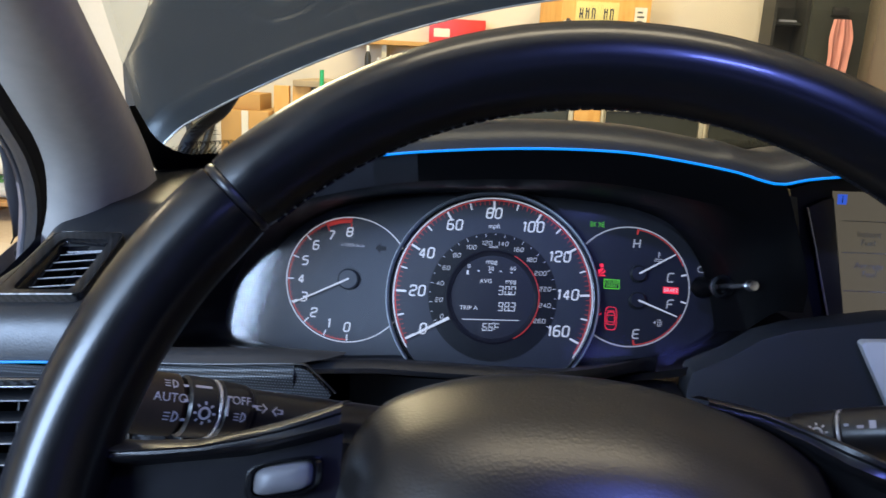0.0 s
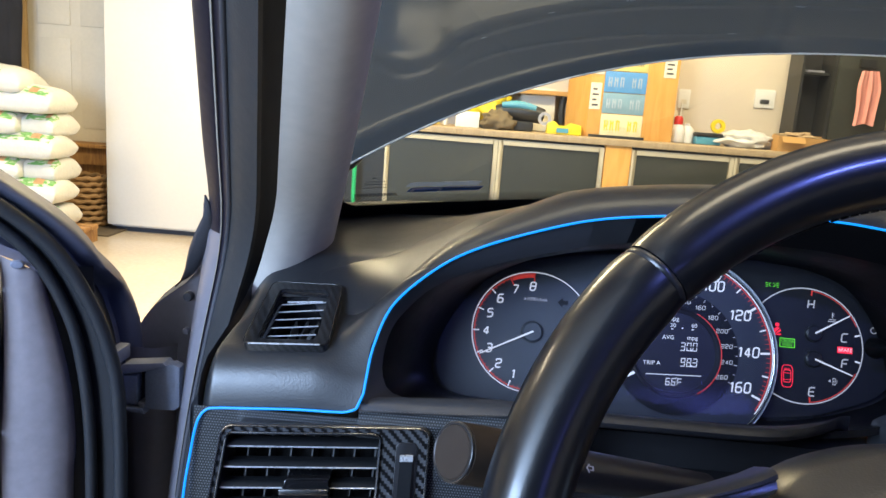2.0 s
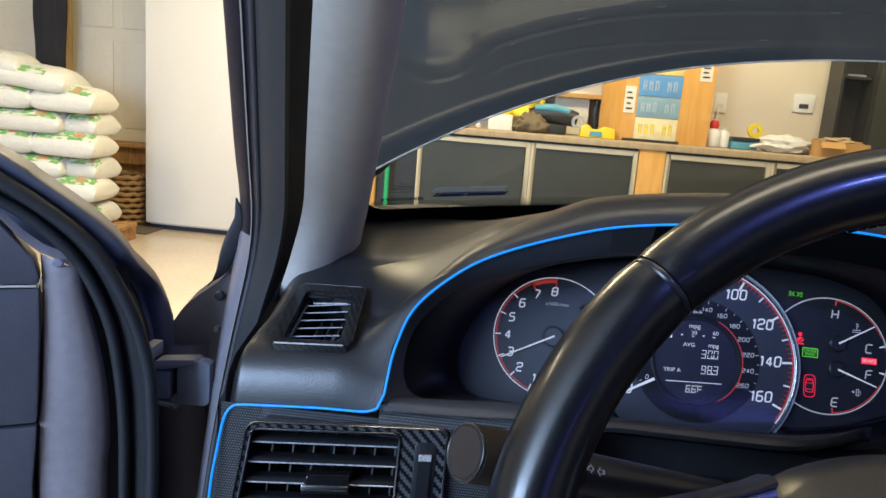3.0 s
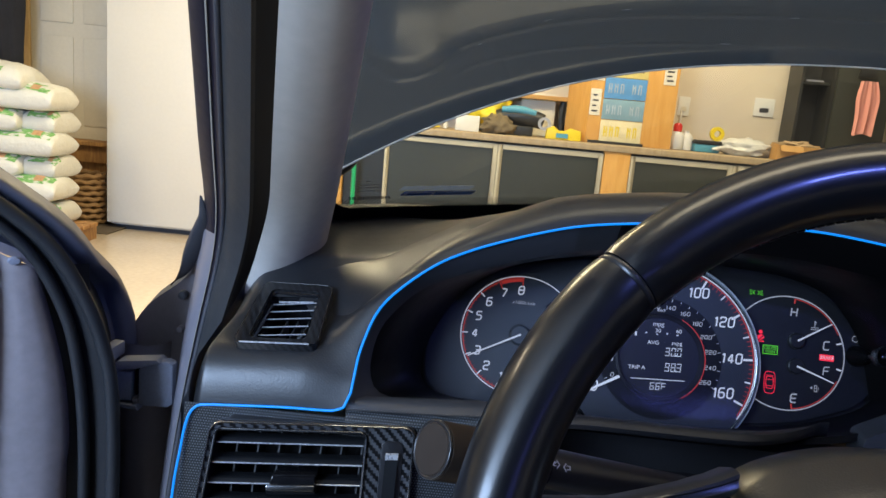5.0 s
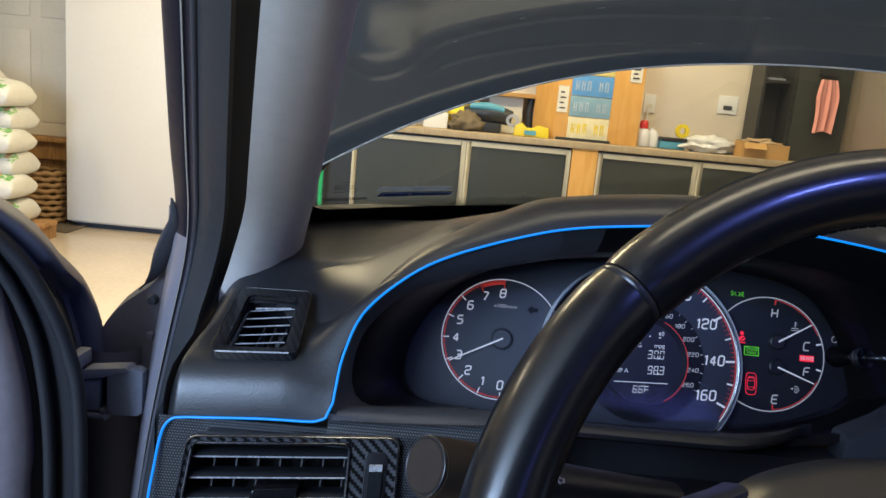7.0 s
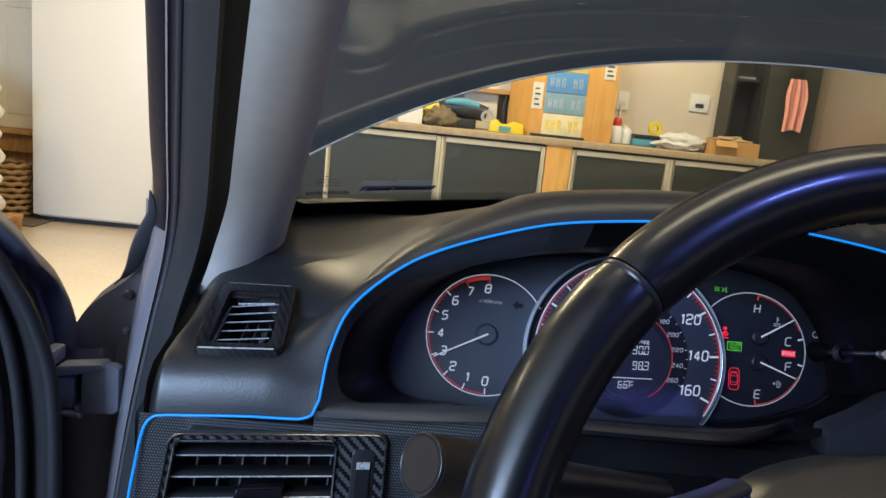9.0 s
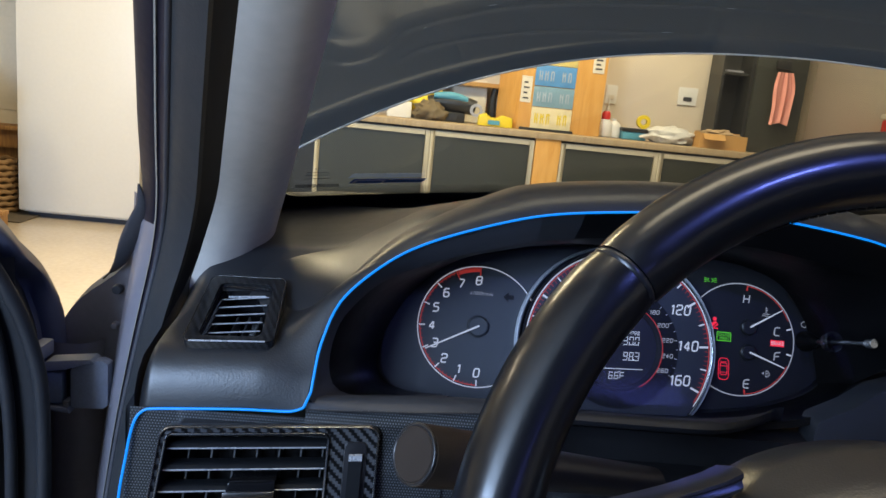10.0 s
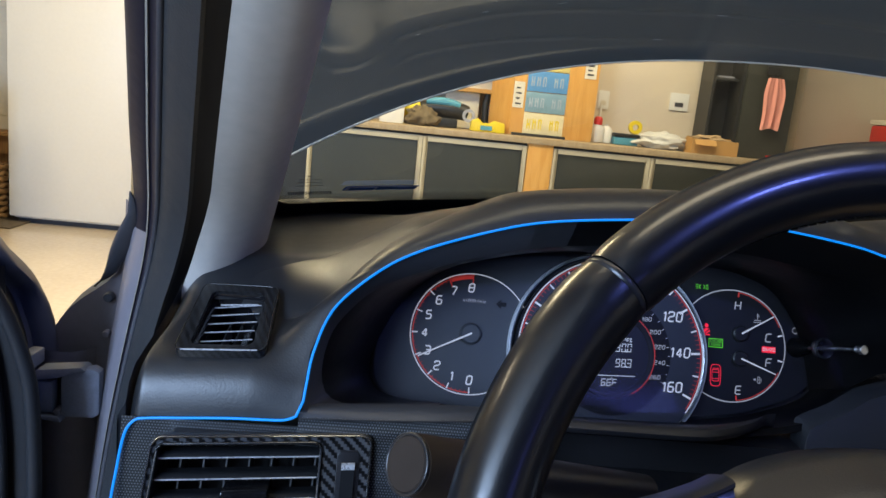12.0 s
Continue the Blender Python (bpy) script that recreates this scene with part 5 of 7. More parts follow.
    for k in range(7):
        x = -0.2568 + 0.0133 * k
        part("vane", Shape().box(-0.0005, 0.0005, 0.0105, 0.03, z0 + 0.006, z1 - 0.008, lambda a, b, c, x=x: (x + a + lean(c) * 0.5, base(x, c).y + b, c)), VANE, t)
    # thumbwheel
    sh = Shape().prism([(-0.1635, 0.803), (-0.1495, 0.803), (-0.1495, 0.8945), (-0.1515, 0.8968), (-0.1615, 0.8968), (-0.1635, 0.8945)], base, 0.003, 0.0058)
    part("wheel_slot", sh, SATIN, t, bevel=0.001)
    rows = []
    for i in range(36):
        a = math.pi * i / 35
        r = 0.0415 + (0.0006 if i % 2 else 0)
        rows.append([base(x, 0.848 + r * math.cos(a), 0.005 + 0.004 * math.sin(a)) for x in (-0.1603, -0.1522)])
    part("thumbwheel", Shape().grid(rows), SLAT, t, "ribbed thumbwheel", angle=20)
    part("wheel_tip", Shape().box(-0.1603, -0.1522, 0.8865, 0.8900, 0.0062, 0.0082, lambda a, b, c: base(a, b, c)), SLATLIP, t)


lower_vent()


def stalk(name, root, tip, r, label, cuts, cap_face):
    """A switch stalk; cuts are the shares of its length where arm, collar and ring end."""
    t = thing(name, root, label, "stalk")
    root, tip = Vector(root), Vector(tip)
    ax = (tip - root).normalized()
    up = Vector((0, 0.25, 1))
    up = (up - ax * up.dot(ax)).normalized()
    side = ax.cross(up)
    L = (tip - root).length
    at = lambda s, a, h=0.0: root + ax * s + (up * math.cos(a) + side * math.sin(a)) * h

    def body(s0, s1, r0, r1, n=4, e=0.0012):
        prof = [(s0, r0 - e), (s0 + e, r0)] + [(s0 + (s1 - s0) * k / n, r0 + (r1 - r0) * k / n) for k in range(1, n)] + [(s1 - e, r1), (s1, r1 - e)]
        rows = [[at(s, 2 * math.pi * k / 32, h) for k in range(32)] for s, h in prof]
        q = Shape().grid(rows, wrap_u=True)
        q.cap(rows[0], True).cap(rows[-1])
        return q

    c0, c1, c2 = cuts
    part("arm", body(0, L * c0, r * 0.70, r * 0.80), SATIN, t, angle=40)
    part("collar", body(L * c0 + 0.0005, L * c1, r * 0.90, r * 0.97), SATIN, t, "collar with printed switch marks", angle=40)
    part("separator", body(L * c1 + 0.0003, L * c1 + 0.0018, r * 0.96, r * 0.96, 2, 0.0004), SLATLIP, t, angle=40)
    part("twist_ring", body(L * c1 + 0.002, L * c2, r * 0.98, r), SATIN, t, angle=40)
    part("end_knob", body(L * c2 + 0.0007, L, r, r, 4, 0.0022), KNOBFACE if cap_face else SATIN, t, "round end knob", angle=30)
    if cap_face:
        part("knob_rim", Shape().tube([at(L - 0.0011, 2 * math.pi * k / 40, r - 0.0009) for k in range(40)], 0.0009, 8, closed=True), SATIN, t, "rounded edge of the end knob", angle=60)
    face = math.atan2(Vector((0, -1, 0.45)).dot(side), Vector((0, -1, 0.45)).dot(up))
    flip = 1 if ax.x > 0 else -1

    def put(s, z):
        return lambda u, v, h: at(L * s + u * flip, face - flip * (z + v) / r, r * (1.03 if s > c0 else 0.85))

    def rect(s, z, w, h):
        f = put(s, z)
        part("symbol", Shape().cap([f(a * w, b * h, 0) for a, b in ((-0.5, -0.5), (0.5, -0.5), (0.5, 0.5), (-0.5, 0.5))]), PRINT, t)

    def text(q, s, z, size):
        part("lettering", words(q, size, put(s, z)), PRINT, t)

    def sun(s, z, r0):
        f = put(s, z)
        q = ring(Shape(), f, r0 * 0.62, r0, 0, 360, 18)
        for k in range(8):
            mark(q, f, r0 * 1.25, r0 * 1.75, 45 * k, r0 * 0.35)
        tagged(part("symbol", q, PRINT, t), kind="stuff")

    def arrow(s, z, d, w):
        f = put(s, z)
        o = [(0, 0), (0.45, 0.5), (0.45, 0.22), (1, 0.22), (1, -0.22), (0.45, -0.22), (0.45, -0.5)]
        pts = [(d * a * w, b * w) for a, b in o]
        c = (d * 0.5 * w, 0)
        inn = [(c[0] + (a - c[0]) * 0.62, b * 0.62) for a, b in pts]
        part("symbol", Shape().grid([[f(a, b, 0) for a, b in pts + pts[:1]], [f(a, b, 0) for a, b in inn + inn[:1]]]), PRINT, t)

    def lamp(s, z, w):
        f = put(s, z)
        q = ring(Shape(), f, w * 0.32, w * 0.45, 0, 180, 10)
        q.cap([f(a * w, b * w, 0) for a, b in ((-0.06, -0.45), (0.06, -0.45), (0.06, 0.45), (-0.06, 0.45))])
        for k in (-1, 0, 1):
            q.cap([f(-w * 0.25 - a * w, k * w * 0.28 + b * w, 0) for a, b in ((0, -0.05), (0.5, -0.05), (0.5, 0.05), (0, 0.05))])
        tagged(part("symbol", q, PRINT, t), kind="stuff")

    return rect, text, sun, arrow, lamp


rect, text, sun, arrow, lamp = stalk("light_stalk", (0.024, 0.436, 0.896), (-0.126, 0.320, 0.9623), 0.0134, "black light-switch stalk with AUTO and OFF markings", (0.655, 0.732, 0.810), True)
lamp(0.847, 0.0104, 0.0048)
rect(0.820, 0.0100, 0.0022, 0.0013)
text("AUTO", 0.852, 0.0040, 0.0052)
rect(0.820, 0.0035, 0.0019, 0.0012)
lamp(0.842, -0.0035, 0.0052)
rect(0.819, -0.0045, 0.0019, 0.0013)
rect(0.780, 0.0104, 0.0074, 0.0013)
sun(0.776, -0.0010, 0.0028)
rect(0.725, 0.0030, 0.0009, 0.0086)
rect(0.721, 0.0070, 0.0020, 0.0009)
text("OFF", 0.695, 0.0056, 0.0052)
lamp(0.692, -0.0012, 0.0047)
rect(0.663, 0.0040, 0.0024, 0.0010)
arrow(0.625, 0.0040, -1, 0.0058)
arrow(0.615, 0.0030, 1, 0.0058)

rect, text, sun, arrow, lamp = stalk("wiper_stalk", (0.165, 0.455, 0.892), (0.275, 0.385, 0.945), 0.0142, "black wiper stalk with white printed marks", (0.38, 0.545, 0.74), False)
rect(0.42, 0.001, 0.0050, 0.0022)
sun(0.485, 0.0035, 0.0030)
for k in range(4):
    rect(0.45 + 0.022 * k, -0.0050, 0.0014, 0.0030)
rect(0.585, -0.001, 0.0022, 0.0170)
rect(0.63, 0.0055, 0.0030, 0.0016)
rect(0.67, 0.0065, 0.0030, 0.0042)


def column():
    t = thing("column_shroud", (0.06, 0.46, 0.70), "glossy black steering-column shroud", "column shroud")
    rows = []
    for y, w, top in ((0.33, 0.060, 0.850), (0.35, 0.070, 0.862), (0.42, 0.085, 0.862), (0.48, 0.095, 0.862), (0.53, 0.100, 0.862)):
        rows.append([(0.066 + w * math.copysign(abs(math.cos(a)) ** 0.7, math.cos(a)), y, 0.80 + (top - 0.80) * (max(0, math.sin(a)) ** 0.6) - 0.06 * max(0, -math.sin(a))) for a in (2 * math.pi * k / 40 for k in range(40))])
    s = Shape().grid(rows, wrap_u=True)
    s.cap(rows[0])
    part("shroud", s, SHROUD, t, angle=50)


column()


# ---- windscreen pillar, body side, bonnet, glass ----
def along(table, z):
    """x and y on a line given as rows of z, x, y, its corners rounded."""
    p = Vector((0, 0, 0))
    for k in (-2, -1, 0, 1, 2):
        p += line_at(table, z + 0.018 * k) / 5
    return p


def line_at(table, z):
    for (z0, x0, y0), (z1, x1, y1) in zip(table, table[1:]):
        if z <= z1 or (z1, x1, y1) == table[-1]:
            f = (z - z0) / (z1 - z0)
            return Vector((x0 + (x1 - x0) * f, y0 + (y1 - y0) * f, z))


TRIM_REAR = [(0.94, -0.2984, 0.5556), (0.9558, -0.2962, 0.5602), (0.9772, -0.2932, 0.5664), (1.0, -0.279, 0.571), (1.3, -0.152, 0.139)]
TRIM_FRONT = [(0.94, -0.262, 0.705), (1.0, -0.249, 0.675), (1.3, -0.111, 0.138)]
BODY_LINE = [(0.45, -0.430, 0.672), (0.70, -0.4045, 0.664), (0.80, -0.391, 0.662), (0.893, -0.3765, 0.660), (0.963, -0.363, 0.660), (1.0, -0.3605, 0.656), (1.04, -0.3455, 0.598), (1.30, -0.2175, 0.217)]
SEAL_LINE = [(0.45, -0.407, 0.640), (0.70, -0.385, 0.634), (0.818, -0.368, 0.632), (0.857, -0.360, 0.631), (0.932, -0.345, 0.630), (0.985, -0.332, 0.628), (1.03, -0.314, 0.573), (1.30, -0.188, 0.183)]
INNER_LINE = [(0.45, -0.36, 0.59), (0.90, -0.315, 0.58), (0.985, -0.287, 0.580), (1.0, -0.280, 0.570), (1.30, -0.153, 0.138)]


def pillar():
    t = thing("windscreen_pillar", (-0.27, 0.66, 0.97), "grey fabric-covered windscreen pillar trim", "pillar trim")
    rows = []
    for k in range(26):
        z = 0.945 + 0.30 * k / 25
        a, b = along(TRIM_REAR, z), along(TRIM_FRONT, z)
        a = a.lerp(b, 0.13)
        d = b - a
        side = Vector((d.y, -d.x, 0)).normalized()
        row = []
        for f, o in ((-0.03, -0.006), (0.0, 0.0), (0.04, 0.006), (0.12, 0.013), (0.25, 0.0195), (0.42, 0.0205), (0.60, 0.0165), (0.78, 0.0095), (0.92, 0.002), (1.0, -0.003), (1.12, -0.010)):
            row.append(a + d * f + side * o)
        rows.append(cr(row, 26))
    part("trim", Shape().grid(rows), FABRIC, t, "light grey woven pillar trim", angle=60)


def across(z, f):
    b, s, i = along(BODY_LINE, z), along(SEAL_LINE, z), along(INNER_LINE, z)
    return b.lerp(s, f / 0.41) if f < 0.41 else s.lerp(i, (f - 0.41) / 0.59)


def body_side():
    t = thing("car_body_side", (-0.42, 0.72, 0.45), "dark painted car body side at the open door", "car body")
    zs = [0.45 + 0.8 * k / 70 for k in range(71)]
    near = Vector((0.30, -0.95, 0))

    def strip(cols, za=0.45, zb=1.26):
        return Shape().grid([[across(z, f) + near * o for f, o in cols] for z in zs if za <= z <= zb])

    part("outer_skin", strip([(0.0, -0.06), (0.02, -0.012), (0.05, 0.0), (0.08, 0.003), (0.22, 0.003), (0.245, 0.001)], 0.985), SKIN, t, "dark blue outer pillar skin", angle=60)
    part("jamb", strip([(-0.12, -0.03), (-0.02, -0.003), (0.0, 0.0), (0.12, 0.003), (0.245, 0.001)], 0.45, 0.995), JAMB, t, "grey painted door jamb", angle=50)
    part("weld_seam", strip([(0.245, 0.001), (0.252, 0.0030), (0.268, 0.0030), (0.276, 0.001)]), SEAM, t, "pale line along the jamb seam", angle=50)
    part("jamb_flange", strip([(0.276, 0.001), (0.30, -0.001), (0.36, 0.001), (0.385, 0.004)]), SKIN, t, angle=50)
    part("seal_lip", Shape().tube([across(z, 0.40) + near * 0.003 for z in zs], 0.0024, 8), RUBBER, t, "black rubber door seal", angle=60)
    part("inner_jamb", strip([(0.415, 0.0), (0.43, 0.004), (0.60, 0.006), (0.78, 0.004), (0.83, -0.004)]), INNERJAMB, t, "dark plastic inner jamb", angle=60)
    # dark strip put in for the shade between jamb and pillar trim
    part("shadow_gap", strip([(0.83, -0.004), (0.86, -0.016), (0.98, -0.036), (1.08, -0.050), (1.25, -0.085)]), GAPSHADE, t, angle=60)
    # rubber lip that curls away at the foot of the pillar
    lip = cr([across(1.02, -0.02) + near * 0.004, across(1.002, 0.02) + near * 0.006, across(0.985, -0.06) + near * 0.004, (-0.386, 0.690, 0.955), (-0.404, 0.715, 0.928), (-0.428, 0.740, 0.905)], 24)
    part("curled_lip", Shape().tube(lip, lambda q: 0.0008 + 0.0075 * math.sin(math.pi * min(1, q * 1.1)) ** 0.8, 10, flat=0.45), RUBBER, t, "curled rubber lip", angle=60)
    # wing end behind the hinge
    wing = cr([(-0.378, 0.70, 1.005), (-0.389, 0.72, 0.955), (-0.408, 0.742, 0.922), (-0.447, 0.752, 0.890), (-0.466, 0.752, 0.865), (-0.476, 0.752, 0.84), (-0.480, 0.752, 0.80), (-0.482, 0.752, 0.70), (-0.484, 0.752, 0.45)], 40)
    part("wing_skin", Shape().grid([[p + Vector((0, -0.012, -0.004)) for p in wing], wing, [p + Vector((-0.004, 0.02, 0)) for p in wing], [p + Vector((-0.02, 0.25, 0.004)) for p in wing]]), PAINT, t, "dark blue end of the front wing", angle=60)
    # wing inner and hinge post: paler jamb paint makes up for missing light
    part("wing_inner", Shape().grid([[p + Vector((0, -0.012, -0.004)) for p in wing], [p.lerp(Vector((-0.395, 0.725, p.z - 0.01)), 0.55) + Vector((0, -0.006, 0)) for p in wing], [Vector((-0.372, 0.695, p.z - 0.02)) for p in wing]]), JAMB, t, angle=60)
    part("hinge_post", Shape().grid([[(x, y, z) for x, y in ((-0.472, 0.735), (-0.468, 0.712), (-0.455, 0.703), (-0.435, 0.703), (-0.424, 0.712), (-0.418, 0.73))] for z in (0.45, 0.6, 0.72, 0.785, 0.85)]), JAMB, t, "hinge post painted paler in place of light", angle=60)
    for x, y, z, r in ((-0.4055, 0.716, 0.868, 0.0035), (-0.406, 0.722, 0.902, 0.005)):
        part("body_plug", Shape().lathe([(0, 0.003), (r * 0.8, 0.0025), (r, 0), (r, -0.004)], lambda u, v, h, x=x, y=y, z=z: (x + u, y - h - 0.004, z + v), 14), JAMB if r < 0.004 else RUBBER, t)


def centre_pillar():
    """Body side, rear wall and far side, added out of sight: they shade the dials and the wheel from behind."""
    t = thing("centre_pillar", (-0.44, -0.9, 0.45), "unseen dark body shell added to block light from behind", "car body")
    fn = lambda x, y, z: (x + 0.62 * max(0.0, z - 0.92), y, z)
    part("outer_side", Shape().box(-0.475, -0.445, -1.7, -0.14, 0.02, 0.92, fn), PAINT, t)
    part("rear_wall", Shape().box(-0.46, 1.35, -1.75, -1.71, 0.02, 1.42), DASH_PLAIN, t)
    part("far_side", Shape().box(1.32, 1.35, -1.7, 0.95, 0.02, 1.0), DASH_PLAIN, t)
    part("upper_side", Shape().box(-0.475, -0.445, -1.7, -0.14, 0.921, 1.42, fn), DASH_PLAIN, t)


def door_hinge():
    t = thing("door_check", (-0.435, 0.68, 0.79), "grey steel door hinge bracket with a slotted arm", "door hinge")
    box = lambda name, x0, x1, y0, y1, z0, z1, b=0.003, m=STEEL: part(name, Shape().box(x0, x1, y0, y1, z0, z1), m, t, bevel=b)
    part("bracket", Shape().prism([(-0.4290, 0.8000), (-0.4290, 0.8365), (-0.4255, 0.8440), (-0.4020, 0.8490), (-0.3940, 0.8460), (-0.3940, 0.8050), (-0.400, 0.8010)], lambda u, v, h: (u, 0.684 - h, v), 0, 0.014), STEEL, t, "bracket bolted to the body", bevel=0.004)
    box("arm", -0.4530, -0.4362, 0.671, 0.684, 0.8030, 0.8335, 0.0025, STEEL)
    # slot filled with a dark block as its shade
    box("arm_core", -0.4362, -0.4300, 0.681, 0.69, 0.806, 0.834, 0.001, GAPSHADE)
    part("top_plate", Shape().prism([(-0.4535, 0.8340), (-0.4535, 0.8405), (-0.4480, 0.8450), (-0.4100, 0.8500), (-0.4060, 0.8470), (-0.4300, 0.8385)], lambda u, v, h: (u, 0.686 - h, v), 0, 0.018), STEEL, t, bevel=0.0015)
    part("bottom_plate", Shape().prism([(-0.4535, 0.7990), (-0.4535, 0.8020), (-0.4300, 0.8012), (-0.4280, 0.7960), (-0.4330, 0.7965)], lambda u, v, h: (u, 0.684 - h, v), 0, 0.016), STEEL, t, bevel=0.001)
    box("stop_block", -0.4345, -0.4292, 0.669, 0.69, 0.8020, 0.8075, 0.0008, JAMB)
    box("bolt", -0.4620, -0.4510, 0.664, 0.69, 0.8450, 0.8590, 0.0020)
    part("bolt_head", Shape().tube([(-0.4555, 0.664, 0.852), (-0.4555, 0.660, 0.852)], 0.0052, 6), STEEL, t)
    box("bolt", -0.4635, -0.4555, 0.666, 0.69, 0.7755, 0.7845, 0.0015, JAMB)


DA = radians(60)
DD, DW = Vector((-math.sin(DA), -math.cos(DA), 0)), Vector((math.cos(DA), -math.sin(DA), 0))
DH = Vector((-0.4605, 0.5965, 0))


def dr(u, z, h=0.0):
    return DH + DD * u + DW * h + Vector((0, 0, z))


def car_door():
    t = thing("driver_door", dr(0.0, 0.45), "open driver's door seen from its hinge side", "car door")
    # bands that run up the shut edge and then back along the window frame
    inner = [(-0.010, 0.45), (-0.018, 0.66), (-0.020, 0.74), (-0.020, 0.807), (-0.016, 0.862), (-0.007, 0.909), (0.014, 0.957), (0.043, 0.990), (0.080, 1.016), (0.16, 1.066), (0.30, 1.145)]
    outer = [(-0.058, 0.45), (-0.066, 0.66), (-0.069, 0.74), (-0.070, 0.80), (-0.067, 0.868), (-0.054, 0.906), (-0.033, 0.946), (-0.005, 0.986), (0.047, 1.028), (0.079, 1.051), (0.30, 1.19)]
    n = 60
    ci, co = cr([(u, z, 0) for u, z in inner], n), cr([(u, z, 0) for u, z in outer], n)
    rows = []
    for k, h in ((0.0, 0.002), (0.18, 0.010), (0.36, 0.011), (0.5, 0.004), (0.58, 0.0), (0.7, 0.004), (0.88, 0.004), (0.97, 0.0), (1.0, -0.010), (0.98, -0.05)):
        rows.append([dr(a.x + (b.x - a.x) * k, a.y + (b.y - a.y) * k, h - 0.012 - (0.095 * min(1, max(0, (0.955 - (a.y + (b.y - a.y) * k)) / 0.05)) if k > 0.45 else 0)) for a, b in zip(ci, co)])
    part("frame_skin", Shape().grid(rows[3:]), PAINT, t, "dark blue painted door edge and window frame", angle=60)
    part("frame_seal", Shape().grid(rows[:4]), SEALBLACK, t, "thick black door seal", angle=60)
    mid = [a.lerp(b, 0.40) for a, b in zip(ci, co)]
    part("seal_bead", Shape().tube([dr(p.x, p.y, 0.001) for p in mid], 0.006, 10), SEALBLACK, t, angle=60)
    part("seal_bead", Shape().tube([dr(a.x + 0.004, a.y, -0.002) for a in ci], 0.005, 10), SEALBLACK, t, angle=60)
    # grey painted margin
    gl = cr([(q, z, 0) for q, z in ((0.0545, 0.45), (0.0523, 0.763), (0.0476, 0.847), (0.0446, 0.918), (0.0455, 0.965))], 24)
    gr = cr([(q, z, 0) for q, z in ((0.006, 0.45), (0.0002, 0.750), (-0.0026, 0.788), (-0.0009, 0.842), (0.0054, 0.885), (0.0136, 0.926), (0.0167, 0.951))], 24)
    rows = []
    for a, b in zip(gl, gr):
        rows.append([dr(a.x + (b.x - a.x) * k, a.y + (b.y - a.y) * k, h) for k, h in ((-0.06, -0.012), (0.0, -0.002), (0.3, 0.0015), (0.65, 0.002), (0.92, -0.001), (1.0, -0.006), (1.05, -0.014))])
    part("margin", Shape().grid(rows), PRIMER, t, "bare grey painted inner margin", angle=50)
    s = Shape().grid([[dr(0.075, 0.996, 0.001), dr(0.073, 1.001, -0.003)], [dr(0.060, 0.979, 0.002), dr(0.0575, 0.985, -0.002)], [dr(0.0465, 0.967, 0.002), dr(0.0445, 0.974, -0.002)], [dr(0.0330, 0.961, 0.003), dr(0.0320, 0.968, -0.001)], [dr(0.0175, 0.950, 0.001), dr(0.0155, 0.955, -0.003)]])
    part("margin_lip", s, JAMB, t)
    part("screw", Shape().lathe([(0, 0.004), (0.004, 0.0035), (0.0052, 0.001), (0.0052, -0.002)], lambda u, v, h: dr(0.0335 + u, 0.9585 + v * 0.7, h + 0.002), 16), STEEL, t, "round screw head")
    # inner recess between margin and seal
    part("edge_recess", Shape().grid([[dr(b.x + 0.002, b.y, -0.012) for b in gr], [dr(-0.022, b.y, -0.016) for b in gr]]), SHROUD, t)
    part("sash_fill", Shape().cap([dr(u, z, -0.011) for u, z in ((0.010, 0.940), (0.022, 0.952), (0.0525, 0.974), (0.09, 0.996), (0.30, 1.10), (0.30, 1.15), (0.08, 1.02), (0.04, 0.992), (0.012, 0.96))]), PAINT, t)
    # door card
    card = [(0.0600, 0.45), (0.0575, 0.758), (0.0535, 0.80), (0.0505, 0.847), (0.0480, 0.898), (0.0475, 0.947), (0.0505, 0.962), (0.0745, 0.992), (0.13, 1.016), (0.70, 1.04), (0.70, 0.45)]
    for z0, z1, lab in ((0.449, 0.8145, "lower leather door panel"), (0.8175, 0.9375, "middle leather door panel"), (0.9405, 1.041, "upper door trim")):
        poly = []
        for (u, z), (u2, z2) in zip(card, card[1:] + card[:1]):
            if z0 <= z <= z1:
                poly.append((u, z))
            for lim in (z0, z1):
                if (z - lim) * (z2 - lim) < 0:
                    w = (lim - z) / (z2 - z)
                    poly.append((u + (u2 - u) * w, lim))
        cu = sum(q[0] for q in poly) / len(poly)
        cz = sum(q[1] for q in poly) / len(poly)
        poly.sort(key=lambda q: math.atan2(q[1] - cz, q[0] - cu))
        part("door_card", Shape().prism(poly, dr, -0.02, 0.005), CARD, t, lab, bevel=0.003)
    part("card_strip", Shape().tube([dr(0.0495, 0.9390, 0.005), dr(0.074, 0.9397, 0.0055), dr(0.4, 0.952, 0.006)], 0.0010, 6), BRIGHT, t, "thin bright strip")
    part("outer_panel", Shape().box(0.0, 0.75, 0.45, 0.92, -0.11, -0.05, lambda a, b, c: dr(a, b, c)), PAINT, t, bevel=0.004)


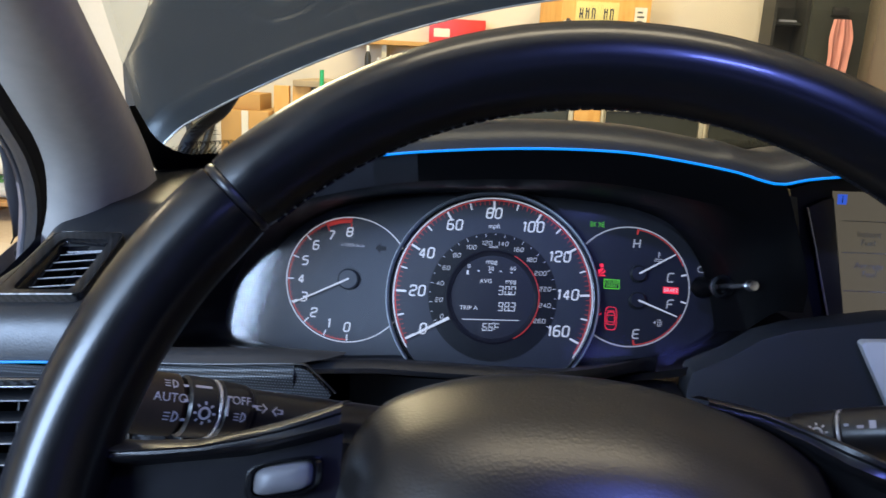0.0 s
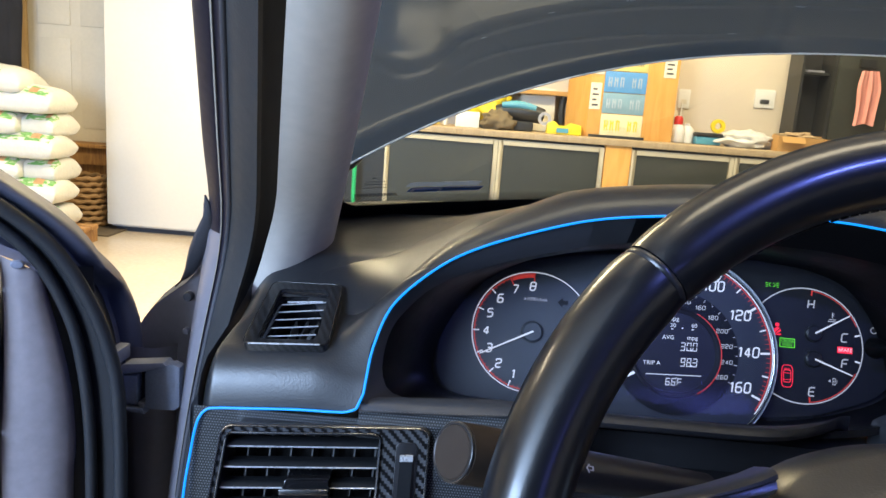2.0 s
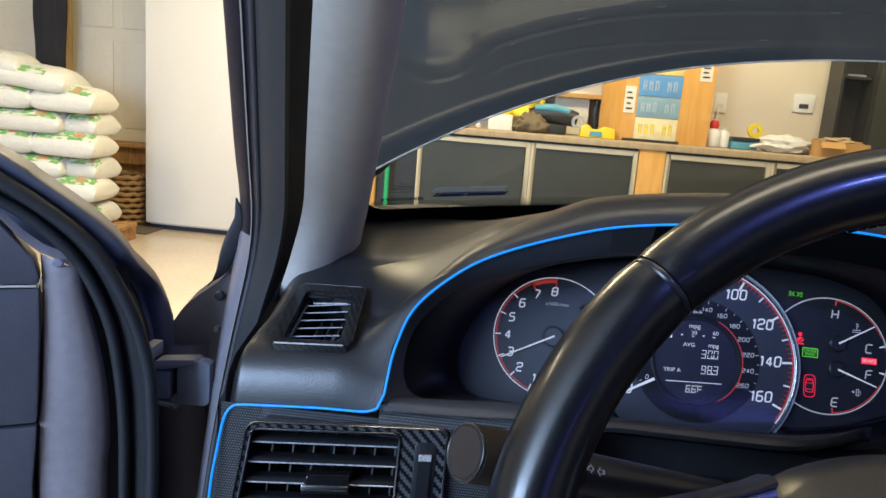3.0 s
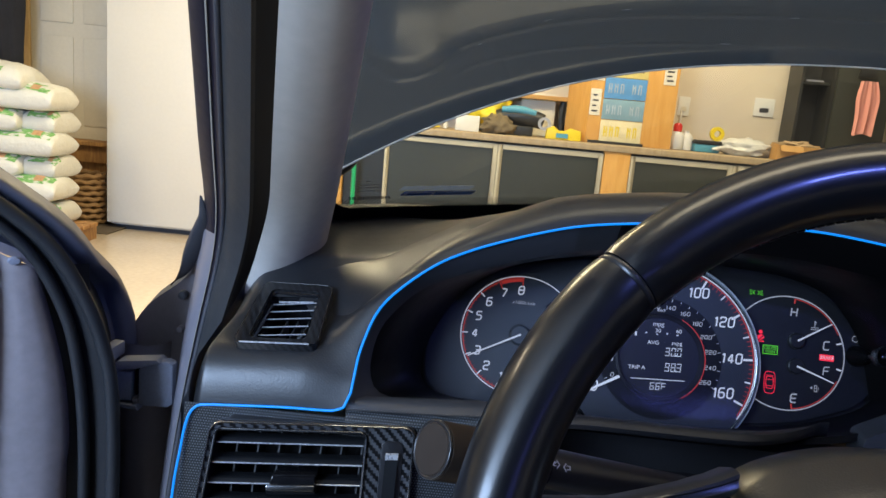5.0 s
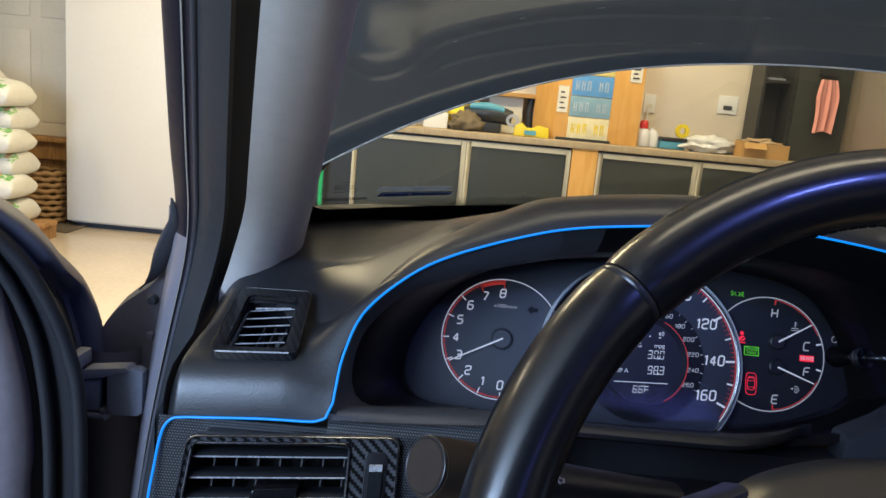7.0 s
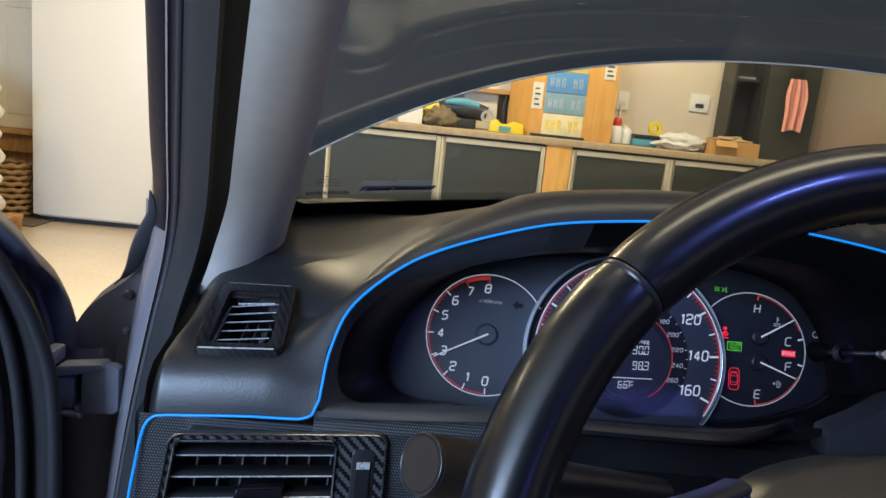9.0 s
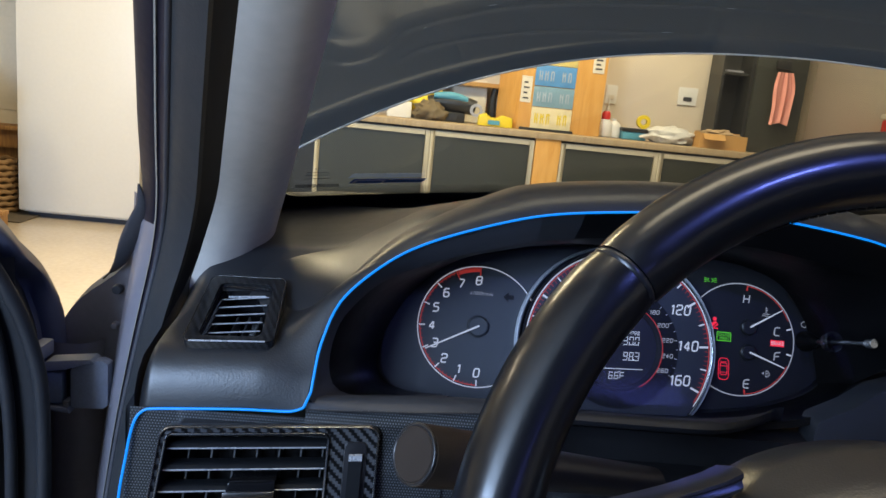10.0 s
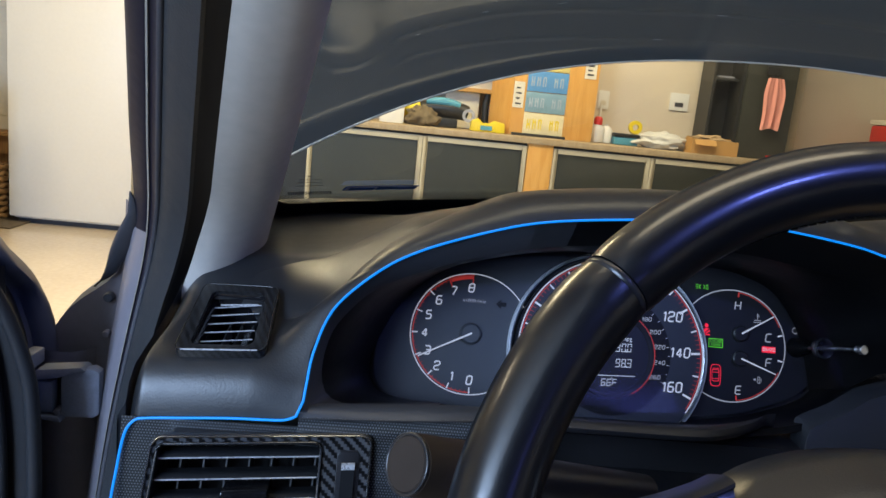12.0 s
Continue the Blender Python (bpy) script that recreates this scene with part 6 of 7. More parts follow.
# reflected lines, shaped as ridges in the bonnet: share of the half width, height up the skin
REFLECTED = [(-1.0, 0.30), (-0.93, 0.24), (-0.877, 0.156), (-0.857, 0.112), (-0.832, 0.077), (-0.813, 0.066), (-0.783, 0.0636), (-0.756, 0.073), (-0.727, 0.0887), (-0.690, 0.0926), (-0.634, 0.095), (-0.566, 0.097), (-0.468, 0.094), (-0.317, 0.086), (-0.165, 0.083), (0.0, 0.082)]
SECOND = [(-0.90, 0.215), (-0.872, 0.173), (-0.844, 0.1265), (-0.817, 0.0984), (-0.788, 0.0891), (-0.762, 0.0931), (-0.724, 0.1094), (-0.650, 0.1141), (-0.563, 0.1145), (-0.464, 0.1150), (-0.362, 0.1132), (-0.209, 0.1110), (0.0, 0.107)]
LOWER = [(-0.753, 0.0417), (-0.715, 0.0531), (-0.623, 0.0517), (-0.481, 0.0409), (-0.333, 0.0274), (-0.182, 0.0219), (0.0, 0.016)]


def bonnet():
    t = thing("bonnet", (0.43, 1.05, 0.99), "raised grey car bonnet seen through the windscreen", "bonnet")
    c = 0.43
    fold = lambda table: [(p.x, p.y) for p in cr([(u, s, 0) for u, s in table], 160)]
    reflected, second, lower = fold(REFLECTED), fold(SECOND), fold(LOWER)

    def height(line, u):
        u = -abs(u)
        if u <= line[0][0]:
            return line[0][1]
        for (u0, s0), (u1, s1) in zip(line, line[1:]):
            if u0 <= u <= u1:
                return s0 + (s1 - s0) * (u - u0) / max(1e-9, u1 - u0)
        return line[-1][1]

    def skin(u, s):
        q = abs(u) * 0.76 / 0.803
        w = 0.76 + 0.07 * min(1, s / 0.12) ** 0.6
        z = 1.2147 - 0.1115 * q ** 1.75 - 0.139 * q ** 3.2 + s * 0.72
        y = 1.12 - 0.24 * (u * 0.76 / 0.70) ** 2 + s * 0.72 + 0.05 * u * u * s
        d = s - height(reflected, u)
        d2 = s - height(second, u)
        # tilt darkens the skin above the second line, as its reflection would
        h = 0.34 * max(0.0, d2) * math.exp(-max(0.0, d2) / 0.25)
        h += 0.0011 * math.exp(-(d / 0.0045) ** 2) + 0.0008 * math.exp(-(d2 / 0.004) ** 2)
        if abs(u) < 0.753:
            h += 0.0007 * math.exp(-((s - height(lower, u)) / 0.0035) ** 2)
        h += 0.012 - 0.012 * max(0, 1 - s / 0.02) ** 2 - 0.02 * max(0, (abs(u) - 0.95) / 0.05) ** 2
        return Vector((c + u * w, y - h * 0.7, z + h * 0.7))

    m = 300
    us = [math.copysign(1 - (1 - abs(v)) ** 1.25, v) for v in (-1 + 2 * i / m for i in range(m + 1))]
    rows = []
    for j in range(190):
        s = 0.0017 * j if j < 140 else 0.238 + 0.0017 * 140 * ((j - 140) / 12) ** 1.1
        rows.append([skin(u, s) for u in us])
    part("skin", Shape().grid(rows), HOODPAINT, t, "glossy grey outer skin with reflections shaped as ridges", angle=80)
    part("rear_edge", Shape().tube([p + Vector((0, -0.001, -0.0005)) for p in rows[0]], 0.0013, 6), BRIGHT, t, "thin bright rear edge", angle=60)
    part("under_edge", Shape().grid([[p + Vector((0, 0.002, -0.001)) for p in rows[0]], [p + Vector((0, 0.035, 0.02)) for p in rows[0]], [p + Vector((0, 0.05, 0.05)) for p in rows[0]]]), PAINT, t, angle=60)
    part("hinge_arm", Shape().tube(cr([(-0.335, 0.93, 0.955), (-0.330, 0.945, 0.985), (-0.322, 0.95, 1.000), (-0.308, 0.955, 1.014), (-0.290, 0.96, 1.028), (-0.27, 0.97, 1.06)], 20), lambda f: 0.0095 - 0.003 * f, 8), RUBBER, t, "dark curved hinge arm", angle=60)
    # short pale streaks, glints painted beside the reflected lines
    for k in range(5):
        line, off = ((reflected, -0.006), (reflected, 0.004), (second, -0.005), (lower, 0.003))[k % 4]
        u0 = -0.70 + 0.13 * k + 0.02 * math.sin(k * 5.1)
        n = 6
        run = 0.008 + 0.012 * abs(math.sin(k * 2.7))
        pts = [skin(u0 + run * i / n, height(line, u0 + run * i / n) + off + 0.004 * math.sin(k * 1.9)) + Vector((0, -0.0005, 0.0004)) for i in range(n + 1)]
        part("dried_streak", Shape().tube(pts, lambda f: 0.0001 + 0.00018 * math.sin(math.pi * f), 5), GLINT, t)


def base_y(x):
    return 1.0 - 0.24 * ((x - 0.43) / 0.70) ** 2


def base_z(x):
    return 0.990 + 0.018 * (1 - ((x - 0.43) / 0.70) ** 2)


def windscreen():
    t = thing("windscreen", (0.43, 0.95, 0.985), "raked windscreen with a black printed border and stickers", "windscreen")
    pt = lambda x, s, h=0.0: Vector((x, base_y(x) - s * 0.866 - 0.02 * s * (1 - ((x - 0.43) / 0.7) ** 2), base_z(x) + s * 0.5)) + Vector((0, -0.5, -0.866)) * h
    xs = [-0.285 + 1.43 * i / 70 for i in range(71)]
    lim = lambda x, s: max(x, -0.285 + 0.235 * s * 0.9)
    rows = [[pt(lim(x, s), s) for x in xs] for s in [0.0 + 0.6 * j / 16 for j in range(17)]]
    part("glass_pane", Shape().grid(rows), GLASS, t, "clear laminated glass", angle=60, shadow=False)
    part("border", Shape().grid([[pt(x, s, 0.002) for x in xs] for s in (-0.03, 0.008, 0.024)]), FRIT, t, "solid black printed border", angle=60)
    # corner of the border rises along the pillar
    cor = []
    for k in range(14):
        a = k / 13
        q = 0.012 + 0.115 * a
        cor.append([pt(-0.288 + 0.21 * q, q, 0.002), pt(-0.284 + 0.21 * q + 0.010 * (1 - a) + 0.034 * (1 - a) ** 5, q, 0.002)])
    part("border_corner", Shape().grid(cor), FRIT, t)
    dots = Shape()
    for j in range(7):
        for i in range(240):
            x = -0.268 + 0.0036 * i + (0.0018 if j % 2 else 0)
            s = 0.0255 + 0.0032 * j
            r = 0.00168 - 0.00013 * j
            dots.cap([pt(x + r * math.cos(a), s + r * math.sin(a), 0.002) for a in (math.pi * k / 3 for k in range(6))])
    tagged(part("border_dots", dots, FRIT, t, "fading row of black dots"), kind="stuff")
    # stickers
    slant = lambda x, q: pt(x + 0.55 * (q - 0.0555), q, 0.003)
    s = Shape().grid([[slant(x, q) for x in (-0.199, -0.160, -0.128)] for q in (0.0555, 0.0655)])
    lb = part("sticker", s, LABELBLUE, t, "blue service sticker with a pale edge")
    low = Vector((0, -0.0003, -0.0005))
    part("sticker_panel", Shape().grid([[slant(x, q) + low for x in (-0.1975, -0.168)] for q in (0.0562, 0.0648)]), LABELWHITE, lb)
    part("sticker_bars", Shape().grid([[slant(x, q) + low * 2 for x in (-0.1945, -0.1705)] for q in (0.0576, 0.0632)]), LABELBLUE, lb)
    part("sticker_edge", Shape().grid([[slant(x, q) + low for x in (-0.167, -0.1285)] for q in (0.0638, 0.0652)]), LABELWHITE, lb)
    bars = Shape()
    x = -0.2465
    k = 0
    while x < -0.209:
        w = (0.0006, 0.0011, 0.0008, 0.0014)[k % 4]
        bars.grid([[pt(x, q, 0.003), pt(x + w, q, 0.003)] for q in (0.0475, 0.0555)])
        x += w + (0.0007, 0.0011, 0.0006)[k % 3]
        k += 1
    for q in (0.068, 0.076, 0.082):
        bars.grid([[pt(xx, q + d, 0.003) for xx in (-0.238 + 0.3 * (q - 0.068), -0.215)] for d in (0, 0.0011)])
    bars.grid([[pt(xx, q, 0.003) for xx in (-0.2265, -0.2225)] for q in (0.090, 0.0915)])
    part("etched_code", bars, INK, t, "black bar code and lines printed on the glass")
    # wiper arm lying at the corner
    part("cowl", Shape().grid([[(x, base_y(x) - 0.03, base_z(x) - 0.045) for x in xs], [(x, base_y(x) + 0.10, base_z(x) - 0.06) for x in xs]]), RUBBER, t)


pillar()
body_side()
centre_pillar()
door_hinge()
car_door()
bonnet()
windscreen()


def roof():
    t = thing("car_roof", (0.43, -0.4, 1.40), "unseen car roof, its lining darkened as unlit, with a dome lamp", "car roof")
    part("headliner", Shape().grid([[(x, y, 1.43 - 0.05 * abs((x - 0.43) / 0.6) ** 3 - 0.10 * max(0, (y - 0.1) / 0.2) ** 2) for x in [-0.15 + 1.16 * i / 16 for i in range(17)]] for y in [-1.6 + 1.8 * j / 16 for j in range(17)]]), HEADLINER, t, angle=60)
    part("dome_lamp", Shape().box(0.13, 0.31, -0.03, 0.09, 1.400, 1.420), WHITEPLASTIC, t, bevel=0.004)


roof()


# ---- workbench wall ----
def workbench():
    t = thing("workbench", (0.6, 4.7, 0), "long workbench with grey doors in pale frames", "workbench")
    part("worktop", Shape().box(-1.08, 3.1, 4.43, 5.015, 0.918, 0.955), WORKTOP, t, "worn board worktop", bevel=0.004)
    part("carcass", Shape().box(-1.05, 3.1, 4.50, 5.01, 0.06, 0.915), LOCKER, t)
    part("plinth", Shape().box(-1.05, 3.1, 4.55, 5.0, 0.0, 0.06), LOCKER, t)
    part("wood_post", Shape().box(0.562, 0.712, 4.44, 4.50, 0.0, 0.917), PLY, t, "bare orange timber panel", bevel=0.002)
    for x0, x1 in ((-0.735, -0.065), (-0.062, 0.556), (0.716, 1.305), (1.308, 1.93), (1.933, 2.55)):
        d = part("door", Shape().box(x0 + 0.028, x1 - 0.028, 4.455, 4.475, 0.11, 0.872), CABGREY, t, "flat grey cabinet door")
        fr = Shape()
        for a, b, c, e in ((x0, x0 + 0.028, 0.08, 0.902), (x1 - 0.028, x1, 0.08, 0.902), (x0 + 0.028, x1 - 0.028, 0.874, 0.902), (x0 + 0.028, x1 - 0.028, 0.08, 0.108)):
            fr.box(a, b, 4.445, 4.485, c, e)
        part("door_frame", fr, FRAMECREAM, d, "pale frame", bevel=0.002)
        part("knob", Shape().lathe([(0, 0.022), (0.012, 0.02), (0.013, 0.012), (0.006, 0.008), (0.006, 0)], lambda u, v, h, x=x0 + (x1 - x0) * 0.6: (x + u, 4.455 - h, 0.62 + v), 14), CABGREY, d)


workbench()


def crate():
    t = thing("plywood_box", (0.70, 4.75, 0.955), "orange plywood box pasted with number plates and stickers", "box")
    part("front", Shape().box(0.455, 0.965, 4.60, 4.62, 0.956, 1.62), PLY, t, bevel=0.002)
    part("side", Shape().box(0.345, 0.457, 4.62, 4.64, 0.956, 1.62, lambda a, b, c: (a, b + (0.457 - a) * 1.6, c)), PLY, t)
    part("top", Shape().box(0.457, 0.965, 4.62, 4.99, 1.60, 1.62), PLY, t)
    part("side", Shape().box(0.945, 0.965, 4.62, 4.99, 0.956, 1.60), PLY, t)
    part("skid", Shape().box(0.47, 0.80, 4.585, 4.60, 0.956, 0.972), LOCKER, t)
    z = 1.350
    for m, h, ink in ((YELLOWPLATE, 0.13, INK), (BLUEPLATE, 0.122, PLATEINK), (TEALPLATE, 0.120, PLATEINK), (CREAMPLATE, 0.130, YELLOW)):
        top = z + (0.13 if m is YELLOWPLATE else 0)
        z1 = top
        z0 = top - h
        if m is not YELLOWPLATE:
            z = z0 - 0.004
        p = part("number_plate", Shape().box(0.535, 0.782, 4.594, 4.5995, z0, z1), m, t, "embossed number plate", bevel=0.002)
        b = Shape()
        for k in range(6):
            x = 0.557 + 0.035 * k
            if k != 3:
                b.box(x, x + 0.007, 4.5915, 4.5938, z0 + h * 0.26, z0 + h * 0.72).box(x + 0.015, x + 0.021, 4.5915, 4.5938, z0 + h * 0.26, z0 + h * 0.72).box(x + 0.0072, x + 0.0148, 4.5915, 4.5938, z0 + h * (0.42 + 0.12 * (k % 3)), z0 + h * (0.50 + 0.12 * (k % 3)))
        part("plate_bars", b, ink, p)
        z = z if m is not YELLOWPLATE else 1.347
    for x0, x1, za, zb in ((0.458, 0.522, 1.12, 1.275), (0.875, 0.945, 1.33, 1.46), (0.47, 0.53, 1.325, 1.37)):
        p = part("sticker", Shape().box(x0, x1, 4.596, 4.5995, za, zb), PAPER, t, "pale paper sticker")
        b = Shape()
        for k in range(4):
            b.box(x0 + 0.015, x1 - 0.015 - 0.01 * (k % 2), 4.594, 4.5958, za + 0.02 + (zb - za) * 0.2 * k, za + 0.03 + (zb - za) * 0.2 * k)
        part("sticker_bars", b, INK, p)


crate()


def blob(cx, cy, cz, sx, sy, sz, seed, n=18, rough=0.25, flat=0.0):
    """An uneven rounded heap."""
    s = Shape()
    rows = []
    for j in range(n + 1):
        b = math.pi * (j / n - 0.5)
        row = []
        for i in range(n * 2):
            a = 2 * math.pi * i / (n * 2)
            d = Vector((math.cos(a) * math.cos(b), math.sin(a) * math.cos(b), math.sin(b)))
            k = 1 + rough * noise.noise(d * 2.2 + Vector((seed, 0, 0))) + rough * 0.5 * noise.noise(d * 5 + Vector((0, seed, 0)))
            z = max(d.z * k, -1 + flat) if d.z < 0 else d.z * k
            row.append((cx + d.x * sx * k, cy + d.y * sy * k, cz + sz * z))
        rows.append(row)
    return s.grid(rows, wrap_u=True)


def revolve(x, y, z, profile, seg=20):
    return Shape().lathe(profile, lambda u, v, h: (x + u, y + v, z + h), seg)


def bench_things():
    T = 0.955
    t = thing("spray_bottle", (1.02, 4.70, T), "white bottle with a red cap on the workbench", "bottle")
    part("body", revolve(1.02, 4.70, T + 0.001, [(0, 0), (0.042, 0.002), (0.045, 0.01), (0.045, 0.085), (0.025, 0.108), (0.018, 0.112)]), WHITEPLASTIC, t, angle=50)
    part("cap", revolve(1.02, 4.70, T + 0.110, [(0.02, 0), (0.026, 0.002), (0.027, 0.035), (0.018, 0.05), (0, 0.052)]), REDPLASTIC, t, "red cap", angle=40)
    t = thing("jug", (1.085, 4.74, T), "small white plastic jug on the workbench", "jug")
    part("body", revolve(1.085, 4.74, T + 0.001, [(0, 0), (0.046, 0.002), (0.049, 0.07), (0.030, 0.098), (0.018, 0.104), (0.018, 0.118), (0, 0.118)]), WHITEPLASTIC, t, angle=40)
    t = thing("black_tub", (1.20, 4.70, T), "black and teal plastic tub on the workbench", "tub")
    part("body", Shape().box(1.125, 1.275, 4.65, 4.75, T + 0.001, T + 0.050), TEAL, t, bevel=0.01)
    part("lid", Shape().box(1.118, 1.282, 4.643, 4.757, T + 0.051, T + 0.072), BLACKPLASTIC, t, "black lid", bevel=0.008)
    t = thing("tape_roll", (1.258, 4.70, T + 0.073), "yellow roll of tape standing on the tub lid", "tape roll")
    part("roll", Shape().lathe([(0.025, -0.015), (0.052, -0.015), (0.054, 0), (0.052, 0.015), (0.025, 0.015), (0.025, -0.015)], lambda u, v, h: (1.258 + u * 0.8, 4.70 + h, T + 0.0725 + 0.0435 + v * 0.8), 24), YELLOW, t)
    single("plastic_bag", blob(1.42, 4.66, T + 0.042, 0.17, 0.10, 0.058, 3.1, 22, 0.35, 0.28), CLEARBAG, "crumpled clear plastic bag on the workbench", "plastic bag", angle=70)
    t = thing("open_carton", (1.70, 4.555, T), "torn brown carton with odds and ends on the workbench", "carton")
    part("wall", Shape().box(1.555, 1.845, 4.500, 4.505, T + 0.001, T + 0.088), CARDBOARD, t)
    part("wall", Shape().box(1.555, 1.560, 4.506, 4.61, T + 0.001, T + 0.092), CARDBOARD, t)
    part("wall", Shape().box(1.840, 1.845, 4.506, 4.61, T + 0.001, T + 0.080), CARDBOARD, t)
    part("wall", Shape().box(1.561, 1.839, 4.605, 4.61, T + 0.001, T + 0.100), CARDBOARD, t)
    part("flap", Shape().box(0, 0.13, 0, 0.004, 0, 0.06, lambda a, b, c: (1.57 + a, 4.498 - b - 0.5 * c, T + 0.088 - 0.55 * c)), CARDBOARD, t)
    part("contents", blob(1.69, 4.556, T + 0.085, 0.11, 0.045, 0.030, 7.7, 14, 0.5), surface("scrap_paper", (0.42, 0.30, 0.17), 0.85, vary=0.35, scale=40), t, "brown and dark scraps")
    t = thing("yellow_level", (0.32, 4.58, T), "yellow plastic tool case on the workbench", "tool case")
    part("body", Shape().prism([(0.215, 0.001), (0.425, 0.001), (0.42, 0.06), (0.36, 0.072), (0.33, 0.052), (0.29, 0.052), (0.26, 0.078), (0.22, 0.06)], lambda u, v, h: (u, 4.64 - h, T + v), 0, 0.09), YELLOW, t, bevel=0.006)
    part("plate", Shape().box(0.275, 0.345, 4.545, 4.549, T + 0.012, T + 0.038), TEAL, t)
    t = thing("power_tool", (0.10, 4.68, T), "black and teal power tool lying on the workbench", "power tool")
    part("motor", Shape().tube(cr([(-0.09, 4.70, T + 0.10), (0.0, 4.70, T + 0.115), (0.12, 4.69, T + 0.11), (0.20, 4.69, T + 0.095)], 14), lambda q: 0.045 + 0.012 * math.sin(q * 3.1), 16), BLACKPLASTIC, t, angle=60)
    part("shell", Shape().tube(cr([(-0.06, 4.665, T + 0.15), (0.05, 4.66, T + 0.155), (0.15, 4.655, T + 0.14)], 12), lambda q: 0.018 + 0.008 * math.sin(q * 3.1), 12), TEAL, t, angle=60)
    part("guard", Shape().lathe([(0.022, -0.012), (0.040, -0.012), (0.040, 0.012), (0.022, 0.012), (0.022, -0.012)], lambda u, v, h: (0.205 + u, 4.64 + h, T + 0.085 + v), 20), PRINT, t)
    part("foot", Shape().box(-0.02, 0.14, 4.64, 4.76, T + 0.001, T + 0.06), BLACKPLASTIC, t, bevel=0.012)
    single("rag", blob(-0.08, 4.62, T + 0.045, 0.095, 0.07, 0.065, 9.2, 18, 0.5, 0.3), surface("brown_rag", (0.16, 0.12, 0.07), 0.95, vary=0.3, scale=30), "crumpled brown rag on the workbench", "rag", angle=70)
    t = thing("white_carton", (-0.27, 4.66, T), "small white carton on the workbench", "carton")
    part("carton_body", Shape().box(-0.335, -0.19, 4.60, 4.72, T + 0.001, T + 0.095), WHITEPLASTIC, t, bevel=0.003)
    t = thing("yellow_bag", (-0.15, 4.82, T), "yellow padded bag heaped on the workbench", "bag")
    part("bag_body", blob(-0.13, 4.84, T + 0.12, 0.13, 0.09, 0.13, 5.5, 18, 0.4, 0.05), YELLOW, t, angle=70)
    t = thing("grey_case", (0.19, 4.90, T), "pale grey case standing behind the tools", "case")
    part("case_body", Shape().box(0.06, 0.28, 4.86, 4.98, T + 0.001, T + 0.27), PAPER, t, bevel=0.01)
    t = thing("drill_case", (0.32, 4.86, T), "black and green tool standing behind the yellow case", "power tool")
    part("handle", Shape().tube(cr([(0.33, 4.86, T + 0.03), (0.32, 4.86, T + 0.15), (0.335, 4.86, T + 0.25)], 10), 0.022, 12), BLACKPLASTIC, t)
    part("base", Shape().box(0.27, 0.39, 4.80, 4.92, T + 0.001, T + 0.045), BLACKPLASTIC, t, bevel=0.01)
    for x, y, r, h, m, lab in ((-0.62, 4.72, 0.024, 0.15, TEAL, "blue bottle on the workbench"), (-0.545, 4.75, 0.022, 0.17, REDPLASTIC, "orange-red can on the workbench"), (-0.70, 4.80, 0.02, 0.22, BLACKPLASTIC, "dark slim bottle on the workbench"), (-0.40, 4.70, 0.015, 0.14, WHITEPLASTIC, "white tube on the workbench")):
        t = thing("bottle", (x, y, T), lab, "bottle", "bottles on the workbench")
        part("body", revolve(x, y, T + 0.001, [(0, 0), (r, 0.002), (r, h * 0.7), (r * 0.5, h * 0.84)]), m, t, angle=40)
        part("cap", revolve(x, y, T + h * 0.84, [(r * 0.55, 0), (r * 0.55, h * 0.16), (0, h * 0.16)]), WHITEPLASTIC, t)
    single("yellow_cloth", blob(-0.50, 4.60, T + 0.018, 0.06, 0.04, 0.025, 1.7, 12, 0.4, 0.3), YELLOW, "folded yellow cloth on the workbench", "cloth", angle=70)
    t = thing("red_carton", (-0.12, 4.95, T + 0.28), "red carton with a white mark on a wall shelf", "carton")
    part("carton_body", Shape().box(-0.33, 0.02, 4.86, 5.0, 1.215, 1.36), REDPLASTIC, t, bevel=0.003)
    part("white_bars", Shape().box(-0.30, -0.20, 4.856, 4.8595, 1.25, 1.30), PAPER, t)
    t = thing("wall_shelf", (-0.4, 4.95, 1.19), "pale shelf board over the workbench", "shelf")
    part("board", Shape().box(-0.85, 0.35, 4.80, 5.018, 1.185, 1.212), CARDBOARD, t, bevel=0.002)
    part("bracket", Shape().box(-0.62, -0.59, 4.84, 5.018, 0.957, 1.184), FRAMECREAM, t)


bench_things()


def wall_plate(x, z, w, h, label):
    t = thing("wall_outlet", (x, 5.015, z), label, "outlet", "wall outlets")
    part("plate", Shape().box(x - w / 2, x + w / 2, 5.009, 5.0195, z - h / 2, z + h / 2), PLATEWHITE, t, bevel=0.003)
    part("socket", Shape().box(x - w * 0.22, x + w * 0.22, 5.006, 5.0088, z - h * 0.28, z - h * 0.04), INK if w > 0.1 else PAPER, t)


wall_plate(1.112, 1.227, 0.075, 0.12, "white single wall socket plate with a cord")
wall_plate(1.62, 1.262, 0.128, 0.115, "white double wall plate with a dark socket")
single("outlet_cord", Shape().tube(cr([(1.10, 5.0, 1.20), (1.095, 4.985, 1.12), (1.075, 4.97, 1.04), (1.08, 4.90, 0.965)], 16), 0.006, 8), WHITEPLASTIC, "pale cord hanging from the wall socket", "cord")


LOCKER_AT = lambda x, y, z: (1.041 * x + 0.0056, y + 0.18, z if z < 0.96 else 1.041 * z - 0.0457)


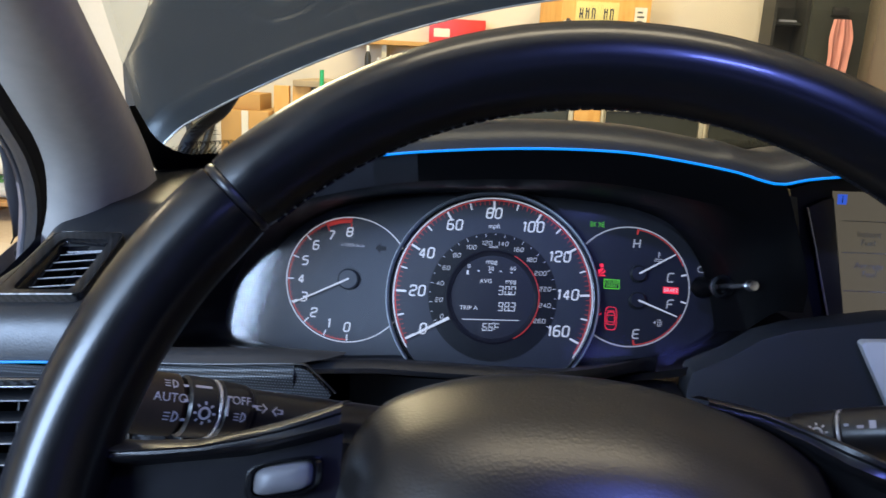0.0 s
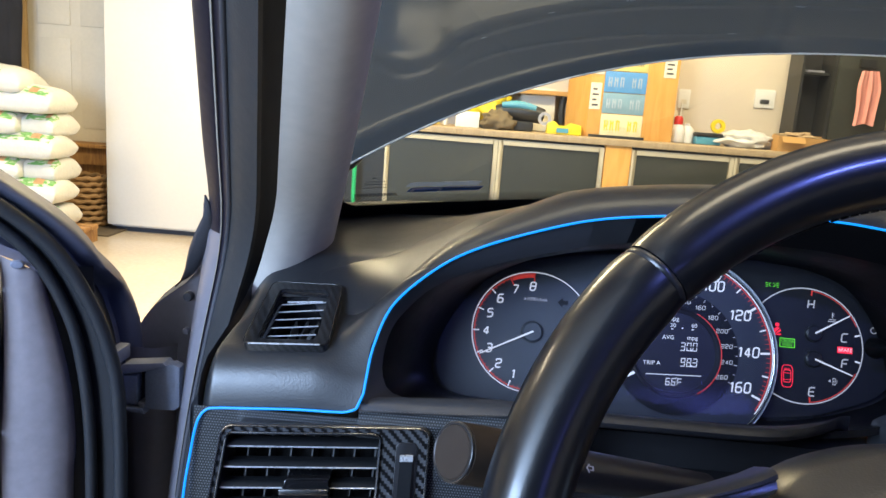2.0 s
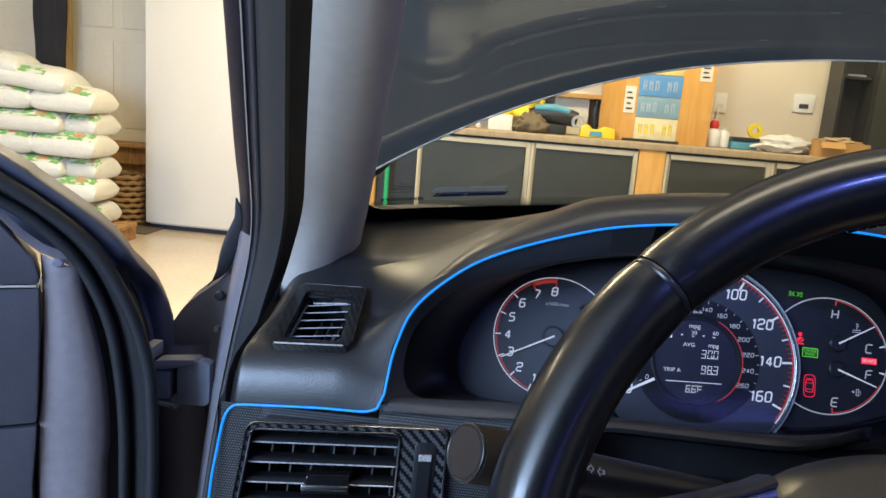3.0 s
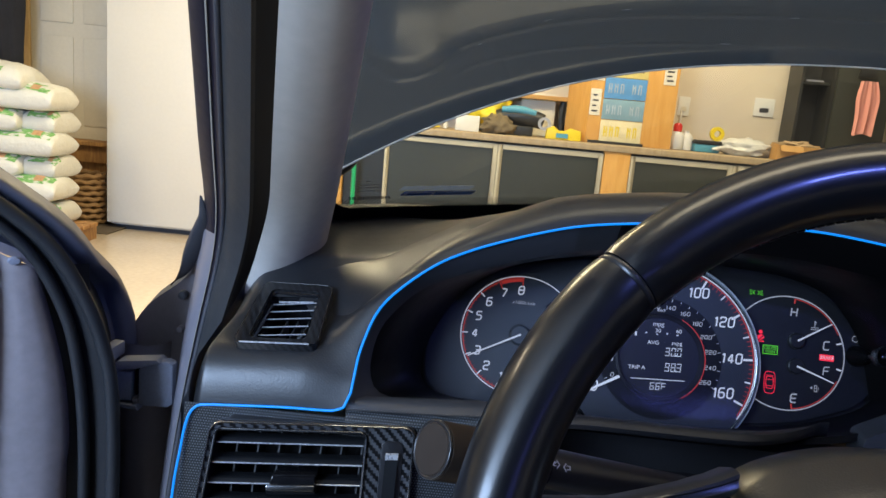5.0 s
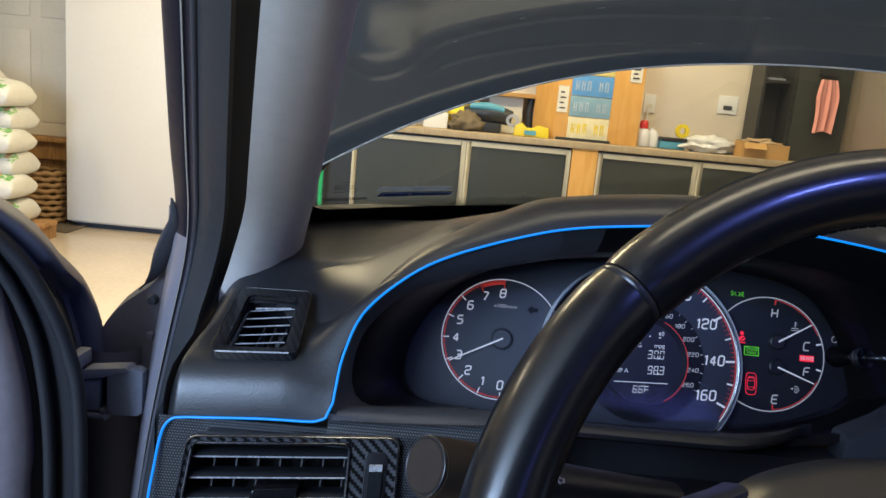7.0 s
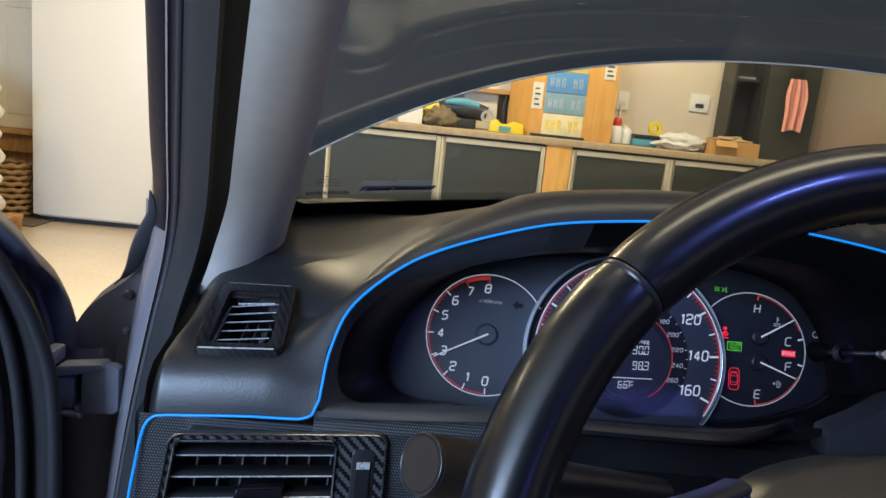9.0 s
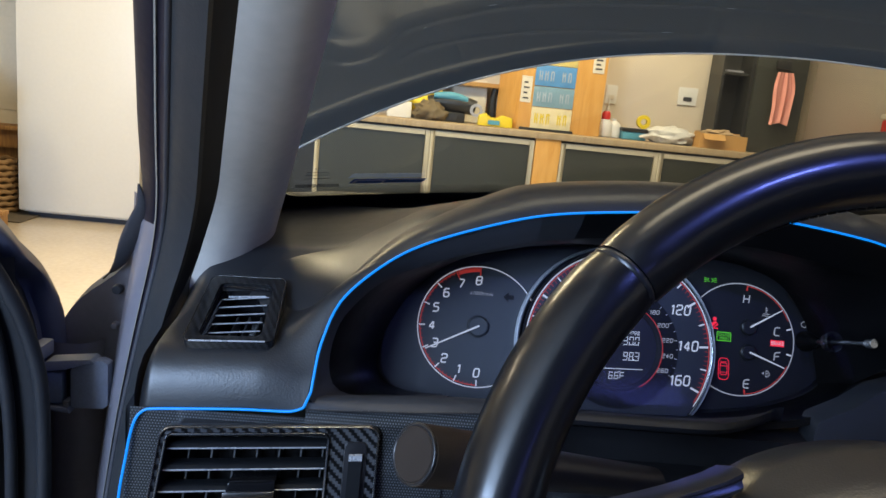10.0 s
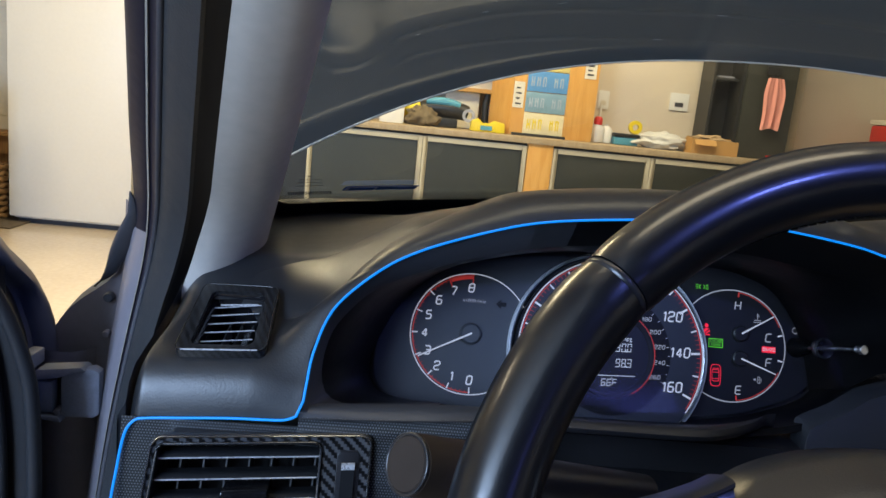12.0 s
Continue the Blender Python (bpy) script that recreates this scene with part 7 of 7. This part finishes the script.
def locker():
    t = thing("tall_locker", (1.92, 4.74, 0.955), "tall dark locker with an open compartment on the workbench", "locker")
    z0, z1 = 0.956, 2.1
    part("side", Shape().box(1.606, 1.622, 4.46, 4.66, z0, z1, LOCKER_AT), LOCKER, t)
    part("back", Shape().box(1.622, 2.09, 4.63, 4.66, z0, z1, LOCKER_AT), LOCKER, t)
    part("shelf", Shape().box(1.622, 1.78, 4.50, 4.63, 1.40, 1.415, LOCKER_AT), LOCKER, t)
    part("shelf", Shape().box(1.622, 2.09, 4.48, 4.63, z1 - 0.02, z1, LOCKER_AT), LOCKER, t)
    part("partition", Shape().box(1.78, 1.80, 4.46, 4.63, z0, z1 - 0.02, LOCKER_AT), LOCKER, t)
    d = part("door", Shape().box(1.80, 2.105, 4.44, 4.46, z0, z1 - 0.02, LOCKER_AT), CABGREY, t, "plain dark locker door", bevel=0.002)
    part("hook", Shape().box(1.905, 1.99, 4.415, 4.44, 1.455, 1.50, LOCKER_AT), BLACKPLASTIC, d, "black towel hook", bevel=0.004)
    part("shelf_item", Shape().box(1.66, 1.76, 4.53, 4.6, 1.416, 1.428, LOCKER_AT), PRINT, t)


locker()


def towel():
    rows = []
    for j in range(22):
        f = j / 21
        z = 1.435 - 0.295 * f
        w = 0.048 + 0.010 * min(1, f * 3) + 0.004 * math.sin(f * 7)
        row = []
        for i in range(25):
            u = -1 + 2 * i / 24
            fold = 0.012 * math.sin(u * 7 + 1.5 * f) * (0.4 + f) + 0.006 * math.sin(u * 13)
            row.append((1.958 + u * w * (0.86 + 0.14 * math.sin(math.pi * f)) + 0.006 * f + 0.006 * math.sin(math.pi * f), 4.405 - fold * 0.8 - 0.006 * (1 - f), z + 0.008 * math.sin(u * 3 + 1) * f))
        rows.append([LOCKER_AT(*p) for p in row])
    s = Shape().grid(rows)
    s.grid([[(x, y + 0.012, z) for x, y, z in r] for r in rows])
    single("hand_towel", s, PINK, "pink towel hanging on the dark locker door", "towel", angle=70)


towel()


def corner_right():
    single("downpipe", Shape().tube([(2.38, 4.97, 0.956), (2.38, 4.97, 2.74)], 0.045, 16), FRAMECREAM, "pale round wall pipe beside the locker", "pipe")
    t = thing("red_cooler", (3.0, 4.72, 0.955), "red cooler box standing on the workbench", "cooler")
    part("body", Shape().box(2.90, 3.09, 4.58, 4.92, 0.956, 1.24), REDPLASTIC, t, bevel=0.015)
    part("lid", Shape().box(2.89, 3.10, 4.57, 4.93, 1.241, 1.275), PAPER, t, bevel=0.01)
    single("red_clip", Shape().box(2.02, 2.05, 4.46, 4.50, 0.956, 0.985), REDPLASTIC, "small red clip on the worktop edge", "clip", bevel=0.004)


corner_right()


def left_bay():
    t = thing("timber_rack", (-1.2, 4.6, 0), "two pine boards standing at the end of the workbench", "rack")
    for x0, x1 in ((-1.088, -0.985), (-1.20, -1.11)):
        part("post", Shape().box(x0, x1, 4.46, 4.50, 0.0, 0.916), PLY, t, "orange timber board", bevel=0.002)
    single("green_pipe", Shape().tube([(-0.905, 4.41, 0.001), (-0.905, 4.41, 1.02)], 0.013, 12), GREENPIPE, "bright green upright plastic pipe", "pipe")
    t = thing("cardboard_carton", (-1.32, 4.35, 0), "stack of brown cartons beside the rack", "carton")
    part("carton_body", Shape().box(-1.50, -1.215, 4.40, 4.75, 0.0, 0.765), CARDBOARD, t, bevel=0.004)
    part("tape", Shape().box(-1.375, -1.335, 4.3955, 4.3995, 0.45, 0.765), PAPER, t)
    t = thing("carton_on_top", (-1.3, 4.5, 0.767), "small brown carton on a larger one", "carton")
    part("carton_body", Shape().box(-1.45, -1.28, 4.45, 4.70, 0.767, 0.86), CARDBOARD, t, bevel=0.004)
    t = thing("folding_stand", (-1.62, 4.3, 0), "dark folding stand leaning beside the cartons", "stand")
    part("leg", Shape().tube([(-1.75, 4.30, 0.001), (-1.50, 4.36, 0.80)], 0.022, 10), BLACKPLASTIC, t)
    part("leg", Shape().tube([(-1.52, 4.30, 0.001), (-1.70, 4.36, 0.80)], 0.022, 10), BLACKPLASTIC, t)


left_bay()


# ---- freezer corner ----
def freezer():
    t = thing("upright_freezer", (-2.45, 5.4, 0), "tall plain white upright freezer", "freezer")
    part("cabinet", Shape().box(-2.83, -2.02, 5.245, 5.60, 0.03, 1.95), FREEZER, t, bevel=0.01)
    part("door", Shape().box(-2.835, -2.015, 5.19, 5.238, 0.05, 1.94), FREEZER, t, "smooth white door", bevel=0.012)
    part("plinth", Shape().box(-2.80, -2.05, 5.26, 5.58, 0.0, 0.03), RUBBER, t)


freezer()


def bag_mesh(w, d, h, seed):
    n, m = 20, 22
    bias = lambda q: math.copysign(1 - (1 - abs(q)) ** 1.8, q)
    top, bot = [], []
    for j in range(m + 1):
        v = bias(-1 + 2 * j / m)
        rt, rb = [], []
        for i in range(n + 1):
            u = bias(-1 + 2 * i / n)
            k = noise.noise(Vector((u * 1.6 + seed, v * 1.6, seed)))
            k2 = noise.noise(Vector((u * 5 + seed, v * 5, seed * 0.3)))
            et = max(0.0, 1 - abs(u) ** 6) ** 0.45 * max(0.0, 1 - abs(v) ** 3.4) ** 0.62
            eb = max(0.0, 1 - abs(u) ** 7) ** 0.35 * max(0.0, 1 - abs(v) ** 7) ** 0.35
            x, y = u * w / 2 * (1 + 0.03 * k), v * d / 2 * (1 + 0.03 * k)
            rt.append((x, y, h * (0.42 + 0.58 * et * (1 + 0.12 * k + 0.05 * k2))))
            rb.append((x, y, h * (0.42 - 0.42 * eb)))
        top.append(rt)
        bot.append(rb)
    return top, bot


def bag_stack():
    n = 0
    pitch = 0.14
    for layer in range(6):
        wide = layer % 2 == 1
        spans = [(-3.13, -2.70, 4.57), (-3.62, -3.12, 4.56)] if wide else [(-2.94, -2.72, 4.63), (-3.42, -2.93, 4.565), (-3.80, -3.43, 4.56)]
        for x0, x1, y in spans:
            x, w = (x0 + x1) / 2 - 0.075, x1 - x0 + 0.012
            z = 0.127 + 0.02 * (layer > 0) + pitch * layer
            t = thing("pellet_bag", (x, y, z), "plump white plastic bag with green print in a stack" if layer else "bottom white bag with green print on the pallet", "bag", "stack of bags")
            top, bot = bag_mesh(w, 0.30, 0.168 if wide else 0.148, 3.3 * n + 0.7)
            off = Vector((x, y, z))
            tw = Matrix.Rotation(radians(2.0 * math.sin(n * 2.3)), 3, "Z")
            mv = lambda p: tw @ Vector(p) + off
            s = Shape().grid([[mv(p) for p in r] for r in top])
            s.grid([[mv(p) for p in r] for r in bot])
            part("film", s, BAGWHITE, t, angle=70)
            a, b = (4, 18) if w > 0.4 else (6, 19)
            g = part("print", Shape().grid([[mv((p[0], p[1] - 0.0008, p[2] + 0.0012)) for p in r[a:b]] for r in top[3:9]]), BAGGREEN, t, "green printed panel", angle=70)
            part("print_picture", Shape().grid([[mv((p[0], p[1] - 0.0012, p[2] + 0.0022)) for p in r[b - 6:b - 3]] for r in top[4:8]]), BAGBROWN, g)
            part("print_stripe", Shape().grid([[mv((p[0], p[1] - 0.0012, p[2] + 0.0022)) for p in r[a + 2:b - 7]] for r in top[5:7]]), BAGWHITE, g)
            n += 1
    for x0, x1, y, z in ((-3.46, -2.95, 4.56, 0.975), (-3.78, -3.26, 4.57, 1.055)):
        t = thing("pellet_bag", ((x0 + x1) / 2, y, z), "white plastic bag lying loosely on top of the stack", "bag", "stack of bags")
        top, bot = bag_mesh(x1 - x0, 0.32, 0.155, 3.3 * n)
        mv = lambda p: Vector(p) + Vector(((x0 + x1) / 2, y, z - 0.10 * p[0]))
        s = Shape().grid([[mv(p) for p in r] for r in top])
        part("film", s.grid([[mv(p) for p in r] for r in bot]), BAGWHITE, t, angle=70)
        part("print", Shape().grid([[mv((p[0], p[1] - 0.0008, p[2] + 0.0012)) for p in r[4:14]] for r in top[3:8]]), BAGGREEN, t, "green printed panel", angle=70)
        n += 1
    t = thing("pallet", (-3.15, 4.6, 0), "bare pine pallet under the bags", "pallet")
    for k in range(4):
        part("deck_board", Shape().box(-3.78, -2.68, 4.40 + 0.10 * k, 4.48 + 0.10 * k, 0.10, 0.125), PINE, t, bevel=0.002)
    for x in (-3.6, -3.15, -2.76):
        part("block", Shape().box(x - 0.04, x + 0.04, 4.41, 4.84, 0.0, 0.099), PINE, t, bevel=0.002)


bag_stack()


def back_left():
    t = thing("panelled_door", (-3.3, 5.6, 0.6), "cream panelled cupboard door in a timber casing", "door")
    part("leaf", Shape().box(-3.62, -2.86, 5.575, 5.612, 0.60, 2.30), DOORCREAM, t)
    for z0, z1 in ((0.70, 1.35), (1.45, 2.2)):
        for x0, x1 in ((-3.54, -3.29), (-3.21, -2.95)):
            part("panel", Shape().box(x0, x1, 5.566, 5.5745, z0, z1), DOORCREAM, t, bevel=0.006)
    part("casing", Shape().box(-3.675, -3.625, 5.56, 5.612, 0.60, 2.36), TANWOOD, t, "timber casing", bevel=0.003)
    t = thing("timber_step", (-3.2, 5.45, 0), "pine-fronted step below the cream door", "step")
    part("rail", Shape().box(-4.2, -2.86, 5.45, 5.61, 0.44, 0.598), PINE, t, bevel=0.004)
    part("tread", Shape().box(-4.2, -2.86, 5.40, 5.45, 0.57, 0.598), PINE, t, bevel=0.003)
    part("riser", Shape().box(-4.2, -2.86, 5.50, 5.61, 0.0, 0.44), PINE, t)
    t = thing("wicker_basket", (-3.05, 5.38, 0), "brown wicker basket on the floor", "basket")
    for k in range(9):
        z = 0.03 + 0.042 * k
        part("weave", Shape().tube([(-3.10 + 0.19 * math.cos(a), 5.30 + 0.13 * math.sin(a), z + 0.006 * math.sin(a * 12 + k * math.pi)) for a in (2 * math.pi * i / 60 for i in range(60))], 0.017, 7, closed=True), surface("wicker", (0.28, 0.17, 0.08), 0.7, vary=0.3, scale=40) if k == 0 else bpy.data.materials["wicker"], t, angle=60)
    single("dark_mat", Shape().box(-3.30, -2.72, 4.98, 5.34, 0.001, 0.012), surface("mat_fibre", (0.10, 0.08, 0.06), 0.95, vary=0.3, scale=30), "dark door mat on the floor", "mat", bevel=0.003)
    rows = []
    for j in range(20):
        f = j / 19
        z = 1.85 - 0.78 * f
        w = 0.10 + 0.05 * f + 0.02 * math.sin(f * 5)
        rows.append([(-3.655 + w * 0.85 * math.cos(a) * (1 + 0.12 * math.sin(a * 5 + f * 3)), 5.36 + 0.07 * math.sin(a) * (1 + 0.15 * math.sin(a * 7)), z) for a in (2 * math.pi * i / 30 for i in range(30))])
    s = Shape().grid(rows, wrap_u=True)
    s.cap(rows[0]).cap(rows[-1])
    single("hanging_jacket", s, BLACKCLOTH, "black jacket hanging by the cream door", "jacket", angle=70)
    single("jacket_peg", Shape().tube([(-3.655, 5.60, 1.80), (-3.655, 5.36, 1.86)], 0.012, 8), PINE, "wooden peg on the wall", "peg")


back_left()
